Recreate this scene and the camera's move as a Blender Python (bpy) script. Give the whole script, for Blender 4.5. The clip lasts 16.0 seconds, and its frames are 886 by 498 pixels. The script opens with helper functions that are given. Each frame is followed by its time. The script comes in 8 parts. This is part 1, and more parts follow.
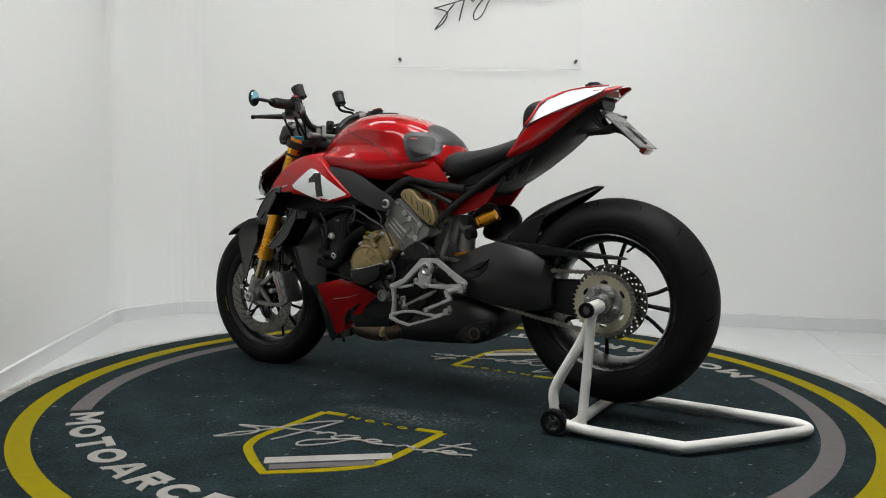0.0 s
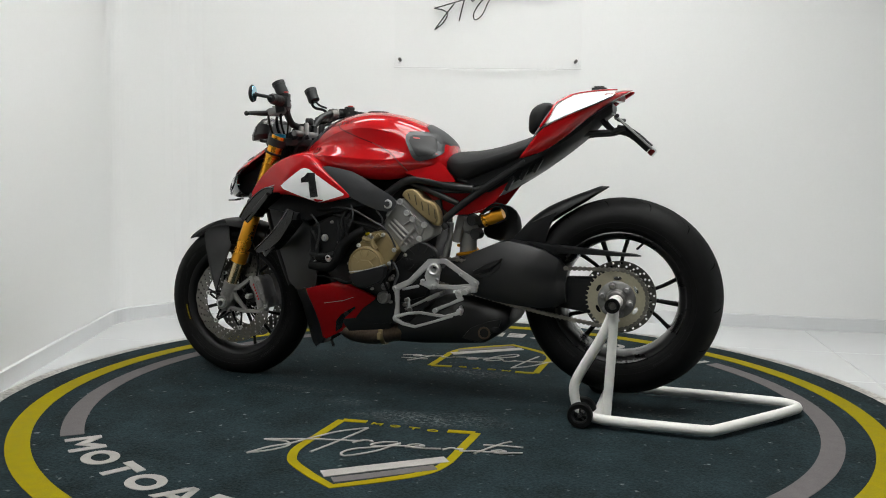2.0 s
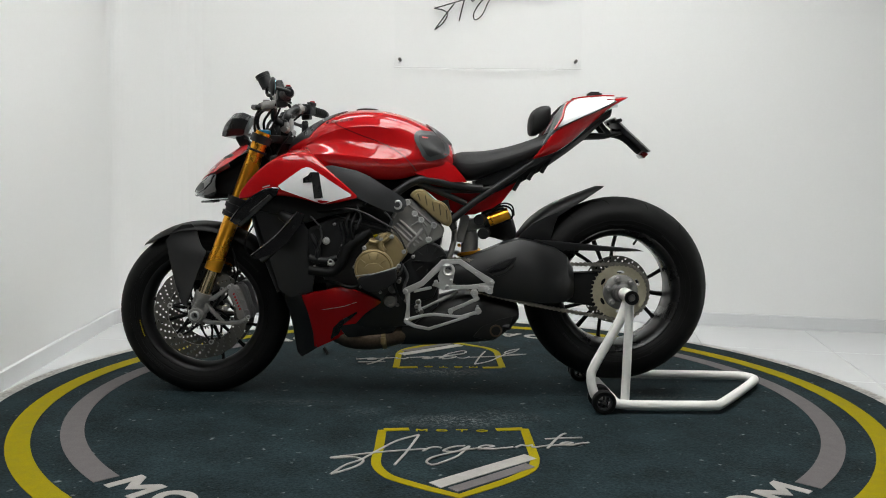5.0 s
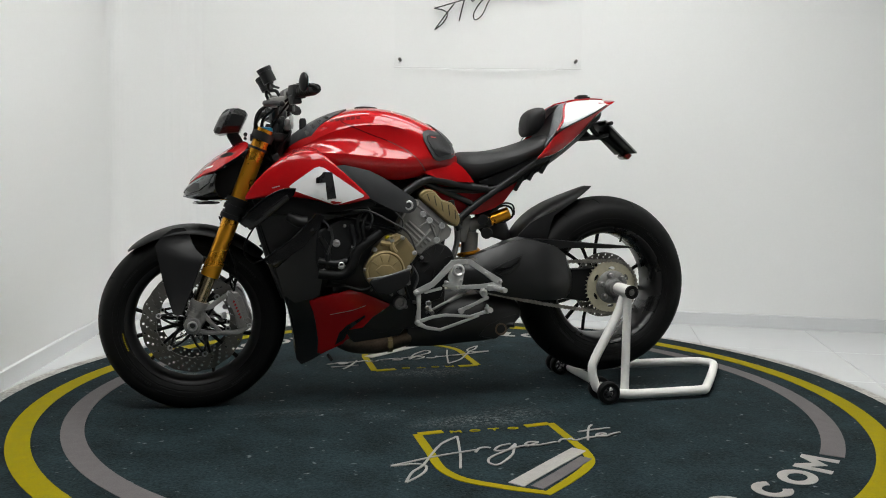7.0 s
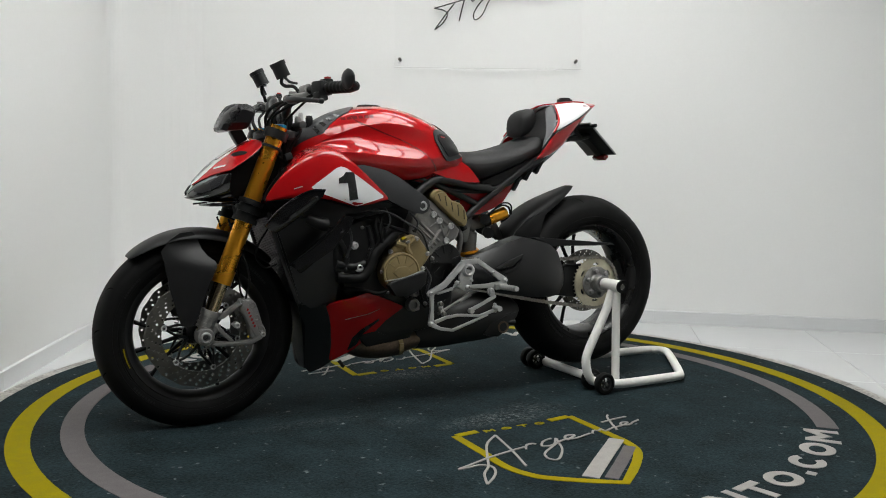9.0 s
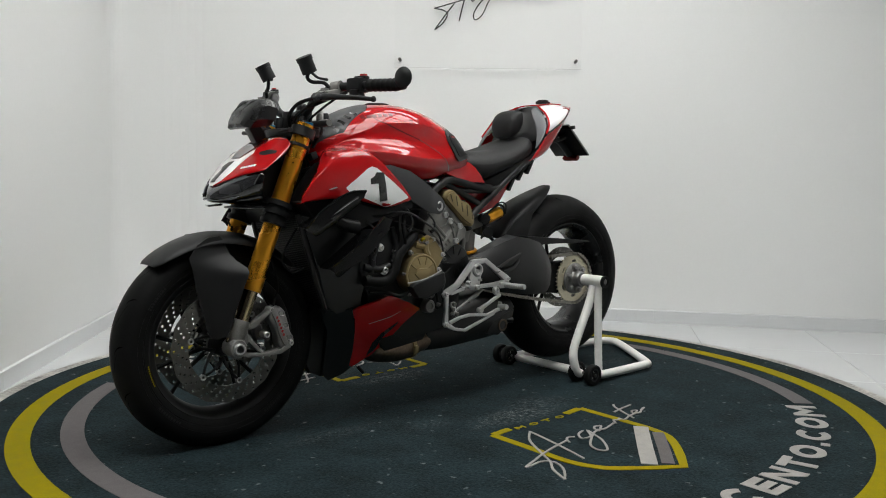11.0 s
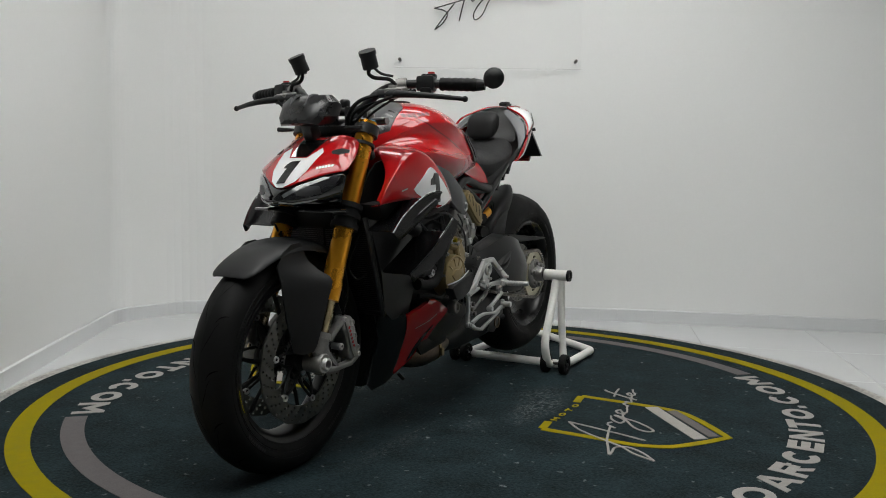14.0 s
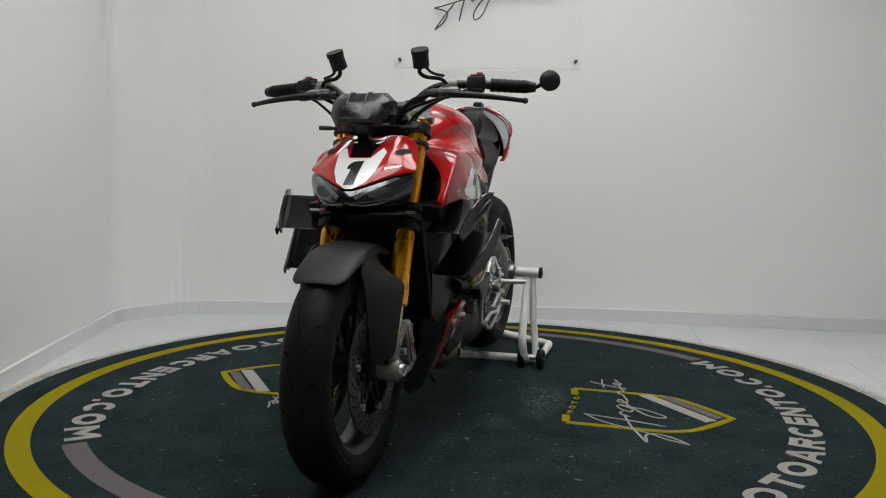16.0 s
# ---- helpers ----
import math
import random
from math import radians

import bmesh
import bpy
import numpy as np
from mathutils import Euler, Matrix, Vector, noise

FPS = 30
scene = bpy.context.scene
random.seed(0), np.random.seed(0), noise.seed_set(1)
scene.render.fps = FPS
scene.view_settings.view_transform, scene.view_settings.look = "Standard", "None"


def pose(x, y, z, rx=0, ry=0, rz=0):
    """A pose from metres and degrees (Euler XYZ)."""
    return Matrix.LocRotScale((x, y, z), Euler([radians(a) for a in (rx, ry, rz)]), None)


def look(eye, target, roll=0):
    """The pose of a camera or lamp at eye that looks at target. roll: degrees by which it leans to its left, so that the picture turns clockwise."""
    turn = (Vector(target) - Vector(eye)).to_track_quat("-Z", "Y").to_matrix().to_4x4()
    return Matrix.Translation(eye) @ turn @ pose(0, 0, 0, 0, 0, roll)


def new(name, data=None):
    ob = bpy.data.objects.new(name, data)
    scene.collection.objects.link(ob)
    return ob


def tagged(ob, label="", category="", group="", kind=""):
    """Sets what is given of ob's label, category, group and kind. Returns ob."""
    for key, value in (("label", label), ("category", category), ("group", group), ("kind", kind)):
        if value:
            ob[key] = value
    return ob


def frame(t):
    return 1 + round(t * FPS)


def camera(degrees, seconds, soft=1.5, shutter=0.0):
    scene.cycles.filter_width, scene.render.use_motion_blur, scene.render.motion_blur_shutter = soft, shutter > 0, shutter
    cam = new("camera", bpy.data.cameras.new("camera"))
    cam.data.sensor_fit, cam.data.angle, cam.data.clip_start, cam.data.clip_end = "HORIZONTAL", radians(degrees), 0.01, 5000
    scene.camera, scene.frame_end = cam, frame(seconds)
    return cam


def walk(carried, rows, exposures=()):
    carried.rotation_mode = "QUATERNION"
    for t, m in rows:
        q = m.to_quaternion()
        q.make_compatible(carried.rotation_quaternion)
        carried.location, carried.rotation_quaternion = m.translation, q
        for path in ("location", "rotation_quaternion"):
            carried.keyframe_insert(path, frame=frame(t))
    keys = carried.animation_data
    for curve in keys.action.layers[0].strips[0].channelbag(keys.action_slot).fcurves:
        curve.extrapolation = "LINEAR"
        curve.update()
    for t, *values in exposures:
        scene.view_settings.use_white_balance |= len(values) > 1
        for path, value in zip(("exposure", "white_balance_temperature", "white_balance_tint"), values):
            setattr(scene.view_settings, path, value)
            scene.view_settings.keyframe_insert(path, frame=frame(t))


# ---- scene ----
from mathutils.bvhtree import BVHTree

# ---------------------------------------------------------------- camera
EYE = (-0.0378, -2.8850, 0.7626)
cam = camera(57.65, 16.0, soft=1.0)
CAM_POSE = look(EYE, (-0.0378, -2.8850 + 0.99659, 0.7626 - 0.08257), 0.864)
walk(cam, [(0.0, CAM_POSE), (16.0, CAM_POSE)],
     exposures=[(0.0, -0.31), (1.0, -0.22), (2.0, -0.15), (4.2, -0.17), (7.0, -0.21), (9.0, -0.27), (11.5, -0.40), (13.0, -0.53), (14.5, -0.66), (15.5, -0.72), (16.0, -0.67)])

# ---------------------------------------------------------------- light
FLOOR = -0.012
MAT_TOP = -0.004
CEILING = 2.75

world = bpy.data.worlds.new("room_dark")
world.use_nodes = True
world.node_tree.nodes["Background"].inputs[0].default_value = (0.8, 0.85, 0.9, 1)
world.node_tree.nodes["Background"].inputs[1].default_value = 0.05
scene.world = world


# ---------------------------------------------------------------- materials
def material(name, col, rough=0.5, metal=0.0, var=0.10, scale=8.0, fine=120.0, bump=0.05, coat=0.0,
             rough_var=0.08, emit=None, stretch=(1, 1, 1)):
    m = bpy.data.materials.new(name)
    m.use_nodes = True
    nt = m.node_tree
    b = nt.nodes["Principled BSDF"]
    b.inputs["Roughness"].default_value = rough
    b.inputs["Metallic"].default_value = metal
    if coat:
        b.inputs["Coat Weight"].default_value = coat
        b.inputs["Coat Roughness"].default_value = 0.03
    tc = nt.nodes.new("ShaderNodeTexCoord")
    mp = nt.nodes.new("ShaderNodeMapping")
    mp.inputs["Scale"].default_value = stretch
    nt.links.new(tc.outputs["Object"], mp.inputs["Vector"])
    big = nt.nodes.new("ShaderNodeTexNoise")
    big.inputs["Scale"].default_value = scale
    big.inputs["Detail"].default_value = 4
    small = nt.nodes.new("ShaderNodeTexNoise")
    small.inputs["Scale"].default_value = fine
    small.inputs["Detail"].default_value = 3
    for n in (big, small):
        nt.links.new(mp.outputs["Vector"], n.inputs["Vector"])
    add = nt.nodes.new("ShaderNodeMath")
    add.operation = "ADD"
    half = nt.nodes.new("ShaderNodeMath")
    half.operation = "MULTIPLY"
    half.inputs[1].default_value = 0.5
    nt.links.new(big.outputs["Fac"], add.inputs[0])
    nt.links.new(small.outputs["Fac"], add.inputs[1])
    nt.links.new(add.outputs[0], half.inputs[0])
    ramp = nt.nodes.new("ShaderNodeValToRGB")
    ramp.color_ramp.elements[0].position, ramp.color_ramp.elements[1].position = 0.3, 0.7
    ramp.color_ramp.elements[0].color = (*[c * (1 - var) for c in col], 1)
    ramp.color_ramp.elements[1].color = (*[min(1, c * (1 + var)) for c in col], 1)
    nt.links.new(half.outputs[0], ramp.inputs["Fac"])
    nt.links.new(ramp.outputs["Color"], b.inputs["Base Color"])
    rr = nt.nodes.new("ShaderNodeMapRange")
    rr.inputs["From Min"].default_value, rr.inputs["From Max"].default_value = 0.3, 0.7
    rr.inputs["To Min"].default_value = max(0.02, rough - rough_var)
    rr.inputs["To Max"].default_value = min(1, rough + rough_var)
    nt.links.new(big.outputs["Fac"], rr.inputs["Value"])
    nt.links.new(rr.outputs[0], b.inputs["Roughness"])
    if bump:
        bp_ = nt.nodes.new("ShaderNodeBump")
        bp_.inputs["Strength"].default_value = bump
        bp_.inputs["Distance"].default_value = 0.002
        nt.links.new(small.outputs["Fac"], bp_.inputs["Height"])
        nt.links.new(bp_.outputs["Normal"], b.inputs["Normal"])
    if emit:
        b.inputs["Emission Color"].default_value = (*emit[0], 1)
        b.inputs["Emission Strength"].default_value = emit[1]
    return m


def dusty_mat():
    """Dark teal printed carpet with chalky scuffs under the machine."""
    m = material("printed_carpet", (0.0134, 0.0224, 0.0256), 0.92, var=0.85, scale=7, fine=150, bump=1.0)
    nt = m.node_tree
    b = nt.nodes["Principled BSDF"]
    base = b.inputs["Base Color"].links[0].from_socket
    b.inputs["Specular IOR Level"].default_value = 0.08
    tc = nt.nodes.new("ShaderNodeTexCoord")
    total = None
    # u, v, length, width, strength of each scuffed patch
    for (x, y, lx, ly, k) in ((0.0, 0.34, 0.20, 0.075, 1.0), (-0.14, 0.30, 0.16, 0.09, 0.6), (0.60, 0.14, 0.26, 0.045, 0.3),
                              (0.02, -0.33, 0.20, 0.07, 0.8), (-0.75, 0.02, 0.3, 0.05, 0.3), (0.30, 0.24, 0.10, 0.05, 0.3), (0.18, 0.36, 0.06, 0.03, 0.5)):
        mp = nt.nodes.new("ShaderNodeMapping")
        mp.inputs["Location"].default_value = (-x / lx, -y / ly, 0)
        mp.inputs["Scale"].default_value = (1 / lx, 1 / ly, 0)
        nt.links.new(tc.outputs["Object"], mp.inputs["Vector"])
        ln = nt.nodes.new("ShaderNodeVectorMath")
        ln.operation = "LENGTH"
        nt.links.new(mp.outputs["Vector"], ln.inputs[0])
        mr = nt.nodes.new("ShaderNodeMapRange")
        mr.inputs["From Min"].default_value, mr.inputs["From Max"].default_value = 0.1, 1.2
        mr.inputs["To Min"].default_value, mr.inputs["To Max"].default_value = k, 0.0
        nt.links.new(ln.outputs["Value"], mr.inputs["Value"])
        if total is None:
            total = mr.outputs[0]
        else:
            mx = nt.nodes.new("ShaderNodeMath")
            mx.operation = "MAXIMUM"
            nt.links.new(total, mx.inputs[0])
            nt.links.new(mr.outputs[0], mx.inputs[1])
            total = mx.outputs[0]
    nz = nt.nodes.new("ShaderNodeTexNoise")
    nz.inputs["Scale"].default_value = 70
    nz.inputs["Detail"].default_value = 12
    nz.inputs["Roughness"].default_value = 0.85
    nt.links.new(tc.outputs["Object"], nz.inputs["Vector"])
    cut = nt.nodes.new("ShaderNodeMapRange")
    cut.inputs["From Min"].default_value, cut.inputs["From Max"].default_value = 0.50, 0.80
    nt.links.new(nz.outputs["Fac"], cut.inputs["Value"])
    mul = nt.nodes.new("ShaderNodeMath")
    mul.operation = "MULTIPLY"
    nt.links.new(total, mul.inputs[0])
    nt.links.new(cut.outputs[0], mul.inputs[1])
    # sparse chalk specks everywhere
    sp = nt.nodes.new("ShaderNodeTexNoise")
    sp.inputs["Scale"].default_value = 34
    sp.inputs["Detail"].default_value = 8
    nt.links.new(tc.outputs["Object"], sp.inputs["Vector"])
    sc = nt.nodes.new("ShaderNodeMapRange")
    sc.inputs["From Min"].default_value, sc.inputs["From Max"].default_value = 0.665, 0.78
    sc.inputs["To Max"].default_value = 0.34
    nt.links.new(sp.outputs["Fac"], sc.inputs["Value"])
    mx = nt.nodes.new("ShaderNodeMath")
    mx.operation = "MAXIMUM"
    nt.links.new(mul.outputs[0], mx.inputs[0])
    nt.links.new(sc.outputs[0], mx.inputs[1])
    mix = nt.nodes.new("ShaderNodeMix")
    mix.data_type = "RGBA"
    mix.inputs["B"].default_value = (0.50, 0.53, 0.54, 1)
    nt.links.new(mx.outputs[0], mix.inputs["Factor"])
    nt.links.new(base, mix.inputs["A"])
    nt.links.new(mix.outputs["Result"], b.inputs["Base Color"])
    return m


M_WALL = material("white_wall_paint", (0.80, 0.805, 0.80), 0.55, var=0.015, scale=1.2, fine=90, bump=0.06)
# for unseen walls behind the camera: dark so glossy parts reflect little
M_BACKWALL = material("dark_reflection_wall", (0.10, 0.10, 0.105), 0.6, var=0.05, scale=1.2, fine=90, bump=0.06)
M_SKIRT = material("white_tile_skirting", (0.66, 0.67, 0.68), 0.30, var=0.02, scale=3, bump=0.0, rough_var=0.01)
# grey that paints the faint shadow line along the sign's lower edge
M_EDGESHADE = material("acrylic_edge_shade", (0.62, 0.62, 0.61), 0.3, var=0.05, bump=0.0)
M_TILE = material("white_floor_tile", (0.61, 0.62, 0.625), 0.24, var=0.02, scale=2, bump=0.0, rough_var=0.01)
M_GROUT = material("grey_grout", (0.34, 0.34, 0.33), 0.8, bump=0.2)
# unseen ceiling, kept grey so less light bounces down on the paint
M_CEIL = material("unseen_grey_ceiling", (0.16, 0.16, 0.165), 0.8, var=0.01, scale=2)
M_LAMP = material("lamp_diffuser", (0.9, 0.9, 0.9), 0.5, var=0.0, bump=0, emit=((0.992, 1.0, 0.972), 10.6))
M_RIM = material("worn_metal_rim", (0.34, 0.325, 0.30), 0.55, 0.2, var=0.75, scale=9, fine=90, bump=0.2)
M_CARPET = dusty_mat()
M_YELLOW = material("yellow_print", (0.245, 0.200, 0.0028), 0.75, var=0.16, scale=30, fine=300, bump=0.3)
M_GREY = material("grey_print", (0.120, 0.110, 0.112), 0.8, var=0.18, scale=30, fine=300, bump=0.3)
M_LETTER = material("pale_print", (0.315, 0.30, 0.285), 0.8, var=0.14, scale=30, fine=300, bump=0.3)
for m_ in (M_YELLOW, M_GREY, M_LETTER):
    m_.node_tree.nodes["Principled BSDF"].inputs["Specular IOR Level"].default_value = 0.06
M_RED = material("red_gloss_paint", (0.375, 0.0050, 0.0068), 0.24, var=0.04, scale=3, bump=0.0, coat=0.85, rough_var=0.02)
M_RED.node_tree.nodes["Principled BSDF"].inputs["Specular IOR Level"].default_value = 0.1
# tone-on-tone tank print, and the painted shade of the tank's crease
M_REDDARK = material("dark_red_print_and_crease_shade", (0.13, 0.003, 0.004), 0.3, bump=0.0)
M_WHITE = material("white_gloss_decal", (0.80, 0.80, 0.80), 0.18, var=0.01, bump=0.0, coat=0.6, rough_var=0.03)
M_NUM = material("black_gloss_decal", (0.012, 0.012, 0.012), 0.25, bump=0.0)
M_SATIN = material("satin_black_paint", (0.0055, 0.0057, 0.0062), 0.42, var=0.15, scale=6, bump=0.02)
M_SATIN.node_tree.nodes["Principled BSDF"].inputs["Specular IOR Level"].default_value = 0.46
M_MATT = material("matt_black_plastic", (0.0052, 0.0055, 0.0061), 0.50, var=0.18, scale=12, fine=400, bump=0.08)
M_MATT.node_tree.nodes["Principled BSDF"].inputs["Specular IOR Level"].default_value = 0.32
M_GLOSSBLK = material("gloss_black_plastic", (0.004, 0.004, 0.0045), 0.10, bump=0.0, coat=0.8, rough_var=0.03)
M_DASH = material("satin_dash_plastic", (0.006, 0.006, 0.0065), 0.30, var=0.15, scale=14, fine=300, bump=0.04)
M_WING = material("black_wing_plastic", (0.005, 0.005, 0.0055), 0.20, bump=0.0, coat=0.12, rough_var=0.04)
M_WING.node_tree.nodes["Principled BSDF"].inputs["Specular IOR Level"].default_value = 0.30
M_COLLAR = material("satin_grey_plastic", (0.085, 0.088, 0.093), 0.36, var=0.08, scale=10, fine=400, bump=0.03)
M_SWING = material("swingarm_satin_coat", (0.0075, 0.0078, 0.0084), 0.40, var=0.2, scale=9, fine=350, bump=0.08)
M_SILENCER = material("silencer_black_coat", (0.0045, 0.0045, 0.0048), 0.52, var=0.2, scale=9, fine=350, bump=0.08)
# darkened bronze that paints the shade inside the head cover's slots
M_SHADOWGAP = material("bronze_slot_shade", (0.05, 0.040, 0.022), 0.6, 0.3, bump=0.05)
M_GUIDE = material("smoked_light_guide", (0.085, 0.088, 0.094), 0.15, var=0.05, bump=0.0, coat=0.8, rough_var=0.02)
M_PANEL = material("satin_black_panel", (0.0115, 0.0118, 0.0125), 0.40, var=0.15, scale=9, fine=350, bump=0.05)
# darker than the rubber: the shade inside the tread grooves as a colour
M_GROOVESHADE = material("tread_groove_shade", (0.0015, 0.0015, 0.0016), 0.9, bump=0.0)
M_GROOVESHADE.node_tree.nodes["Principled BSDF"].inputs["Specular IOR Level"].default_value = 0.03
M_GREYPL = material("dark_grey_plastic", (0.024, 0.025, 0.027), 0.45, var=0.1, scale=10, fine=400, bump=0.05)
M_RUBBER = material("tyre_rubber", (0.0036, 0.0037, 0.0038), 0.62, var=0.22, scale=18, fine=260, bump=0.12)
M_RUBBER.node_tree.nodes["Principled BSDF"].inputs["Specular IOR Level"].default_value = 0.18
M_SEAT = material("seat_vinyl", (0.010, 0.010, 0.0105), 0.6, var=0.12, scale=10, fine=500, bump=0.2)
M_SEAT.node_tree.nodes["Principled BSDF"].inputs["Specular IOR Level"].default_value = 0.28
M_GOLD = material("gold_anodised_aluminium", (0.78, 0.35, 0.026), 0.28, 0.85, var=0.02, scale=20, bump=0.0, rough_var=0.02)
M_CHROME = material("polished_steel", (0.46, 0.37, 0.23), 0.18, 1.0, var=0.05, bump=0.0)
M_ALU = material("machined_aluminium", (0.50, 0.50, 0.495), 0.40, 0.65, var=0.08, scale=25, bump=0.04)
M_CAST = material("cast_aluminium", (0.25, 0.245, 0.235), 0.58, 0.7, var=0.16, scale=22, fine=300, bump=0.25)
M_CALIPER = material("anodised_caliper", (0.28, 0.276, 0.272), 0.42, 0.85, var=0.15, scale=25, fine=250, bump=0.1)
M_BRONZE = material("bronze_engine_cover", (0.28, 0.215, 0.105), 0.42, 0.55, var=0.12, scale=25, fine=300, bump=0.1)
M_STEEL = material("brake_disc_steel", (0.15, 0.146, 0.136), 0.36, 1.0, var=0.12, scale=40, bump=0.05)
M_SPROCKET = material("champagne_sprocket", (0.55, 0.51, 0.38), 0.36, 0.8, var=0.1, scale=25, bump=0.03)
M_CHAIN = material("oily_chain_steel", (0.27, 0.255, 0.225), 0.4, 0.9, var=0.3, scale=40, bump=0.1)
M_PIPE = material("heated_exhaust_steel", (0.13, 0.095, 0.07), 0.4, 0.8, var=0.35, scale=12, bump=0.05)
M_POWDER = material("white_powder_coat", (0.78, 0.77, 0.74), 0.38, var=0.05, scale=14, bump=0.05)
M_RIMGREY = material("wheel_inner_grey", (0.0085, 0.0085, 0.009), 0.28, 0.0, var=0.1, scale=10, bump=0.02)
M_REDTXT = material("red_print", (0.35, 0.01, 0.01), 0.4, bump=0.0)
M_LAMPLENS = material("dark_lamp_lens", (0.022, 0.023, 0.025), 0.06, var=0.05, bump=0.0, coat=1.0, rough_var=0.02)
M_MIRROR = material("blue_mirror_glass", (0.35, 0.62, 0.74), 0.04, 1.0, var=0.0, bump=0.0, rough_var=0.0)
M_DRL = material("light_guide", (0.34, 0.35, 0.365), 0.2, var=0.0, bump=0.0)
M_BLUE = material("blue_anodised", (0.03, 0.30, 0.50), 0.3, 0.8, bump=0.0)
M_REDLENS = material("red_lens", (0.16, 0.012, 0.010), 0.12, bump=0.0, coat=0.5)
M_PLATE = material("number_plate_face", (0.24, 0.245, 0.24), 0.35, var=0.05, bump=0.02)
# the screen's pale reflection is put into its base grey
M_SCREEN = material("grey_screen_reflection", (0.20, 0.205, 0.215), 0.12, var=0.03, bump=0.0, coat=0.5)
M_SIGNINK = material("black_sign_letters", (0.01, 0.01, 0.01), 0.4, bump=0.0)


def clear_sheet(name, gloss):
    """Thin clear plastic: lets light straight through, with a faint mirror gloss."""
    m = bpy.data.materials.new(name)
    m.use_nodes = True
    nt = m.node_tree
    mix = nt.nodes.new("ShaderNodeMixShader")
    mix.inputs[0].default_value = gloss
    tr = nt.nodes.new("ShaderNodeBsdfTransparent")
    tr.inputs[0].default_value = (1.0, 1.0, 1.0, 1)
    gl = nt.nodes.new("ShaderNodeBsdfGlossy")
    gl.inputs["Roughness"].default_value = 0.03
    nt.links.new(tr.outputs[0], mix.inputs[1])
    nt.links.new(gl.outputs[0], mix.inputs[2])
    nt.links.new(mix.outputs[0], nt.nodes["Material Output"].inputs[0])
    return m


M_ACRYLIC = clear_sheet("clear_acrylic", 0.012)


# ---------------------------------------------------------------- mesh helpers
def finish(bm, name, mats, sharp=38):
    bmesh.ops.recalc_face_normals(bm, faces=bm.faces)
    for e in bm.edges:
        e.smooth = len(e.link_faces) == 2 and e.calc_face_angle(0) < radians(sharp)
    for f in bm.faces:
        f.smooth = True
    me = bpy.data.meshes.new(name)
    bm.to_mesh(me)
    bm.free()
    for m in mats if isinstance(mats, (list, tuple)) else [mats]:
        me.materials.append(m)
    return me


def part(name, bm, mats, parent=None, label="", sharp=38):
    """Links a bmesh as one mesh object under a thing or a part."""
    ob = new(name, finish(bm, name, mats, sharp))
    if parent is not None:
        ob.parent = parent
    if label:
        tagged(ob, label)
    return ob


def catmull(pts, per=6):
    pts = [Vector(p) for p in pts]
    out = []
    for i in range(len(pts) - 1):
        a, b, c, d = pts[max(i - 1, 0)], pts[i], pts[i + 1], pts[min(i + 2, len(pts) - 1)]
        for k in range(per):
            t = k / per
            out.append(0.5 * ((2 * b) + (c - a) * t + (2 * a - 5 * b + 4 * c - d) * t * t + (3 * b - a - 3 * c + d) * t ** 3))
    out.append(pts[-1])
    return out


def tube(bm, pts, r, n=12, per=6, caps=True, squash=1.0):
    """A round bar swept along a smooth line; r: one radius or one for each given point."""
    line = catmull(pts, per) if per > 1 else [Vector(p) for p in pts]
    m = len(line)
    if isinstance(r, (list, tuple)):
        rad = [r[min(int(i / max(per, 1)), len(r) - 1)] * (1 - (i / max(per, 1)) % 1) +
               r[min(int(i / max(per, 1)) + 1, len(r) - 1)] * ((i / max(per, 1)) % 1) for i in range(m)]
    else:
        rad = [r] * m
    d = (line[1] - line[0]).normalized()
    side = d.orthogonal().normalized()
    rings = []
    for i, p in enumerate(line):
        d = (line[min(i + 1, m - 1)] - line[max(i - 1, 0)]).normalized()
        side = (side - d * side.dot(d)).normalized()
        up = d.cross(side)
        rings.append([bm.verts.new(p + rad[i] * (math.cos(a) * side + squash * math.sin(a) * up))
                      for a in (2 * math.pi * k / n for k in range(n))])
    skin(bm, rings, caps)
    return bm


def skin(bm, rings, caps=True):
    n = len(rings[0])
    for a, b in zip(rings, rings[1:]):
        for k in range(n):
            bm.faces.new((a[k], a[(k + 1) % n], b[(k + 1) % n], b[k]))
    if caps:
        bm.faces.new(rings[0][::-1])
        bm.faces.new(rings[-1])


def loft(bm, rings, caps=True):
    skin(bm, [[bm.verts.new(p) for p in r] for r in rings], caps)
    return bm


def lathe(bm, prof, c, axis="y", n=32, closed=False):
    """Turns a profile of (radius, along) about an axis through c."""
    c = Vector(c)
    rings = []
    for k in range(n):
        a = 2 * math.pi * k / n
        ring = []
        for r, s in prof:
            q = {"y": (r * math.cos(a), s, r * math.sin(a)), "z": (r * math.cos(a), r * math.sin(a), s),
                 "x": (s, r * math.cos(a), r * math.sin(a))}[axis]
            ring.append(bm.verts.new(c + Vector(q)))
        rings.append(ring)
    m = len(prof)
    for k in range(n):
        a, b = rings[k], rings[(k + 1) % n]
        for i in range(m if closed else m - 1):
            j = (i + 1) % m
            bm.faces.new((a[i], a[j], b[j], b[i]))
    if not closed:
        if prof[0][0] > 1e-5:
            bm.faces.new([r[0] for r in rings])
        if prof[-1][0] > 1e-5:
            bm.faces.new([r[-1] for r in rings][::-1])
    return bm


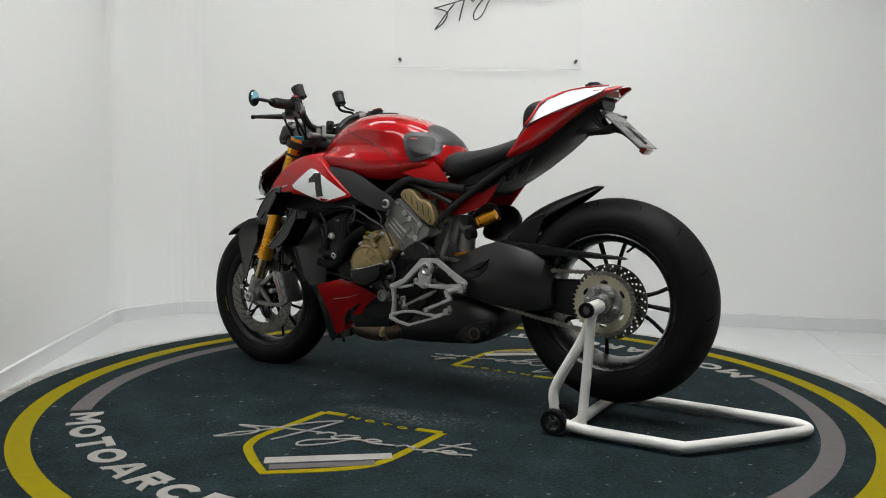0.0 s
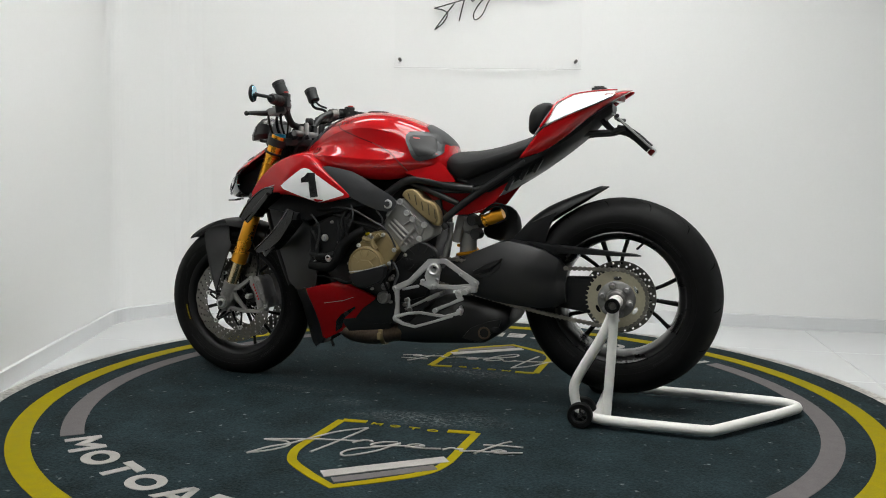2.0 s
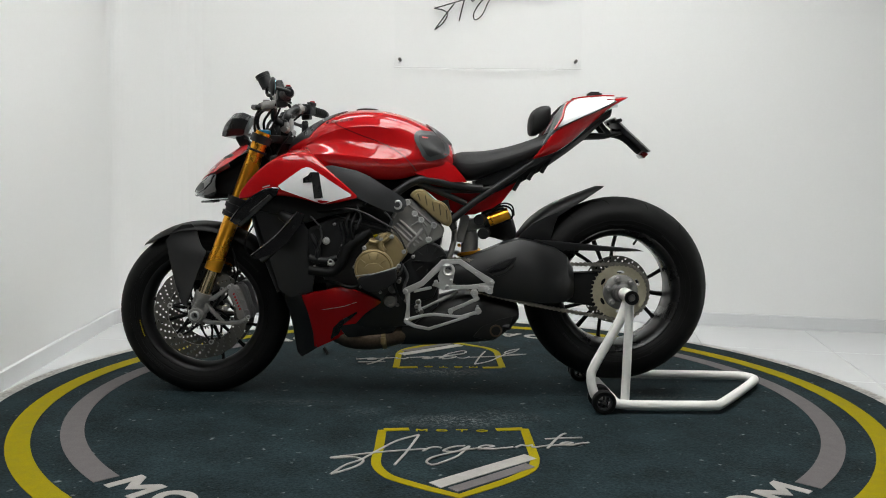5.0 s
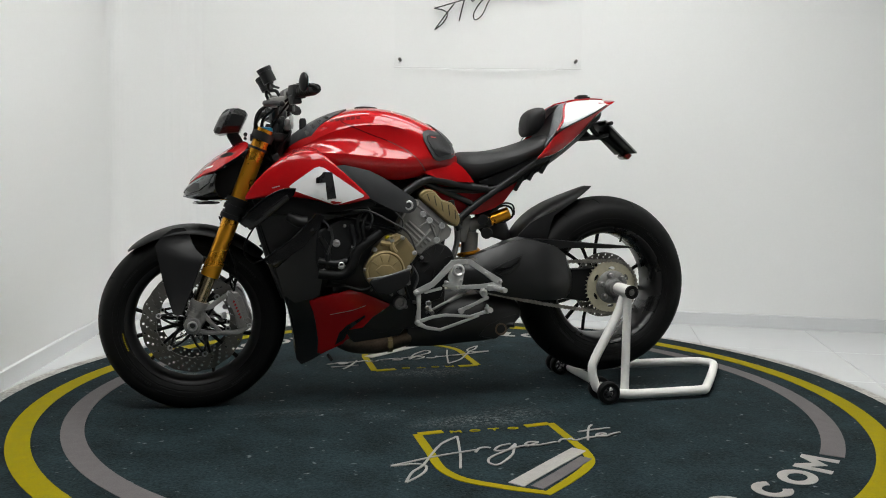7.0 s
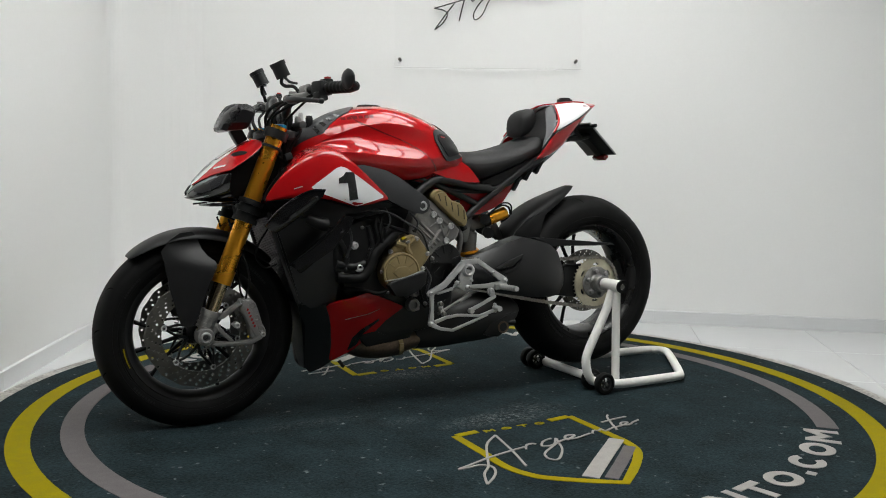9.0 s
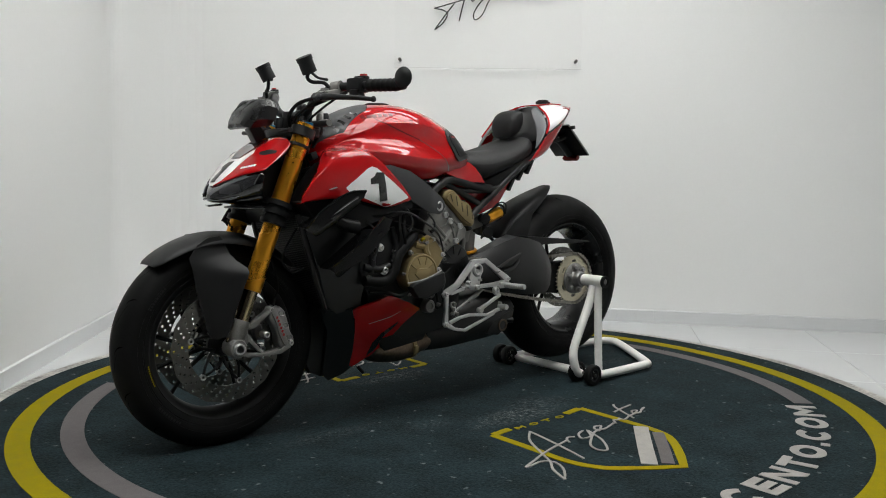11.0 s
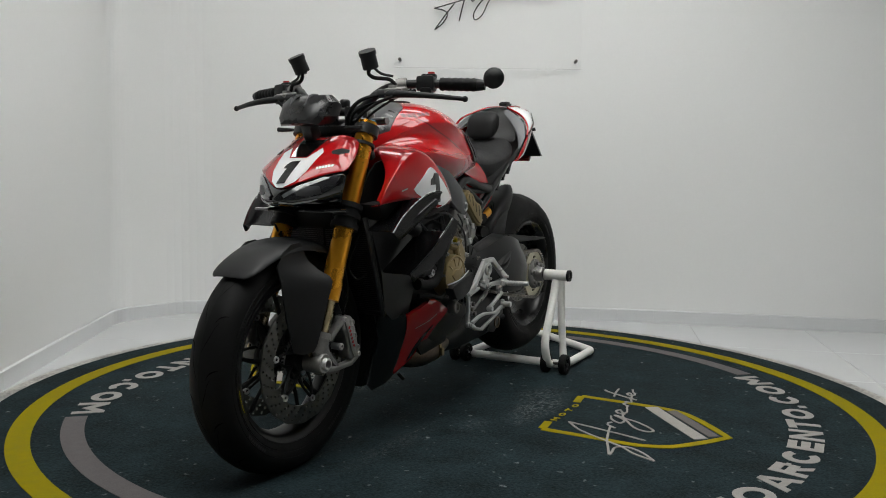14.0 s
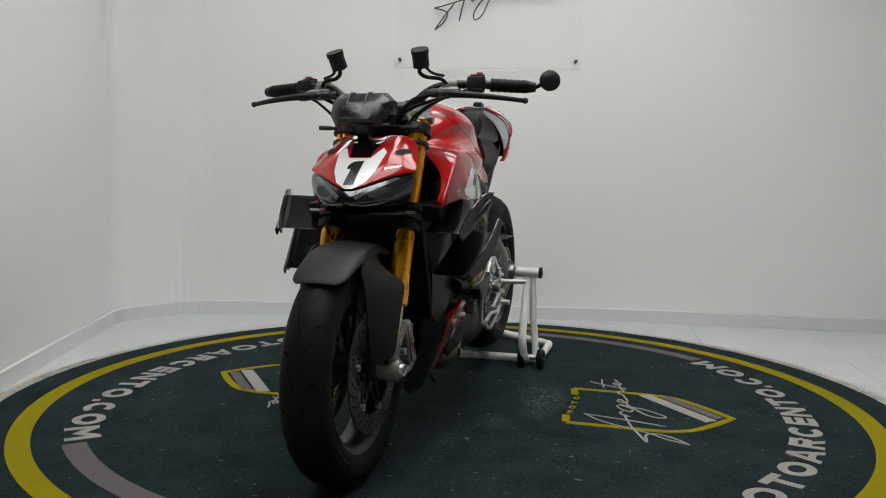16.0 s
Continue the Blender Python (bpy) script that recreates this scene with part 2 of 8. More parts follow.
def rod(bm, a, b, r, n=14, r2=None):
    a, b = Vector(a), Vector(b)
    d = (b - a).normalized()
    s = d.orthogonal().normalized()
    u = d.cross(s)
    r2 = r if r2 is None else r2
    rings = [[p + q * (math.cos(t) * s + math.sin(t) * u) for t in (2 * math.pi * k / n for k in range(n))]
             for p, q in ((a, r), (b, r2))]
    return loft(bm, rings)


def bevel(bm, off, seg=2, faces=None, angle=25):
    edges = [e for e in bm.edges if len(e.link_faces) == 2 and e.calc_face_angle(0) > radians(angle)]
    if off > 0 and edges:
        bmesh.ops.bevel(bm, geom=edges, offset=off, segments=seg, profile=0.6, affect="EDGES", clamp_overlap=True)
    return bm


def merge(bm, other):
    me = bpy.data.meshes.new("tmp")
    other.to_mesh(me)
    other.free()
    bm.from_mesh(me)
    bpy.data.meshes.remove(me)
    return bm


def plate(bm, poly, v0, v1, bev=0.003, seg=2, axis="y"):
    """A flat piece cut to an outline and given a thickness from v0 to v1 with broken edges."""
    b2 = bmesh.new()
    place = {"y": lambda p, s: (p[0], s, p[1]), "z": lambda p, s: (p[0], p[1], s), "x": lambda p, s: (s, p[0], p[1])}[axis]
    lo = [b2.verts.new(place(p, v0)) for p in poly]
    hi = [b2.verts.new(place(p, v1)) for p in poly]
    b2.faces.new(lo)
    b2.faces.new(hi[::-1])
    n = len(poly)
    for i in range(n):
        b2.faces.new((lo[i], hi[i], hi[(i + 1) % n], lo[(i + 1) % n]))
    bmesh.ops.recalc_face_normals(b2, faces=b2.faces)
    bevel(b2, bev, seg)
    return merge(bm, b2)


def block(bm, c, size, rot=(0, 0, 0), bev=0.004, seg=2):
    b2 = bmesh.new()
    bmesh.ops.create_cube(b2, size=1.0, matrix=Matrix.Diagonal((*size, 1)))
    bevel(b2, bev, seg)
    bmesh.ops.transform(b2, matrix=pose(*c, *rot), verts=b2.verts)
    return merge(bm, b2)


def ball(bm, c, r, n=12, squash=(1, 1, 1)):
    bmesh.ops.create_uvsphere(bm, u_segments=n, v_segments=max(6, n // 2), radius=1.0,
                              matrix=Matrix.Translation(c) @ Matrix.Diagonal((r * squash[0], r * squash[1], r * squash[2], 1)))
    return bm


def keep_corners(ob):
    """Keeps the outline's corners crisp under the smoothing."""
    ob.modifiers["smooth"].boundary_smooth = "PRESERVE_CORNERS"
    return ob


def flat_bar(bm, line, widths, v0, v1, bev=0.003, round_ends=True):
    """A flat machined bar that follows a line of (u, z) with a width at each point."""
    pts = [Vector((u, z)) for u, z in line]
    if not isinstance(widths, (list, tuple)):
        widths = [widths] * len(pts)
    left, right = [], []
    for i, p in enumerate(pts):
        d = (pts[min(i + 1, len(pts) - 1)] - pts[max(i - 1, 0)]).normalized()
        nrm = Vector((-d.y, d.x)) * widths[i] / 2
        if round_ends and i == 0:
            left.append(p - d * widths[i] * 0.35 + nrm * 0.6)
            right.append(p - d * widths[i] * 0.35 - nrm * 0.6)
        left.append(p + nrm)
        right.append(p - nrm)
        if round_ends and i == len(pts) - 1:
            left.append(p + d * widths[i] * 0.35 + nrm * 0.6)
            right.append(p + d * widths[i] * 0.35 - nrm * 0.6)
    return plate(bm, [(p.x, p.y) for p in left + right[::-1]], min(v0, v1), max(v0, v1), bev)


def mirrored(pts):
    return [(p[0], -p[1], p[2]) for p in pts]


def lerp_table(rows, x):
    """Linear look-up in rows of (x, a, b, ...) given in falling or rising order of x."""
    rows = sorted(rows)
    if x <= rows[0][0]:
        return rows[0][1:]
    for a, b in zip(rows, rows[1:]):
        if x <= b[0]:
            t = (x - a[0]) / (b[0] - a[0])
            return tuple(p + (q - p) * t for p, q in zip(a[1:], b[1:]))
    return rows[-1][1:]


def cut_grid(bm, step, axes=(0, 1)):
    """Cuts a flat sheet into small cells."""
    for ax in axes:
        lo = min(v.co[ax] for v in bm.verts)
        hi = max(v.co[ax] for v in bm.verts)
        k = 1
        while lo + k * step < hi:
            no, co = [0, 0, 0], [0, 0, 0]
            no[ax], co[ax] = 1, lo + k * step
            bmesh.ops.bisect_plane(bm, geom=bm.verts[:] + bm.edges[:] + bm.faces[:], plane_co=co, plane_no=no)
            k += 1


def tree_of(*obs):
    """A search tree over the finished surfaces of some objects."""
    dg = bpy.context.evaluated_depsgraph_get()
    vs, fs = [], []
    for ob in obs:
        me = ob.evaluated_get(dg).to_mesh()
        k = len(vs)
        vs += [tuple(v.co) for v in me.vertices]
        fs += [tuple(i + k for i in p.vertices) for p in me.polygons]
    return BVHTree.FromPolygons(vs, fs)


def lay(bm, tree, way, lift, thick):
    """Lays a flat sheet (x, y of bm) on a surface: way 'left' takes (x, z), 'right' the same from the other side,
    'front' (y, z), 'top' (x, y). It stands lift above it and is given a thickness."""
    put = {"left": lambda p: (Vector((p.x, 0.8, p.y)), Vector((0, -1, 0))), "right": lambda p: (Vector((p.x, -0.8, p.y)), Vector((0, 1, 0))),
           "front": lambda p: (Vector((2, p.x, p.y)), Vector((-1, 0, 0))), "top": lambda p: (Vector((p.x, p.y, 2)), Vector((0, 0, -1)))}[way]
    dead = []
    norms = {}
    for v in bm.verts:
        o, d = put(v.co)
        hit, no, _, _ = tree.ray_cast(o, d)
        if hit is None:
            dead.append(v)
            continue
        if no.dot(d) > 0:
            no = -no
        v.co = hit - d * lift
        norms[v] = no
    if dead:
        bmesh.ops.delete(bm, geom=dead, context="VERTS")
    faces = bm.faces[:]
    ex = bmesh.ops.extrude_face_region(bm, geom=faces)
    for v in ex["geom"]:
        if isinstance(v, bmesh.types.BMVert):
            o = put(Vector((v.co.x, v.co.z, 0)) if way in ("left", "right") else Vector((v.co.y, v.co.z, 0)) if way == "front" else Vector((v.co.x, v.co.y, 0)))
            v.co += o[1] * thick
    return bm


def sheet(poly, step=0.012):
    bm = bmesh.new()
    bm.faces.new([bm.verts.new((p[0], p[1], 0)) for p in poly])
    cut_grid(bm, step)
    return bm


FIGURE_SIDE = [(-0.0084, 0.044), (0.020, 0.044), (0.0335, -0.040), (0.0045, -0.044), (-0.002, 0.0105), (-0.0315, 0.0084), (-0.0315, 0.024), (-0.017, 0.032)]
FIGURE_NOSE = [(-0.010, 0.028), (0.018, 0.031), (0.011, -0.030), (-0.016, -0.032), (-0.010, 0.009), (-0.021, 0.009), (-0.020, 0.019)]


def thing(name, label, category, group="", kind=""):
    return tagged(new(name), label, category, group, kind)


# ---------------------------------------------------------------- room
CORNERS = [((-1.63, -0.03), "wall_west", 0.0), ((-1.792, 1.395), "wall_corner", 0.10), ((-1.506, 1.742), "wall_north", 0.14), ((0.863, 1.683), "wall_north_east", 0.30), ((2.357, 1.405), "wall_far_east", 0.0),
           ((3.6, 1.17), "wall_east", 0.0), ((3.6, -6.9), "wall_south", 0.0), ((-2.6, -6.9), "wall_south_west", 0.0), ((-2.6, -0.9), "wall_return", 0.0), ((-1.56, -0.65), "wall_west_near", 0.0)]


def rounded_plan():
    """The room's outline with its plastered corners eased into short curved runs: rows of (point, wall's name)."""
    rows = []
    for k, (p, name, ease) in enumerate(CORNERS):
        if not ease:
            rows.append((p, name))
            continue
        p = Vector(p)
        a = p + (Vector(CORNERS[k - 1][0]) - p).normalized() * ease
        b = p + (Vector(CORNERS[(k + 1) % len(CORNERS)][0]) - p).normalized() * ease
        n = 6
        for i in range(n + 1):
            t = i / n
            q = a * (1 - t) ** 2 + p * 2 * t * (1 - t) + b * t * t
            rows.append(((q.x, q.y), name if i == n else "wall_bend"))
    return rows


PLAN = rounded_plan()
ROOM = [p for p, _ in PLAN]
WALL_NAMES = [n for _, n in PLAN]


def build_room():
    n = len(ROOM)
    for i in range(n):
        a, b = Vector((*ROOM[i], 0)), Vector((*ROOM[(i + 1) % n], 0))
        d = (b - a).normalized()
        out = Vector((-d.y, d.x, 0))
        bm = bmesh.new()
        a2, b2 = a - d * 0.0, b + d * 0.0
        base = [a2, b2, b2 + out * 0.12, a2 + out * 0.12]
        loft(bm, [[(p.x, p.y, FLOOR - 0.02) for p in base], [(p.x, p.y, CEILING) for p in base]])
        # the two out-of-view southern walls are added dark to deepen reflections
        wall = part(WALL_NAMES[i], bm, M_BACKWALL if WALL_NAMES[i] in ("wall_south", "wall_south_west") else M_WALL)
        tagged(wall, "unseen wall behind the camera, dark to keep gloss reflections dark" if WALL_NAMES[i] in ("wall_south", "wall_south_west") else "smooth white painted showroom wall", "wall", kind="structure")
        # skirting of single tiles
        length = (b - a).length
        bm = bmesh.new()
        k = max(1, round(length / 0.6))
        for j in range(k):
            p, q = a + d * (length * j / k + 0.0004), a + d * (length * (j + 1) / k - 0.0004)
            f = [p - out * 0.011, q - out * 0.011, q, p]
            g = [p - out * 0.006, q - out * 0.006, q, p]
            loft(bm, [[(s.x, s.y, FLOOR) for s in f], [(s.x, s.y, FLOOR + 0.068) for s in f], [(s.x, s.y, FLOOR + 0.073) for s in g]])
        tagged(part("baseboard", bm, M_SKIRT), "low white tile skirting along the wall", "skirting", kind="structure")
    # out-of-view ceiling, its grey chosen to hold back fill from above
    bm = bmesh.new()
    plate(bm, [(-2.8, -7.1), (3.8, -7.1), (3.8, 2.0), (-2.8, 2.0)], CEILING, CEILING + 0.1, 0, axis="z")
    tagged(part("ceiling", bm, M_CEIL), "unseen ceiling, grey to cut fill and reflections from above", "ceiling", kind="structure")
    bm = bmesh.new()
    plate(bm, [(-2.8, -7.1), (3.8, -7.1), (3.8, 2.0), (-2.8, 2.0)], FLOOR - 0.12, FLOOR - 0.0025, 0, axis="z")
    floor = part("floor", bm, M_GROUT)
    tagged(floor, "glossy white tiled floor with thin grey joints", "floor", kind="structure")
    return floor


def ceiling_light(x, y, w, d):
    t = thing("ceiling_light", "square white flush ceiling light panel, switched on", "light", "ceiling lights")
    t.location = (x, y, CEILING)
    bm = bmesh.new()
    for sx in (-1, 1):
        block(bm, (sx * (w / 2 - 0.01), 0, -0.012), (0.02, d, 0.024), bev=0.002)
        block(bm, (0, sx * (d / 2 - 0.01), -0.012), (w - 0.04, 0.02, 0.024), bev=0.002)
    part("frame", bm, M_POWDER, t)
    bm = bmesh.new()
    block(bm, (0, 0, -0.012), (w - 0.042, d - 0.042, 0.012), bev=0.001)
    part("diffuser", bm, M_LAMP, t)
    return t


floor = build_room()
for cx, cy in ((-0.55, -1.55), (0.72, -0.30)):
    for i in range(3):
        for j in range(2):
            ceiling_light(cx + 0.63 * (i - 1), cy + 0.63 * (j - 0.5), 0.6, 0.6)
# unseen extra pair, added to brighten the back wall
for cx in (-1.0, 0.5):
    ceiling_light(cx, 0.75, 1.2, 0.3)


def wall_sign():
    """Clear panel on stand-off bolts with a flowing black handwritten mark."""
    y0, y1 = 1.712, 1.688
    t = thing("wall_sign", "clear acrylic wall sign with a black handwritten mark", "sign")
    t.location = (0.195, (y0 + y1) / 2 - 0.03, 1.40)
    t.rotation_euler = (0, 0, math.atan2(y1 - y0, 0.983))
    bm = bmesh.new()
    block(bm, (0, 0, 0.30), (1.04, 0.006, 0.60), bev=0.001, seg=1)
    p = part("panel", bm, M_ACRYLIC, t)
    # thin strip: the panel's faint bottom shadow line, put in as grey
    bm = bmesh.new()
    block(bm, (0, 0, -0.0012), (1.04, 0.006, 0.0024), bev=0.0, seg=1)
    part("panel_edge_shade", bm, M_EDGESHADE, t, "pale grey strip for the lower edge and its shadow line")
    for sx in (-0.49, 0.49):
        for z in (0.043, 0.557):
            bm = bmesh.new()
            rod(bm, (sx, 0.028, z), (sx, -0.012, z), 0.009, 16)
            part("standoff_bolt", bm, M_STEEL, t, "small metal stand-off bolt")
    strokes = [[(-0.302, 0.322), (-0.25, 0.312), (-0.228, 0.288), (-0.255, 0.240), (-0.298, 0.205)], [(-0.298, 0.205), (-0.24, 0.285), (-0.19, 0.350)], [(-0.302, 0.322), (-0.20, 0.352), (-0.12, 0.374), (0.0, 0.392)],
               [(-0.162, 0.255), (-0.148, 0.32), (-0.120, 0.43)],
               [(-0.10, 0.385), (-0.088, 0.362), (-0.06, 0.40)],
               [(-0.01, 0.395), (-0.055, 0.345), (-0.082, 0.295), (-0.074, 0.262), (-0.035, 0.290), (-0.002, 0.360), (0.03, 0.395)],
               [(0.03, 0.39), (0.09, 0.40), (0.16, 0.385), (0.20, 0.40), (0.30, 0.39), (0.38, 0.42)]]
    bm = bmesh.new()
    for s in strokes:
        tube(bm, [(x, -0.008, z) for x, z in s], 0.0042, 8, 7, squash=0.6)
    part("mark", bm, M_SIGNINK, t, "flowing black script strokes")
    return t


wall_sign()


# ---------------------------------------------------------------- turntable (centred on its axle)
def ring_sheet(r0, r1, a0, a1, z0, z1, n):
    bm = bmesh.new()
    rings = []
    for k in range(n + 1):
        a = a0 + (a1 - a0) * k / n
        c, s = math.cos(a), math.sin(a)
        rings.append([bm.verts.new((r * c, r * s, z)) for r, z in ((r0, z0), (r1, z0), (r1, z1), (r0, z1))])
    full = abs(a1 - a0) > 6.28
    if full:
        rings[-1] = rings[0]
    for a, b in zip(rings, rings[1:]):
        for i in range(4):
            bm.faces.new((a[i], a[(i + 1) % 4], b[(i + 1) % 4], b[i]))
    if not full:
        bm.faces.new(rings[0][::-1])
        bm.faces.new(rings[-1])
    return bm


R_MAT, R_RIM = 1.555, 1.605
RINGS = dict(yo=1.4335, yi=1.3684, go=1.2896, gi=1.2234)


def build_turntable():
    t = thing("turntable", "round motorised display turntable with worn metal rim", "turntable")
    part("rim", ring_sheet(R_MAT - 0.005, R_RIM, 0, 2 * math.pi, FLOOR - 0.05, MAT_TOP - 0.004, 128), M_RIM, t)
    bm = bmesh.new()
    lathe(bm, [(0.0, FLOOR - 0.06), (R_MAT - 0.006, FLOOR - 0.06), (R_MAT - 0.006, MAT_TOP - 0.009), (0.0, MAT_TOP - 0.009)], (0, 0, 0), "z", 96)
    part("deck", bm, M_GREYPL, t)
    return t


def glyph(kind, w, h, s):
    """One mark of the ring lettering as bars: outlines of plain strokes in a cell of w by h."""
    bm = bmesh.new()

    def bar(pts):
        bm.faces.new([bm.verts.new((x, y, 0)) for x, y in pts])

    def arc(a0, a1, n=26):
        cx, cy, rx, ry = w / 2, h / 2, w / 2, h / 2
        prev = None
        for k in range(n + 1):
            a = a0 + (a1 - a0) * k / n
            p = (bm.verts.new((cx + rx * math.cos(a), cy + ry * math.sin(a), 0)),
                 bm.verts.new((cx + (rx - s) * math.cos(a), cy + (ry - s) * math.sin(a), 0)))
            if prev:
                bm.faces.new((prev[0], p[0], p[1], prev[1]))
            prev = p
    if kind == "ring":
        arc(0, 2 * math.pi)
    elif kind == "hook":
        arc(0.75, 2 * math.pi - 0.75)
    elif kind == "post":
        bar([(0, h - s), (w, h - s), (w, h), (0, h)])
        bar([(w / 2 - s / 2, 0), (w / 2 + s / 2, 0), (w / 2 + s / 2, h - s), (w / 2 - s / 2, h - s)])
    elif kind == "gate":
        bar([(0, 0), (s, 0), (s, h), (0, h)])
        bar([(w - s, 0), (w, 0), (w, h), (w - s, h)])
        bar([(s, h), (s, h - 1.4 * s), (w - s, 0.0), (w - s, 1.4 * s)])
    elif kind == "wide":
        bar([(0, 0), (s, 0), (s, h), (0, h)])
        bar([(w - s, 0), (w, 0), (w, h), (w - s, h)])
        bar([(s, h), (s, h - 1.5 * s), (w / 2, h * 0.22), (w / 2, h * 0.22 + 1.5 * s)])
        bar([(w / 2, h * 0.22 + 1.5 * s), (w / 2, h * 0.22), (w - s, h - 1.5 * s), (w - s, h)])
    elif kind == "tent":
        bar([(0, 0), (s, 0), (w / 2 + s / 2, h), (w / 2 - s / 2, h)])
        bar([(w - s, 0), (w, 0), (w / 2 + s / 2, h), (w / 2 - s / 2, h)][:2] + [(w / 2 + s * 0.5, h), (w / 2 - s * 0.2, h * 0.9)])
        bar([(w * 0.28, h * 0.2), (w * 0.72, h * 0.2), (w * 0.67, h * 0.2 + s * 0.8), (w * 0.33, h * 0.2 + s * 0.8)])
    elif kind == "comb":
        bar([(0, 0), (s, 0), (s, h), (0, h)])
        for y in (0, (h - s) / 2, h - s):
            bar([(s, y), (w, y), (w, y + s), (s, y + s)])
    elif kind == "flag":
        bar([(0, 0), (s, 0), (s, h), (0, h)])
        bar([(s, h - s), (w * 0.9, h - s), (w * 0.9, h), (s, h)])
        bar([(s, h * 0.36), (w * 0.9, h * 0.36), (w * 0.9, h * 0.36 + s), (s, h * 0.36 + s)])
        bar([(w - s, h * 0.36 + s), (w, h * 0.36 + s), (w, h - s), (w - s, h - s)])
        bar([(w * 0.45, h * 0.36), (w * 0.45 + s, h * 0.36), (w, 0), (w - s, 0)])
    elif kind == "dot":
        bar([(0, 0), (s, 0), (s, s), (0, s)])
    return bm


def build_mat():
    """Printed carpet: two rings, two arcs of block marks and two shields, the same on both halves."""
    t = thing("turntable_mat", "round dark teal printed carpet with yellow ring and shields", "carpet")
    bm = bmesh.new()
    lathe(bm, [(0.0, MAT_TOP - 0.008), (R_MAT - 0.006, MAT_TOP - 0.008), (R_MAT - 0.003, MAT_TOP - 0.004), (R_MAT - 0.006, MAT_TOP), (0.0, MAT_TOP)], (0, 0, 0), "z", 128)
    part("carpet", bm, M_CARPET, t)
    z0, z1 = MAT_TOP - 0.001, MAT_TOP + 0.0015
    for s0, s1 in ((-R_MAT + 0.02, -0.02), (0.02, R_MAT - 0.02)):
        bm = bmesh.new()
        block(bm, ((s0 + s1) / 2, 0.012, MAT_TOP), (s1 - s0, 0.0010, 0.0006), bev=0.0, seg=1)
        part("joint_strip", bm, M_RUBBER, t, "thin dark carpet joint")
    part("yellow_ring", ring_sheet(RINGS["yi"], RINGS["yo"], 0, 2 * math.pi, z0, z1, 160), M_YELLOW, t, "printed yellow ring")
    kinds = "wide ring post ring tent flag hook comb gate post ring dot hook ring wide".split()
    widths = dict(wide=1.12, ring=1.05, post=0.86, tent=1.0, flag=0.84, hook=0.98, comb=0.76, gate=0.94, dot=0.24)
    total = sum(widths[k] + 0.20 for k in kinds) - 0.20
    h = 0.100
    a_first, a_last = radians(46.0), radians(134.5)
    for turn in (0, math.pi):
        part("grey_arc", ring_sheet(RINGS["gi"], RINGS["go"], radians(136.0) + turn, radians(224.5) + turn, z0, z1, 60), M_GREY, t, "printed grey arc")
        unit = (a_last - a_first) / total
        a = a_first
        for k in kinds:
            w = widths[k]
            off = (math.degrees(a + unit * w / 2) - 90.0) / 45.0
            rad_in = 1.133 + 0.055 * off * off
            cell = unit * 1.25
            g = glyph(k, w * cell, h, 0.026)
            mid = a
            for v in g.verts:
                ang = mid + v.co.x / 1.25 + turn
                r = rad_in + (h - v.co.y)
                v.co = Vector((r * math.cos(ang), r * math.sin(ang), z1))
            ex = bmesh.ops.extrude_face_region(g, geom=g.faces[:])
            for v in ex["geom"]:
                if isinstance(v, bmesh.types.BMVert):
                    v.co.z = z0
            part("printed_mark", g, M_LETTER, t)
            a += unit * (w + 0.20)
        flip = Matrix.Rotation(turn, 4, "Z") @ Matrix.Translation((0, -0.028 if turn else 0.0, 0))

        def flat(bm, name, mat):
            bmesh.ops.recalc_face_normals(bm, faces=bm.faces)
            ex = bmesh.ops.extrude_face_region(bm, geom=bm.faces[:])
            for v in ex["geom"]:
                if isinstance(v, bmesh.types.BMVert):
                    v.co.z -= 0.0025
            bmesh.ops.transform(bm, matrix=flip, verts=bm.verts)
            part(name, bm, mat, t)

        def ribbon(pts, wd, z, closed=False):
            bm = bmesh.new()
            pts = [Vector((x, y, z)) for x, y in pts]
            pr = []
            m = len(pts)
            for i, p in enumerate(pts):
                d = (pts[min(i + 1, m - 1)] - pts[max(i - 1, 0)]).normalized()
                nrm = Vector((-d.y, d.x, 0))
                ww = wd[i] if isinstance(wd, list) else wd
                pr.append((bm.verts.new(p + nrm * ww / 2), bm.verts.new(p - nrm * ww / 2)))
            for q, r in zip(pr, pr[1:]):
                bm.faces.new((q[0], r[0], r[1], q[1]))
            return bm
        # shield outline in one run, open along the top for the small marks
        run = [(0.223, 0.448), (0.221, 0.627), (0.223, 0.699), (0.218, 0.760), (0.195, 0.819), (0.162, 0.859), (0.076, 0.923), (0.000, 0.969), (-0.068, 0.914), (-0.131, 0.858), (-0.183, 0.802), (-0.208, 0.754), (-0.220, 0.689), (-0.220, 0.612), (-0.220, 0.482), (-0.220, 0.420)]
        run = [run[0]] + [(p.x, p.y) for p in catmull([(x, y, 0) for x, y in run[1:7]], 4)] + [run[7]] + [(p.x, p.y) for p in catmull([(x, y, 0) for x, y in run[8:13]], 4)] + run[13:]
        flat(ribbon(run, 0.027, z1), "shield_outline", M_YELLOW)
        for bar in ([(0.218, 0.447), (0.140, 0.437)], [(-0.131, 0.433), (-0.215, 0.421)]):
            flat(ribbon(bar, 0.026, z1 + 0.0004), "shield_outline", M_YELLOW)
        for i, k in enumerate(("wide", "ring", "post", "ring")):
            g = glyph(k, 0.036, 0.022, 0.006)
            for v in g.verts:
                v.co = Vector((0.1187 - i * 0.0621 - v.co.x, 0.4561 - v.co.y, z1))
            flat(g, "printed_mark", M_YELLOW)
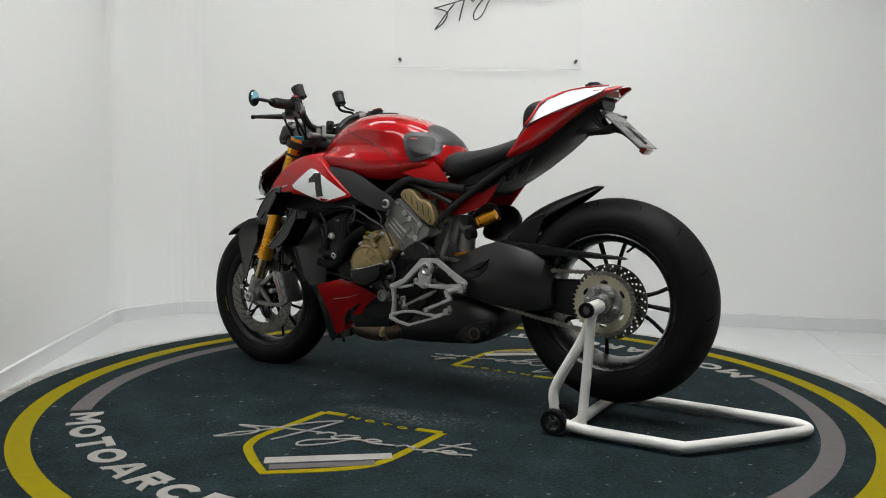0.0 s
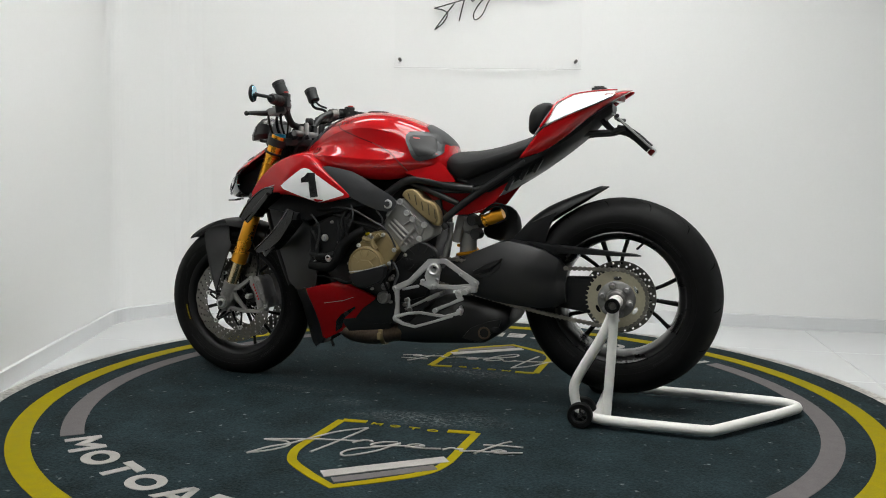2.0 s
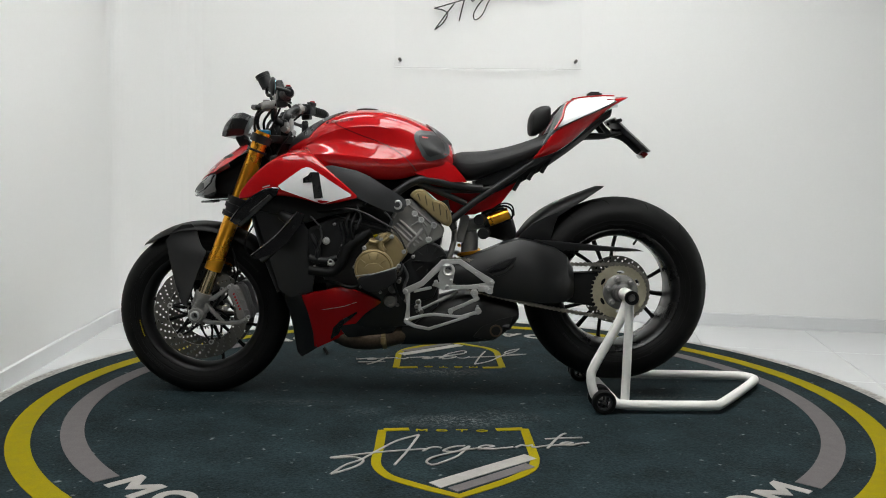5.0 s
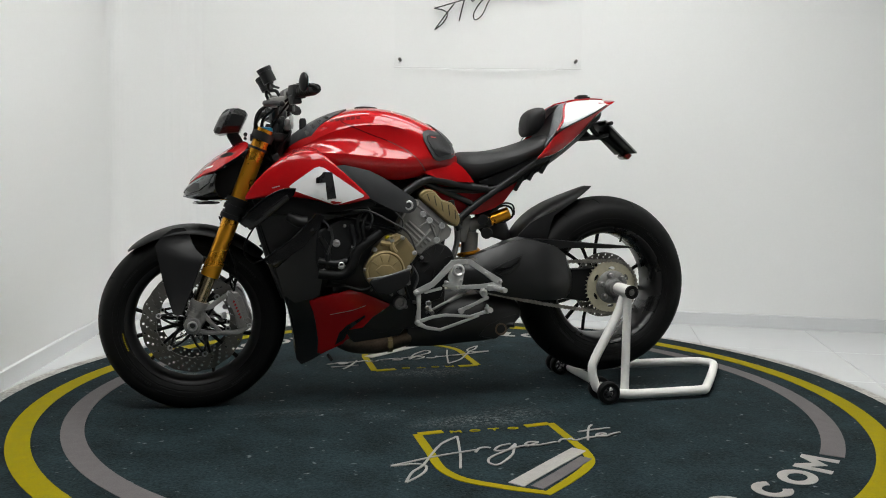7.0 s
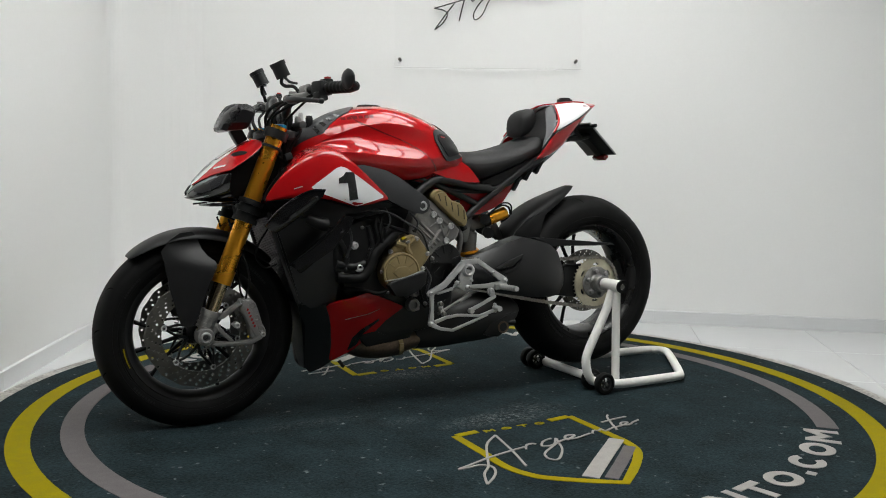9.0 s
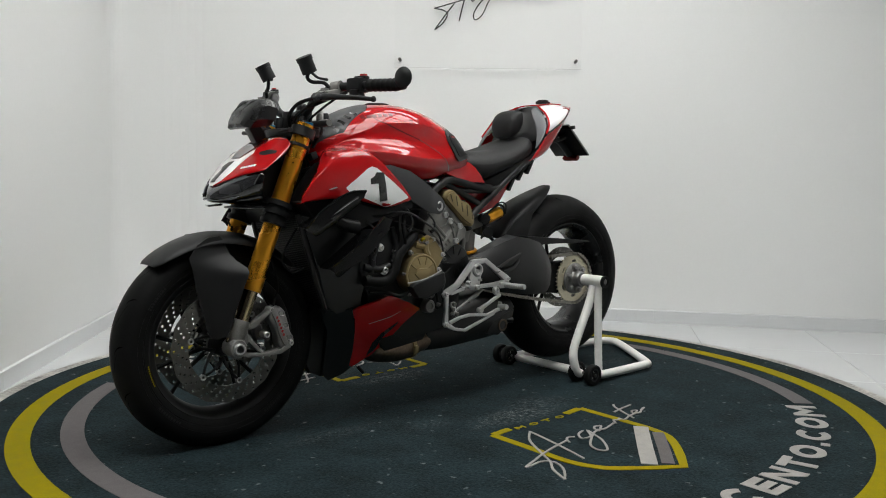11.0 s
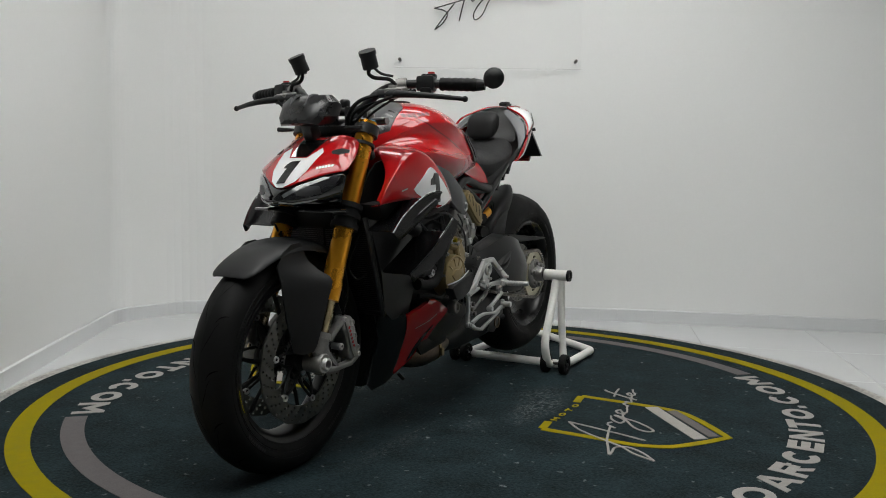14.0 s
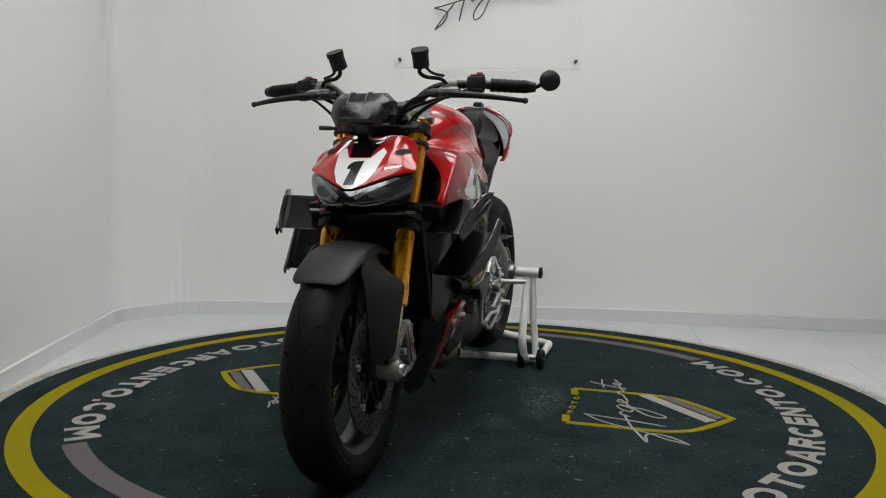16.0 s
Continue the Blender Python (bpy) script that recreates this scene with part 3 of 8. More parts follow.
        flat(ribbon([(0.061, 0.900), (-0.055, 0.803), (-0.209, 0.677)], 0.046, z1 + 0.0004), "stripe", M_LETTER)
        flat(ribbon([(0.016, 0.930), (-0.085, 0.847), (-0.201, 0.747)], 0.036, z1 + 0.0004), "stripe", M_GREY)
        # flowing handwritten strokes
        strokes = [[(0.333, 0.829), (0.293, 0.794), (0.265, 0.756), (0.258, 0.721), (0.283, 0.701), (0.323, 0.705), (0.348, 0.705), (0.289, 0.683), (0.228, 0.660), (0.150, 0.639), (0.086, 0.625)],
                   [(0.333, 0.829), (0.303, 0.763), (0.264, 0.717), (0.225, 0.644), (0.172, 0.553), (0.109, 0.495)],
                   [(0.109, 0.495), (0.120, 0.553), (0.144, 0.663), (0.170, 0.759)],
                   [(0.094, 0.642), (0.083, 0.625), (0.072, 0.612), (0.053, 0.608), (0.041, 0.616)],
                   [(-0.028, 0.591), (0.007, 0.604), (0.031, 0.629), (0.032, 0.644), (-0.004, 0.642), (-0.040, 0.599), (-0.021, 0.644), (-0.001, 0.687), (0.041, 0.738), (0.068, 0.757), (0.083, 0.737), (0.069, 0.701), (0.027, 0.668), (-0.032, 0.631), (-0.071, 0.618)],
                   [(-0.064, 0.625), (-0.094, 0.608), (-0.112, 0.595), (-0.088, 0.589), (-0.068, 0.609), (-0.096, 0.623), (-0.167, 0.603)],
                   [(-0.173, 0.607), (-0.193, 0.583), (-0.210, 0.589), (-0.224, 0.582), (-0.227, 0.601), (-0.264, 0.588), (-0.279, 0.580)],
                   [(-0.267, 0.608), (-0.294, 0.547), (-0.324, 0.488), (-0.343, 0.467)],
                   [(-0.271, 0.525), (-0.325, 0.514), (-0.386, 0.507)],
                   [(-0.280, 0.585), (-0.317, 0.577), (-0.348, 0.561), (-0.329, 0.555), (-0.310, 0.574), (-0.336, 0.583), (-0.365, 0.568), (-0.397, 0.556)]]
        for k, st in enumerate(strokes):
            run = catmull([(x, y, 0) for x, y in st], 6)
            bm = ribbon([(p.x, p.y) for p in run], 0.0070, z1 + 0.0008 + 0.0002 * k)
            for i, v in enumerate(bm.verts):
                v.co.z += 0.000012 * i
            flat(bm, "script_stroke", M_LETTER)
    return t


turntable = build_turntable()
mat = build_mat()


# ---------------------------------------------------------------- paddock stand
def build_stand():
    t = thing("paddock_stand", "white tubular single-sided rear paddock stand on small wheels", "stand")
    bm = bmesh.new()
    z = 0.022
    tube(bm, [(-0.52, 0.262, 0.03), (-0.60, 0.264, z), (-0.80, 0.262, z), (-0.875, 0.258, z), (-0.91, 0.235, z), (-1.05, 0.05, z), (-1.145, -0.085, z),
              (-1.165, -0.13, z), (-1.145, -0.165, z), (-1.09, -0.182, z), (-0.85, -0.187, z), (-0.60, -0.187, z), (-0.50, -0.187, 0.03)], 0.0165, 16, 5)
    part("base_loop", bm, M_POWDER, t)
    bm = bmesh.new()
    rod(bm, (-0.545, 0.255, 0.024), (-0.535, -0.18, 0.024), 0.0165, 16)
    part("cross_bar", bm, M_POWDER, t)
    bm = bmesh.new()
    tube(bm, [(-0.585, 0.205, 0.375), (-0.555, 0.205, 0.29), (-0.48, 0.208, 0.15), (-0.465, 0.212, 0.10), (-0.478, 0.218, 0.045), (-0.50, 0.222, 0.03)], 0.0165, 16, 6)
    part("front_strut", bm, M_POWDER, t)
    bm = bmesh.new()
    tube(bm, [(-0.587, 0.225, 0.375), (-0.582, 0.235, 0.2), (-0.575, 0.25, 0.03)], 0.0150, 16, 4)
    part("upright", bm, M_POWDER, t)
    bm = bmesh.new()
    lathe(bm, [(0.012, 0.155), (0.0215, 0.155), (0.0225, 0.16), (0.0225, 0.262), (0.016, 0.262), (0.016, 0.235), (0.0, 0.235)], (-0.584, 0, 0.386), "y", 24)
    pin = part("pivot_tube", bm, M_POWDER, t)
    bm = bmesh.new()
    lathe(bm, [(0.013, 0.255), (0.0235, 0.255), (0.0235, 0.266), (0.013, 0.266)], (-0.584, 0, 0.386), "y", 24, closed=True)
    part("rubber_ring", bm, M_RUBBER, pin)
    bm = bmesh.new()
    lathe(bm, [(0.0, 0.262), (0.010, 0.262), (0.011, 0.258), (0.011, 0.05), (0.0, 0.05)], (-0.584, 0, 0.386), "y", 20)
    part("pin", bm, M_STEEL, pin)
    for (y, s) in ((0.283, 1), (0.205, -1), (-0.165, 1), (-0.215, -1)):
        c = (-0.497, y, 0.036)
        bm = bmesh.new()
        lathe(bm, [(0.026, -0.013), (0.037, -0.013), (0.040, -0.009), (0.040, 0.009), (0.037, 0.013), (0.026, 0.013)], c, "y", 28, closed=True)
        w = part("wheel", bm, M_RUBBER, t, "small black rubber stand wheel")
        bm = bmesh.new()
        lathe(bm, [(0.022, -0.010), (0.0265, -0.010), (0.0265, 0.010), (0.022, 0.010)], c, "y", 28, closed=True)
        lathe(bm, [(0.0, -0.012), (0.007, -0.012), (0.007, 0.012), (0.0, 0.012)], c, "y", 16)
        for k in range(5):
            a = 2 * math.pi * k / 5 + 0.3
            rod(bm, (c[0] + 0.005 * math.cos(a), y, c[2] + 0.005 * math.sin(a)), (c[0] + 0.023 * math.cos(a), y, c[2] + 0.023 * math.sin(a)), 0.0035, 8)
        part("spoked_hub", bm, M_GREYPL, w)
        bm = bmesh.new()
        rod(bm, (c[0], y - 0.016, c[2]), (c[0], y + 0.016, c[2]), 0.005, 10)
        part("axle_bolt", bm, M_ALU, w)
    for y0, y1 in ((0.30, 0.185), (-0.155, -0.225)):
        bm = bmesh.new()
        rod(bm, (-0.497, y0, 0.036), (-0.497, y1, 0.036), 0.006, 10)
        part("axle", bm, M_STEEL, t)
    return t


stand = build_stand()

bike = thing("motorcycle", "red and black naked sports motorcycle", "motorcycle")


def smooth(ob, levels=2, thick=0.0, offset=-1.0):
    if thick:
        m = ob.modifiers.new("thickness", "SOLIDIFY")
        m.thickness, m.offset = thick, offset
    m = ob.modifiers.new("smooth", "SUBSURF")
    m.levels = m.render_levels = levels
    return ob


def grid(bm, rows):
    vs = [[bm.verts.new(p) for p in r] for r in rows]
    for a, b in zip(vs, vs[1:]):
        for i in range(len(a) - 1):
            bm.faces.new((a[i], a[i + 1], b[i + 1], b[i]))
    return bm


def both_sides(row):
    """A row from the centre line outwards (y = 0 first) made symmetrical."""
    return [(x, -y, z) for x, y, z in row[:0:-1]] + list(row)


def crease_rows(ob, test, value=0.8):
    me = ob.data
    at = me.attributes.new("crease_edge", "FLOAT", "EDGE")
    for e in me.edges:
        a, b = (me.vertices[i].co for i in e.vertices)
        if test(a, b):
            at.data[e.index].value = value


# ---------------------------------------------------------------- wheels
FRONT = (0.904, 0.0, 0.2895)
REAR = (-0.580, 0.0, 0.386)


def perforated_disc(c, r0, r1, v, thick, rows, hole, scallop=0.0):
    """A brake disc with drilled holes, flat on the plane y = v."""
    bm = bmesh.new()

    def loop(n, fn):
        vs = [bm.verts.new(fn(2 * math.pi * k / n)) for k in range(n)]
        return [bm.edges.new((vs[k], vs[(k + 1) % n])) for k in range(n)]
    edges = []
    edges += loop(96, lambda a: (c[0] + (r1 + scallop * math.cos(16 * a)) * math.cos(a), v, c[2] + (r1 + scallop * math.cos(16 * a)) * math.sin(a)))
    edges += loop(64, lambda a: (c[0] + r0 * math.cos(a), v, c[2] + r0 * math.sin(a)))
    for r, n, ph in rows:
        for k in range(n):
            b = 2 * math.pi * (k + ph) / n
            hx, hz = c[0] + r * math.cos(b), c[2] + r * math.sin(b)
            edges += loop(7, lambda a, hx=hx, hz=hz: (hx + hole * math.cos(a), v, hz + hole * math.sin(a)))
    bmesh.ops.triangle_fill(bm, use_beauty=True, use_dissolve=False, edges=edges)
    ex = bmesh.ops.extrude_face_region(bm, geom=bm.faces[:])
    for g in ex["geom"]:
        if isinstance(g, bmesh.types.BMVert):
            g.co.y += thick
    return bm


def tyre(parent, c, prof, R, hw, seed):
    bm = bmesh.new()
    full = prof + [(r, -s) for r, s in prof[::-1][1:]]
    lathe(bm, full, c, "y", 96, closed=True)
    t = part("tyre", bm, M_RUBBER, parent, "black treaded sport tyre")
    outer = sorted((abs(s_), r) for r, s_ in prof if r > 0.24)

    def on(a, s_):
        r = lerp_table(outer, abs(s_))[0] + 0.0005
        return Vector((c[0] + r * math.cos(a), c[1] + s_, c[2] + r * math.sin(a)))
    # long swept tread grooves, alternating from side to side: uncut, their shade laid on as dark ribbons
    bm = bmesh.new()
    n = 14
    for k in range(n):
        for sg in (-1, 1):
            a0 = 2 * math.pi * (k + (0.5 if sg > 0 else 0)) / n
            for shift, pts in ((0.0, [(0.0, 0.06), (0.05, 0.16), (0.12, 0.30), (0.20, 0.42), (0.245, 0.52)]), (0.23, [(0.0, 0.34), (0.05, 0.46), (0.075, 0.62), (0.085, 0.78)])):
                line = catmull([(a, f, 0) for a, f in pts], 4)
                prev = None
                for i, p in enumerate(line):
                    w = 0.0022 * math.sin(math.pi * (i + 0.6) / (len(line) + 0.2))
                    q = (bm.verts.new(on(a0 + shift + p.x - w / R, sg * p.y * hw)), bm.verts.new(on(a0 + shift + p.x + w / R, sg * p.y * hw)))
                    if prev:
                        bm.faces.new((prev[0], prev[1], q[1], q[0]))
                    prev = q
    tagged(part("tread_cut_shade", bm, M_GROOVESHADE, parent), kind="stuff")
    # raised rings and bars of moulded lettering on the side walls
    for sg in (-1, 1):
        bm = bmesh.new()
        for r0, w in ((0.2335, 0.0012), (0.2385, 0.0008), (0.2535, 0.0007)):
            prof_out = sorted((r, abs(s_)) for r, s_ in prof)
            y0 = sg * (lerp_table(prof_out, r0)[0] + 0.0004)
            lathe(bm, [(r0 - w, y0), (r0, y0 + sg * 0.0009), (r0 + w, y0)], c, "y", 72, closed=True)
        part("bead_ring", bm, M_RUBBER, parent)
    bm = bmesh.new()
    rnd = random.Random(seed)
    for start in (0.5, 2.2, 3.9, 5.3):
        a = start
        for k in range(9):
            wd = rnd.uniform(0.016, 0.03)
            q = [(0.2435, a), (0.2435, a + wd), (0.2505, a + wd), (0.2505, a)]
            bm.faces.new([bm.verts.new((c[0] + r * math.cos(b), lerp_table(sorted((r_, abs(s_)) for r_, s_ in prof), r)[0] + 0.0006, c[2] + r * math.sin(b))) for r, b in q])
            a += wd + 0.012
    tagged(part("side_marking", bm, M_MATT, parent, "faint moulded bars on the side wall"), kind="stuff")
    return t


def forked_spokes(bm, c, centres, r0, r1, v0, v1, rad, spread):
    """Three broad stems, each opening into three slim spokes towards the rim."""
    def at(r, b, v):
        return (c[0] + r * math.cos(b), v, c[2] + r * math.sin(b))
    for a in centres:
        a = radians(a)
        tube(bm, [at(r0, a, v0), at(r0 + 0.45 * (r1 - r0), a, (v0 + v1) / 2), at(r1, a, v1)], [rad * 1.5, rad * 0.95, rad * 1.3], 8, 4)
        for sg in (-1, 1):
            tube(bm, [at(r0, a + sg * 0.35, v0), at(r0 + 0.5 * (r1 - r0), a + sg * spread * 0.80, (v0 + v1) / 2), at(r1 * 0.94, a + sg * spread, v1), at(r1, a + sg * spread * 1.03, v1)], [rad * 1.4, rad * 0.9, rad * 1.0, rad * 1.7], 8, 4)


def build_front_wheel():
    c = FRONT
    bm = bmesh.new()
    lathe(bm, [(0.217, -0.047), (0.2225, -0.044), (0.2225, -0.037), (0.209, -0.030), (0.203, 0.0), (0.209, 0.030), (0.2225, 0.037), (0.2225, 0.044), (0.217, 0.047),
               (0.205, 0.042), (0.196, 0.030), (0.190, 0.0), (0.196, -0.030), (0.205, -0.042)], c, "y", 72, closed=True)
    w = part("front_wheel", bm, M_SATIN, bike, "black forged front wheel rim")
    bm = bmesh.new()
    forked_spokes(bm, c, (104, 224, 344), 0.030, 0.197, 0.0, 0.0, 0.0062, radians(27))
    part("spoke_star", bm, M_MATT, w)
    bm = bmesh.new()
    lathe(bm, [(0.0, -0.062), (0.028, -0.062), (0.034, -0.050), (0.036, 0.0), (0.034, 0.050), (0.028, 0.062), (0.0, 0.062)], c, "y", 28)
    part("hub", bm, M_MATT, w)
    tyre(w, c, [(0.214, 0.0), (0.214, 0.042), (0.220, 0.047), (0.240, 0.0565), (0.260, 0.0595), (0.278, 0.055), (0.291, 0.042), (0.2995, 0.024), (0.3030, 0.010), (0.3037, 0.0)][::-1], 0.3037, 0.0595, 3)
    for sg in (1, -1):
        v = 0.066 * sg
        bm = perforated_disc(c, 0.117, 0.165, v - 0.0025, 0.005, [(0.1235, 30, 0.0), (0.1340, 30, 0.33), (0.1450, 30, 0.66), (0.1565, 30, 0.0)], 0.0040, 0.0015)
        d = part("brake_disc", bm, M_STEEL, w, "drilled steel front brake disc")
        for k in range(6):
            a = radians(60 * k + 12)
            p = (c[0] + 0.112 * math.cos(a), v, c[2] + 0.112 * math.sin(a))
            for lean in (-0.42, 0.42):
                bm = bmesh.new()
                tube(bm, [(c[0] + 0.036 * math.cos(a + lean * 1.4), v * 0.80, c[2] + 0.036 * math.sin(a + lean * 1.4)), (c[0] + 0.075 * math.cos(a + lean * 0.5), v * 0.93, c[2] + 0.075 * math.sin(a + lean * 0.5)),
                          (c[0] + 0.110 * math.cos(a), v, c[2] + 0.110 * math.sin(a))], [0.0062, 0.0038, 0.0046], 8, 3)
                part("carrier_arm", bm, M_MATT, w, "black disc carrier arm")
            bm = bmesh.new()
            lathe(bm, [(0.0042, -0.005), (0.0085, -0.006), (0.0095, 0.0), (0.0085, 0.006), (0.0042, 0.005)], p, "y", 14, closed=True)
            part("disc_bobbin", bm, M_ALU, w)
            bm = bmesh.new()
            flat_bar(bm, [(c[0] + 0.108 * math.cos(a), c[2] + 0.108 * math.sin(a)), (c[0] + 0.122 * math.cos(a), c[2] + 0.122 * math.sin(a))], [0.012, 0.020], v - 0.0022, v + 0.0022, 0.0008)
            part("disc_lug", bm, M_STEEL, w)
        # toothed sensor ring inside the disc
        bm = bmesh.new()
        for k in range(40):
            a = 2 * math.pi * k / 40
            block(bm, (c[0] + 0.060 * math.cos(a), v * 0.72, c[2] + 0.060 * math.sin(a)), (0.010, 0.002, 0.0042), (0, -math.degrees(a), 0), 0.0, 1)
        lathe(bm, [(0.052, v * 0.72 - 0.001), (0.056, v * 0.72 - 0.001), (0.056, v * 0.72 + 0.001), (0.052, v * 0.72 + 0.001)], c, "y", 40, closed=True)
        tagged(part("sensor_ring", bm, M_CAST, w, "toothed wheel speed ring"), kind="stuff")
    # thin yellow maker's strip on the rim edge, unreadable
    bm = bmesh.new()
    for k in range(10):
        a = -0.42 + k * 0.028
        a2 = a + 0.02
        q = [(0.2262, a), (0.2262, a2), (0.2228, a2), (0.2228, a)]
        bm.faces.new([bm.verts.new((c[0] + r * math.cos(b), 0.0520 + (0.0012 if r > 0.225 else 0), c[2] + r * math.sin(b))) for r, b in q])
    part("rim_marking", bm, M_YELLOW, w)
    return w


def build_rear_wheel():
    c = REAR
    bm = bmesh.new()
    lathe(bm, [(0.218, -0.082), (0.2245, -0.079), (0.2245, -0.070), (0.208, -0.060), (0.200, 0.0), (0.208, 0.060), (0.2245, 0.070), (0.2245, 0.079), (0.218, 0.082),
               (0.206, 0.074), (0.197, 0.055), (0.192, 0.0), (0.195, -0.055), (0.206, -0.074)], c, "y", 72, closed=True)
    w = part("rear_wheel", bm, M_RIMGREY, bike, "grey and black forged rear wheel rim")
    bm = bmesh.new()
    forked_spokes(bm, c, (68, 188, 308), 0.040, 0.200, -0.03, -0.055, 0.0072, radians(26))
    part("spoke_star", bm, M_MATT, w)
    bm = bmesh.new()
    lathe(bm, [(0.0, -0.09), (0.035, -0.09), (0.05, -0.06), (0.052, 0.03), (0.045, 0.08), (0.0, 0.08)], c, "y", 32)
    part("hub", bm, M_MATT, w)
    tyre(w, c, [(0.215, 0.0), (0.215, 0.070), (0.222, 0.080), (0.243, 0.091), (0.268, 0.096), (0.292, 0.090), (0.312, 0.069), (0.326, 0.042), (0.3335, 0.020), (0.335, 0.0)][::-1], 0.335, 0.096, 5)
    bm = perforated_disc(c, 0.085, 0.1225, 0.035, 0.005, [(0.095, 26, 0.0), (0.105, 26, 0.33), (0.115, 26, 0.66)], 0.0040)
    part("brake_disc", bm, M_STEEL, w, "drilled steel rear brake disc")
    # sprocket with pointed teeth and lightening slots
    bm = bmesh.new()
    n = 41
    v = 0.100
    outer = []
    for k in range(n):
        for f, r in ((0.0, 0.0955), (0.28, 0.0965), (0.5, 0.1045), (0.72, 0.0965)):
            a = 2 * math.pi * (k + f) / n
            outer.append(bm.verts.new((c[0] + r * math.cos(a), v, c[2] + r * math.sin(a))))
    edges = [bm.edges.new((outer[i], outer[(i + 1) % len(outer)])) for i in range(len(outer))]
    inner = [bm.verts.new((c[0] + 0.056 * math.cos(2 * math.pi * k / 48), v, c[2] + 0.056 * math.sin(2 * math.pi * k / 48))) for k in range(48)]
    edges += [bm.edges.new((inner[i], inner[(i + 1) % 48])) for i in range(48)]
    for k in range(6):
        a = 2 * math.pi * (k + 0.5) / 6
        sl = []
        for j in range(16):
            b = 2 * math.pi * j / 16
            r, th = 0.070 + 0.006 * math.sin(b), a + 0.20 * math.cos(b)
            sl.append(bm.verts.new((c[0] + r * math.cos(th), v, c[2] + r * math.sin(th))))
        edges += [bm.edges.new((sl[i], sl[(i + 1) % 16])) for i in range(16)]
    bmesh.ops.triangle_fill(bm, use_beauty=True, use_dissolve=False, edges=edges)
    ex = bmesh.ops.extrude_face_region(bm, geom=bm.faces[:])
    for g in ex["geom"]:
        if isinstance(g, bmesh.types.BMVert):
            g.co.y += 0.006
    part("sprocket", bm, M_SPROCKET, w, "champagne toothed rear sprocket")
    bm = bmesh.new()
    lathe(bm, [(0.0, 0.09), (0.060, 0.09), (0.062, 0.112), (0.055, 0.117), (0.036, 0.119), (0.030, 0.128), (0.0, 0.128)], c, "y", 40)
    part("sprocket_flange", bm, M_CAST, w)
    for k in range(6):
        a = 2 * math.pi * k / 6 + 0.25
        p = (c[0] + 0.047 * math.cos(a), 0, c[2] + 0.047 * math.sin(a))
        bm = bmesh.new()
        lathe(bm, [(0.0, 0.116), (0.013, 0.116), (0.014, 0.121), (0.0085, 0.123), (0.0085, 0.131), (0.0065, 0.133), (0.0, 0.133)], p, "y", 12)
        part("sprocket_nut", bm, M_CALIPER, w)
    bm = bmesh.new()
    lathe(bm, [(0.016, 0.125), (0.031, 0.125), (0.031, 0.146), (0.028, 0.150), (0.016, 0.150)], c, "y", 12, closed=True)
    part("axle_nut", bm, M_CALIPER, w)
    bm = bmesh.new()
    rod(bm, (c[0] - 0.075, 0.03, c[2] + 0.185), (c[0] - 0.055, 0.055, c[2] + 0.165), 0.004, 8)
    part("valve", bm, M_MATT, w)
    return w


build_front_wheel()
build_rear_wheel()


# ---------------------------------------------------------------- fork, brakes, front mudguard
def leg(z, off=0.0):
    """Point on the fork's slope at height z."""
    return 0.674 + (0.92 - z) * 0.374 + off


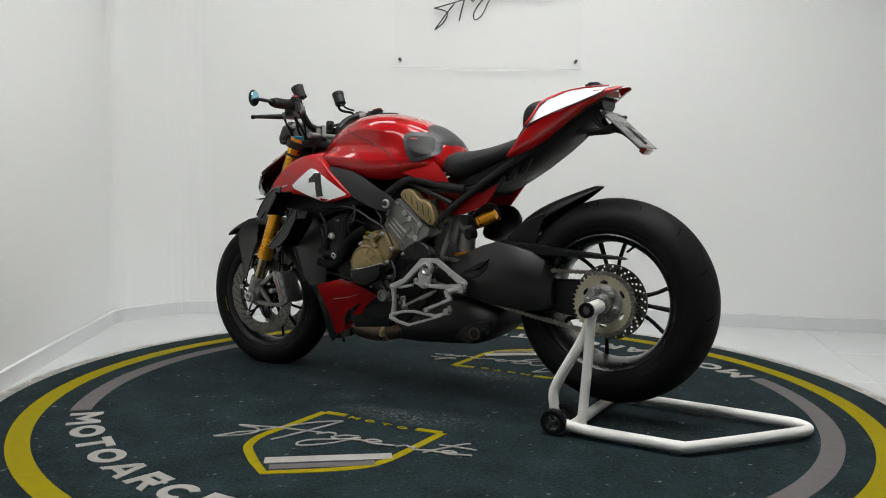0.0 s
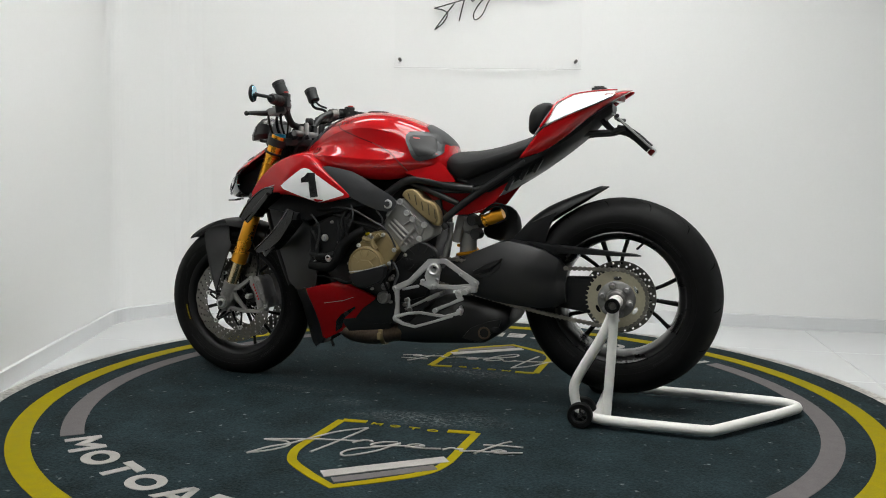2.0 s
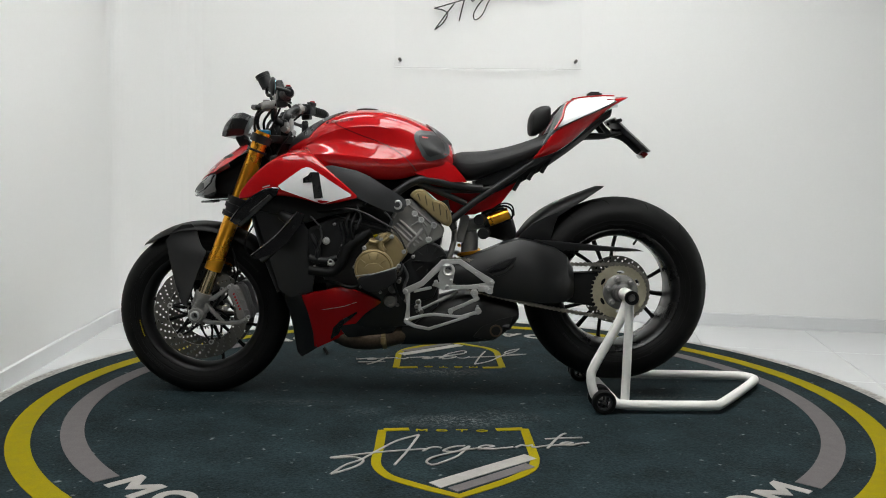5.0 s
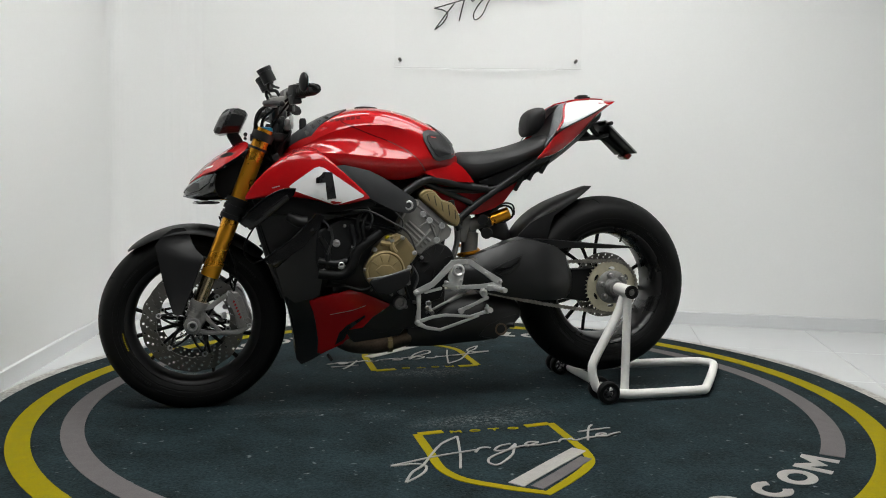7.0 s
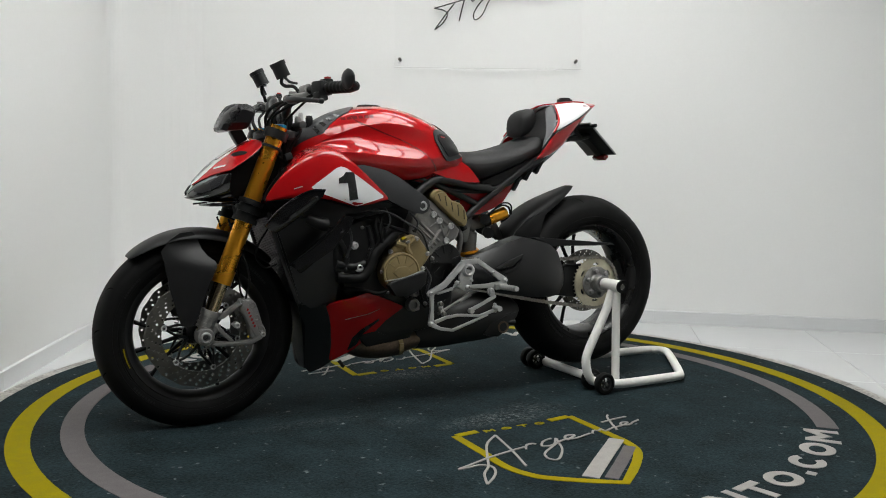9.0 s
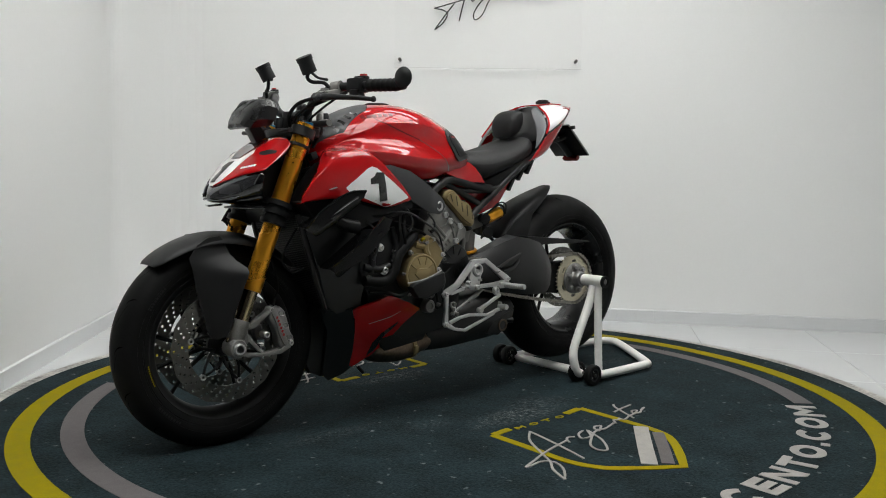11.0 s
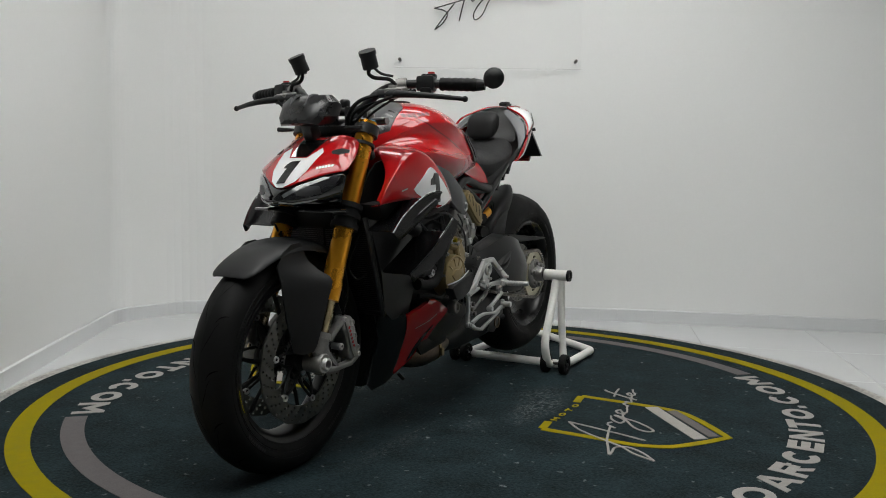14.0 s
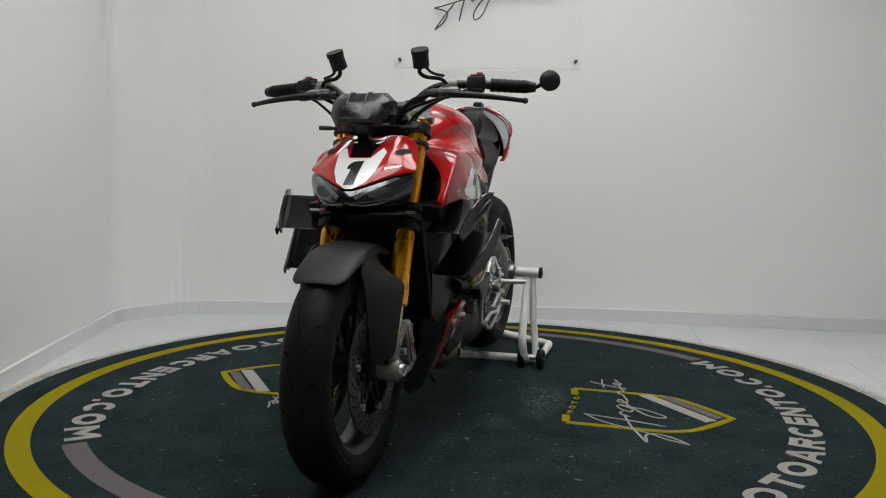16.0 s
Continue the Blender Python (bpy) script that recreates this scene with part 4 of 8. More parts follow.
def build_fork():
    for sg in (1, -1):
        y = 0.105 * sg

        def P(z, dy=0.0, off=0.0):
            return (leg(z, off), y + dy, z)
        bm = bmesh.new()
        rod(bm, P(0.925), P(0.495), 0.0270, 24)
        rod(bm, P(0.495), P(0.447), 0.0300, 24, 0.0295)
        f = part("fork_leg", bm, M_GOLD, bike, "gold anodised upside-down fork leg")
        bm = bmesh.new()
        rod(bm, P(0.448), P(0.30), 0.0215, 20)
        part("lower_tube", bm, M_CHROME, f, "polished inner fork tube")
        bm = bmesh.new()
        lathe(bm, [(0.0, 0.918), (0.024, 0.918), (0.024, 0.930), (0.016, 0.933), (0.0, 0.933)], (0, 0, 0), "z", 18)
        bmesh.ops.translate(bm, vec=(leg(0.925), y, 0), verts=bm.verts)
        part("fork_cap", bm, M_BLUE, f, "blue anodised fork cap")
        # cast foot: sleeve round the tube, axle clamp and two arms that carry the caliper
        ax, az = FRONT[0], FRONT[2]
        bm = bmesh.new()
        rod(bm, P(0.366), P(0.350), 0.0285, 22, 0.0300)
        rod(bm, P(0.350), P(0.312), 0.0265, 22, 0.0260)
        for z in (0.343, 0.330, 0.318):
            rod(bm, P(z), P(z - 0.005), 0.0288, 22)
        lathe(bm, [(0.0155, 0.082 * sg), (0.0255, 0.082 * sg), (0.0275, 0.100 * sg), (0.0275, 0.132 * sg), (0.024, 0.139 * sg), (0.0155, 0.139 * sg)], FRONT, "y", 26, closed=True)
        plate(bm, [(ax + 0.022, az + 0.010), (0.918, 0.330), (0.900, 0.350), (0.868, 0.338), (0.862, 0.306), (ax - 0.024, az - 0.006), (ax - 0.010, az - 0.014), (ax + 0.014, az - 0.012)], y - 0.014, y + 0.018, 0.006, 3)
        flat_bar(bm, [(0.885, 0.342), (0.848, 0.347), (0.803, 0.380), (0.783, 0.391)], [0.022, 0.016, 0.014, 0.016], y - 0.009, y + 0.013, 0.004)
        flat_bar(bm, [(0.898, 0.268), (0.858, 0.262), (0.818, 0.259), (0.760, 0.262), (0.733, 0.278)], [0.020, 0.013, 0.012, 0.014, 0.018], y - 0.009, y + 0.014, 0.004)
        flat_bar(bm, [(0.870, 0.322), (0.845, 0.292), (0.816, 0.263)], [0.016, 0.011, 0.010], y - 0.007, y + 0.010, 0.003)
        part("axle_foot", bm, M_CAST, f, "cast alloy fork foot")
        bm = bmesh.new()
        lathe(bm, [(0.009, 0.116 * sg), (0.0165, 0.116 * sg), (0.0165, 0.146 * sg), (0.0145, 0.149 * sg), (0.011, 0.149 * sg), (0.009, 0.136 * sg)], FRONT, "y", 22, closed=True)
        part("axle_end", bm, M_ALU, f)
        for (u, z) in ((0.898, 0.262), (0.880, 0.259)):
            bm = bmesh.new()
            lathe(bm, [(0.0, 0.100 * sg), (0.006, 0.100 * sg), (0.006, 0.128 * sg), (0.0, 0.128 * sg)], (u, 0, z), "y", 10)
            part("clamp_bolt", bm, M_STEEL, f)
        # caliper over the disc: two halves, bridge, bored piston caps and bleed screw
        bm = bmesh.new()
        poly = [(0.796, 0.384), (0.782, 0.394), (0.762, 0.396), (0.748, 0.382), (0.738, 0.355), (0.728, 0.318), (0.716, 0.296), (0.716, 0.278), (0.738, 0.270), (0.762, 0.272), (0.768, 0.288), (0.770, 0.312), (0.780, 0.338), (0.797, 0.360)]
        plate(bm, poly, sg * 0.074, sg * 0.116, 0.007, 3)
        plate(bm, poly, sg * 0.028, sg * 0.058, 0.006)
        plate(bm, [(0.762, 0.394), (0.747, 0.382), (0.728, 0.32), (0.742, 0.30), (0.752, 0.33)], sg * 0.05, sg * 0.08, 0.002)
        flat_bar(bm, [(0.786, 0.386), (0.768, 0.352), (0.758, 0.315), (0.744, 0.284)], [0.016, 0.020, 0.019, 0.016], sg * 0.112, sg * 0.1205, 0.0025)
        part("brake_caliper", bm, M_CALIPER, f, "silver radial brake caliper")
        for (u, z) in ((0.782, 0.374), (0.770, 0.336), (0.756, 0.300)):
            bm = bmesh.new()
            lathe(bm, [(0.006, sg * 0.105), (0.0105, sg * 0.105), (0.0105, sg * 0.1185), (0.008, sg * 0.1195), (0.006, sg * 0.117)], (u - 0.024, 0, z), "y", 16, closed=True)
            part("piston_cap", bm, M_CALIPER, f)
        # maker's name on the caliper, as short bars
        bm = bmesh.new()
        for k in range(6):
            u, z = 0.7745 - 0.0042 * k, 0.364 - 0.0105 * k
            block(bm, (u, sg * 0.1212, z), (0.0058, 0.0012, 0.0074), (0, -20, 0), 0.0, 1)
        part("red_marking", bm, M_REDTXT, f, "small red bars on the caliper")
        for (u, z, r) in ((0.806, 0.316, 0.010), (0.726, 0.283, 0.0085), (0.790, 0.388, 0.0085)):
            bm = bmesh.new()
            lathe(bm, [(0.0, 0.088 * sg), (r, 0.088 * sg), (r, 0.117 * sg), (r * 0.75, 0.120 * sg), (r * 0.5, 0.120 * sg), (r * 0.45, 0.114 * sg), (0.0, 0.114 * sg)], (u, 0, z), "y", 12)
            part("caliper_bolt", bm, M_ALU, f)
        bm = bmesh.new()
        tube(bm, [(0.775, 0.098 * sg, 0.394), (0.770, 0.100 * sg, 0.420), (0.764, 0.105 * sg, 0.445), (0.775, 0.110 * sg, 0.50), (0.800, 0.105 * sg, 0.56), (0.815, 0.085 * sg, 0.62)], 0.0034, 8, 6)
        part("brake_hose", bm, M_RUBBER, f)
    # clamps
    for z in (0.692, 0.668, 0.640):
        for sg in (1, -1):
            bm = bmesh.new()
            rod(bm, (leg(z + 0.007), 0.105 * sg, z + 0.007), (leg(z - 0.007), 0.105 * sg, z - 0.007), 0.0385, 20)
            part("clamp_ring", bm, M_MATT, bike, "black fork clamp ring")
    bm = bmesh.new()
    for sg in (1, -1):
        rod(bm, (leg(0.70), 0.105 * sg, 0.70), (leg(0.635), 0.105 * sg, 0.635), 0.032, 18)
    block(bm, (leg(0.665) - 0.03, 0, 0.665), (0.07, 0.20, 0.05), (0, 20, 0), 0.01)
    part("lower_clamp", bm, M_MATT, bike, "black lower triple clamp")
    bm = bmesh.new()
    for sg in (1, -1):
        rod(bm, (leg(0.914), 0.105 * sg, 0.914), (leg(0.888), 0.105 * sg, 0.888), 0.036, 20)
        rod(bm, (leg(0.865), 0.105 * sg, 0.865), (leg(0.858), 0.105 * sg, 0.858), 0.034, 20)
    plate(bm, [(0.70, -0.12), (0.72, 0.0), (0.70, 0.12), (0.62, 0.10), (0.585, 0.03), (0.585, -0.03), (0.62, -0.10)], 0.890, 0.916, 0.006, axis="z")
    rod(bm, (0.62, 0, 0.90), (0.70, 0, 0.66), 0.035, 20)
    part("top_clamp", bm, M_SATIN, bike, "black top triple clamp")
    bm = bmesh.new()
    lathe(bm, [(0.0, 0.914), (0.022, 0.914), (0.022, 0.926), (0.012, 0.93), (0.0, 0.93)], (0.618, 0, 0), "z", 16)
    part("stem_nut", bm, M_ALU, bike)
    bm = bmesh.new()
    rod(bm, (0.60, -0.05, 0.935), (0.60, 0.14, 0.935), 0.011, 14)
    part("steering_damper", bm, M_CALIPER, bike, "silver steering damper rod")


build_fork()


def build_front_fender():
    c = (0.902, 0.0, 0.2935)
    rows = []
    # arch along the tyre, from the front tip backwards over the top
    for a, hw, r, drop in ((48, 0.050, 0.313, 0.006), (51, 0.070, 0.316, 0.012), (58, 0.074, 0.320, 0.022), (70, 0.078, 0.323, 0.028), (84, 0.083, 0.325, 0.032), (102, 0.083, 0.325, 0.036),
                           (120, 0.080, 0.322, 0.036), (136, 0.072, 0.320, 0.032)):
        a = radians(a)
        row = []
        for f, d in ((0.0, 0.0), (0.35, 0.05), (0.7, 0.22), (0.92, 0.55), (1.0, 1.0)):
            rr = r - drop * d
            row.append((c[0] + rr * math.cos(a), hw * f, c[2] + rr * math.sin(a)))
        rows.append(both_sides(row))
    bm = grid(bmesh.new(), rows)
    ob = smooth(part("front_fender", bm, M_MATT, bike, "matt black carbon front mudguard"), 2, 0.003)
    for sg in (1, -1):
        bm = bmesh.new()
        outline = [(1.020, 0.545), (1.014, 0.520), (1.005, 0.470), (0.993, 0.415), (0.977, 0.360), (0.964, 0.322), (0.950, 0.318), (0.936, 0.326), (0.926, 0.350), (0.910, 0.395), (0.890, 0.450), (0.868, 0.502), (0.870, 0.514), (0.890, 0.530), (0.905, 0.552), (0.915, 0.585), (0.93, 0.604), (0.965, 0.600), (0.995, 0.580)]
        b2 = sheet(outline, 0.012)
        for v in b2.verts:
            u, z = v.co.x, v.co.y
            k = (0.575 - z) / 0.3
            lead = 0.964 + 0.056 * min(1, max(0, (z - 0.322) / 0.223))
            trail = 0.930 - 0.060 * min(1, max(0, (z - 0.335) / 0.17))
            s = min(1, max(0, (lead - u) / (lead - trail)))
            f = min(1, max(0, k * 3.6))
            out = 0.074 + f * f * (3 - 2 * f) * (0.010 + 0.050 * s)
            v.co = Vector((u, sg * out, z))
        ob = part("fender_side", b2, M_MATT, bike, "flared black mudguard side blade")
        m = ob.modifiers.new("thickness", "SOLIDIFY")
        m.thickness = 0.005
        m.offset = 0


build_front_fender()


# the whole steered front end stands a little to the left of the machine's middle line
for ob in bike.children:
    if ob.name.split(".")[0] in ("front_wheel", "fork_leg", "front_fender", "fender_side", "clamp_ring", "top_clamp", "lower_clamp", "stem_nut"):
        ob.location.y += 0.018



def curved_plate(poly, out, sg, mat, name, label, thick=0.012, step=0.02, parent=None):
    b2 = sheet(poly, step)
    for v in b2.verts:
        u, z = v.co.x, v.co.y
        v.co = Vector((u, sg * out(u, z), z))
    ob = part(name, b2, mat, parent or bike, label)
    m = ob.modifiers.new("thickness", "SOLIDIFY")
    m.thickness, m.offset = thick, -1 if sg < 0 else 1
    m.offset = 0
    return ob


# ---------------------------------------------------------------- tank, shrouds, nose
TANK = [  # u, top, half width, ridge half width, ridge height, bottom, bottom half width
    (0.622, 0.878, 0.050, 0.100, 0.832, 0.775, 0.085), (0.575, 0.922, 0.082, 0.150, 0.848, 0.785, 0.125), (0.515, 0.965, 0.112, 0.190, 0.853, 0.80, 0.165),
    (0.44, 1.000, 0.142, 0.203, 0.853, 0.792, 0.185), (0.36, 1.018, 0.162, 0.205, 0.846, 0.772, 0.185), (0.28, 1.019, 0.172, 0.203, 0.838, 0.758, 0.178),
    (0.20, 1.004, 0.166, 0.190, 0.838, 0.760, 0.165), (0.13, 0.977, 0.152, 0.172, 0.845, 0.782, 0.145), (0.07, 0.945, 0.138, 0.155, 0.846, 0.795, 0.130), (0.03, 0.912, 0.122, 0.138, 0.842, 0.795, 0.115), (0.008, 0.880, 0.085, 0.095, 0.838, 0.795, 0.085)]


def build_tank():
    rings = []
    for u, zt, w, w2, zr, zl, w4 in TANK:
        half = [(u, 0.0, zt), (u, 0.50 * w, zt - 0.006), (u, 0.84 * w, zt - 0.032), (u, w, zt - 0.068), (u, w * 0.93 + 0.02 * w2 if u > 0.16 else 0.52 * (w + w2), zr + 0.28 * (zt - zr)), (u, w2, zr), (u, 0.99 * w2, zr - 0.03), (u, w4, zl + 0.01), (u, w4 * 0.7, zl)]
        rings.append(half + [(u, -y, z) for _, y, z in half[:0:-1]])
    bm = loft(bmesh.new(), rings)
    tank = part("fuel_tank", bm, M_RED, bike, "glossy red sculpted fuel tank")
    smooth(tank, 3)

    def ridge(a, b):
        for u, zt, w, w2, zr, zl, w4 in TANK:
            if abs(a.x - u) < 1e-4:
                break
        return abs(abs(a.y) - w2) < 1e-4 and abs(a.z - zr) < 1e-4 and abs(a.x - b.x) > 0.01 and a.y * b.y > 0

    def shoulder(a, b):
        for u, zt, w, w2, zr, zl, w4 in TANK:
            if abs(a.x - u) < 1e-4:
                break
        return abs(abs(a.y) - w) < 1e-4 and abs(a.z - zt + 0.068) < 1e-4 and abs(a.x - b.x) > 0.01 and a.y * b.y > 0 and min(a.x, b.x) > 0.18
    crease_rows(tank, lambda a, b: ridge(a, b) or shoulder(a, b), 0.75)
    return tank


tank = build_tank()


def shroud_out(u, z, sg=1):
    front = ((0.64, 0.230), (0.69, 0.222), (0.740, 0.214)) if sg > 0 else ((0.64, 0.214), (0.69, 0.186), (0.740, 0.150))
    g = lerp_table([(0.34, 0.214), (0.42, 0.232), (0.50, 0.239), (0.58, 0.236)] + list(front), u)[0]
    return g - 2.4 * max(0.0, z - 0.755) ** 2 - 2.0 * max(0, 0.725 - z) ** 2


def build_shrouds():
    edge = [  # u, top, bottom
        (0.740, 0.706, 0.697), (0.712, 0.752, 0.700), (0.672, 0.792, 0.705), (0.63, 0.826, 0.709), (0.585, 0.845, 0.709), (0.535, 0.853, 0.702), (0.495, 0.842, 0.692),
        (0.455, 0.812, 0.680), (0.415, 0.778, 0.685), (0.375, 0.743, 0.695), (0.340, 0.711, 0.705)]
    made = []
    for sg in (1, -1):
        rows = []
        for u, zt, zb in edge:
            row = []
            # rolled in to the tank along the top edge
            if u > 0.47:
                o = shroud_out(u, zt, sg)
                k = min(1.0, max(0.0, (0.690 - u) / 0.08))
                row += [(u - 0.012, sg * (o - 0.02 - 0.11 * k), zt + 0.004 + 0.022 * k), (u - 0.008, sg * (o - 0.02 - 0.05 * k), zt + 0.004 + 0.016 * k), (u - 0.003, sg * (o - 0.006 - 0.012 * k), zt + 0.003 + 0.007 * k)]
            else:
                o = shroud_out(u, zt, sg)
                row += [(u, sg * (o - 0.03), zt + 0.003), (u, sg * (o - 0.02), zt + 0.003), (u, sg * (o - 0.008), zt + 0.002)]
            for k in range(7):
                z = zt + (zb - zt) * k / 6
                row.append((u, sg * shroud_out(u, z, sg), z))
            row.append((u, sg * (shroud_out(u, zb, sg) - 0.03), zb - 0.001))
            rows.append(row)
        # front lip turned inwards
        rows.insert(0, [(p[0] - 0.006, p[1] * 0.97, p[2]) for p in rows[0]])
        bm = grid(bmesh.new(), rows)
        s = smooth(part("side_shroud", bm, M_RED, bike, "glossy red side shroud with white number panel"), 2, 0.003)
        made.append(s)
    # black mouth of the air inlet inside the front edge
    for sg in (1, -1):
        curved_plate([(0.728, 0.702), (0.704, 0.742), (0.672, 0.786), (0.640, 0.815), (0.600, 0.828), (0.585, 0.72), (0.60, 0.700)],
                     lambda u, z: 0.128 + 0.30 * max(0.0, 0.64 - u), sg, M_SATIN, "inlet_wall", "black inner wall of the air inlet", 0.006)
    # diamond number panels and the numerals
    for sg, s in zip((1, -1), made):
        tree = tree_of(s)
        way = "left" if sg > 0 else "right"
        b2 = sheet(([(0.602, 0.742), (0.585, 0.756), (0.523, 0.801), (0.508, 0.8065), (0.49, 0.802), (0.42, 0.756), (0.360, 0.7165), (0.362, 0.711), (0.447, 0.686), (0.46, 0.686), (0.52, 0.706), (0.59, 0.730)]), 0.014)
        part("number_panel", lay(b2, tree, way, 0.0012, 0.0008), M_WHITE, s, "white diamond number panel")
        b2 = sheet([(0.486 - sg * x, 0.7455 + y) for x, y in FIGURE_SIDE], 0.012)
        part("numeral", lay(b2, tree, way, 0.0024, 0.0008), M_NUM, s, "black figure 1")
        # small unreadable maker's line under the front edge
        b2 = sheet([(0.655, 0.735), (0.63, 0.742), (0.63, 0.745), (0.655, 0.738)], 0.02)
        part("small_marking", lay(b2, tree, way, 0.0010, 0.0006), M_LETTER, s)
    return made


shrouds = build_shrouds()


def build_tank_trim():
    tree = tree_of(tank)
    for way in ("left", "right"):
        # rubber knee pad, raised, with a fine ribbed centre
        poly = [(0.152, 0.905), (0.153, 0.925), (0.146, 0.935), (0.132, 0.940), (0.066, 0.938), (0.048, 0.930), (0.034, 0.893), (0.030, 0.868), (0.036, 0.854), (0.052, 0.845), (0.096, 0.834), (0.110, 0.836), (0.124, 0.850)]
        pad = part("knee_pad", lay(sheet(poly, 0.010), tree, way, 0.006, 0.012), M_GREYPL, tank, "dark grey rubber knee pad")
        poly = [(0.138, 0.903), (0.138, 0.919), (0.129, 0.925), (0.072, 0.923), (0.060, 0.916), (0.048, 0.885), (0.046, 0.868), (0.056, 0.859), (0.098, 0.848), (0.108, 0.853)]
        part("pad_grip", lay(sheet(poly, 0.008), tree, way, 0.0088, 0.003), M_MATT, tank)
        part("pad_marking", lay(sheet([(0.126, 0.9135), (0.106, 0.9115), (0.106, 0.9155), (0.126, 0.9175)], 0.02), tree, way, 0.0120, 0.003), M_REDTXT, tank)
        # seam between upper cover and tank side: the crease's shade as a dark red strip
        seam = catmull([(0.430, 0.972, 0), (0.415, 0.952, 0), (0.340, 0.920, 0), (0.265, 0.893, 0), (0.205, 0.862, 0), (0.165, 0.826, 0), (0.140, 0.792, 0), (0.135, 0.778, 0)], 8)
        bm = bmesh.new()
        prev = None
        for p, q in zip(seam, seam[1:] + seam[-1:]):
            d = (q - p) if (q - p).length > 1e-6 else d
            nn = Vector((-d.y, d.x, 0)).normalized() * 0.0021
            e = (bm.verts.new(p + nn), bm.verts.new(p - nn))
            if prev:
                bm.faces.new((prev[0], e[0], e[1], prev[1]))
            prev = e
        part("seam_crease_shade", lay(bm, tree, way, 0.0006, 0.001), M_REDDARK, tank)
        # unreadable dark maker's bars high on the tank
        bm = bmesh.new()
        for k in range(6):
            u = 0.462 - k * 0.017
            z = 0.957 + k * 0.002
            bm.faces.new([bm.verts.new(p) for p in ((u, z, 0), (u - 0.013, z + 0.0015, 0), (u - 0.014, z + 0.012, 0), (u - 0.001, z + 0.0105, 0))])
        part("tank_marking", lay(bm, tree, way, 0.0008, 0.0008), M_REDDARK, tank)
    # dark air cover on top at the front, with slots
    poly = [(0.60, -0.050), (0.605, 0.0), (0.60, 0.050), (0.52, 0.098), (0.43, 0.085), (0.40, 0.05), (0.395, 0.0), (0.40, -0.05), (0.43, -0.085), (0.52, -0.098)]
    cover = part("air_cover", lay(sheet(poly, 0.012), tree, "top", 0.004, 0.008), M_GREYPL, tank, "dark grey slotted top cover")
    for sg in (1, -1):
        for k in range(4):
            u = 0.545 - 0.022 * k
            b2 = sheet([(u, sg * 0.062), (u - 0.008, sg * 0.062), (u - 0.016, sg * 0.088), (u - 0.008, sg * 0.088)], 0.02)
            part("vent_slot", lay(b2, tree, "top", 0.0046, 0.003), M_NUM, tank)
    # rear black saddle cover between the pads and filler cap
    poly = [(0.105, -0.07), (0.115, 0.0), (0.105, 0.07), (0.075, 0.105), (0.045, 0.10), (0.022, 0.05), (0.020, -0.05), (0.045, -0.10), (0.075, -0.105)]
    part("rear_cover", lay(sheet(poly, 0.012), tree, "top", 0.005, 0.008), M_GREYPL, tank)
    bm = bmesh.new()
    lathe(bm, [(0.0, 1.014), (0.040, 1.014), (0.040, 1.0175), (0.034, 1.020), (0.0, 1.020)], (0.325, 0, 0), "z", 28)
    part("filler_cap", bm, M_MATT, tank)


build_tank_trim()


NOSE_V = 0.018     # the whole lamp unit sits a little to the left


def aside(bm):
    for v in bm.verts:
        v.co.y += NOSE_V
    return bm


def front_sheet(poly, step):
    return sheet([(y + NOSE_V, z) for y, z in poly], step)


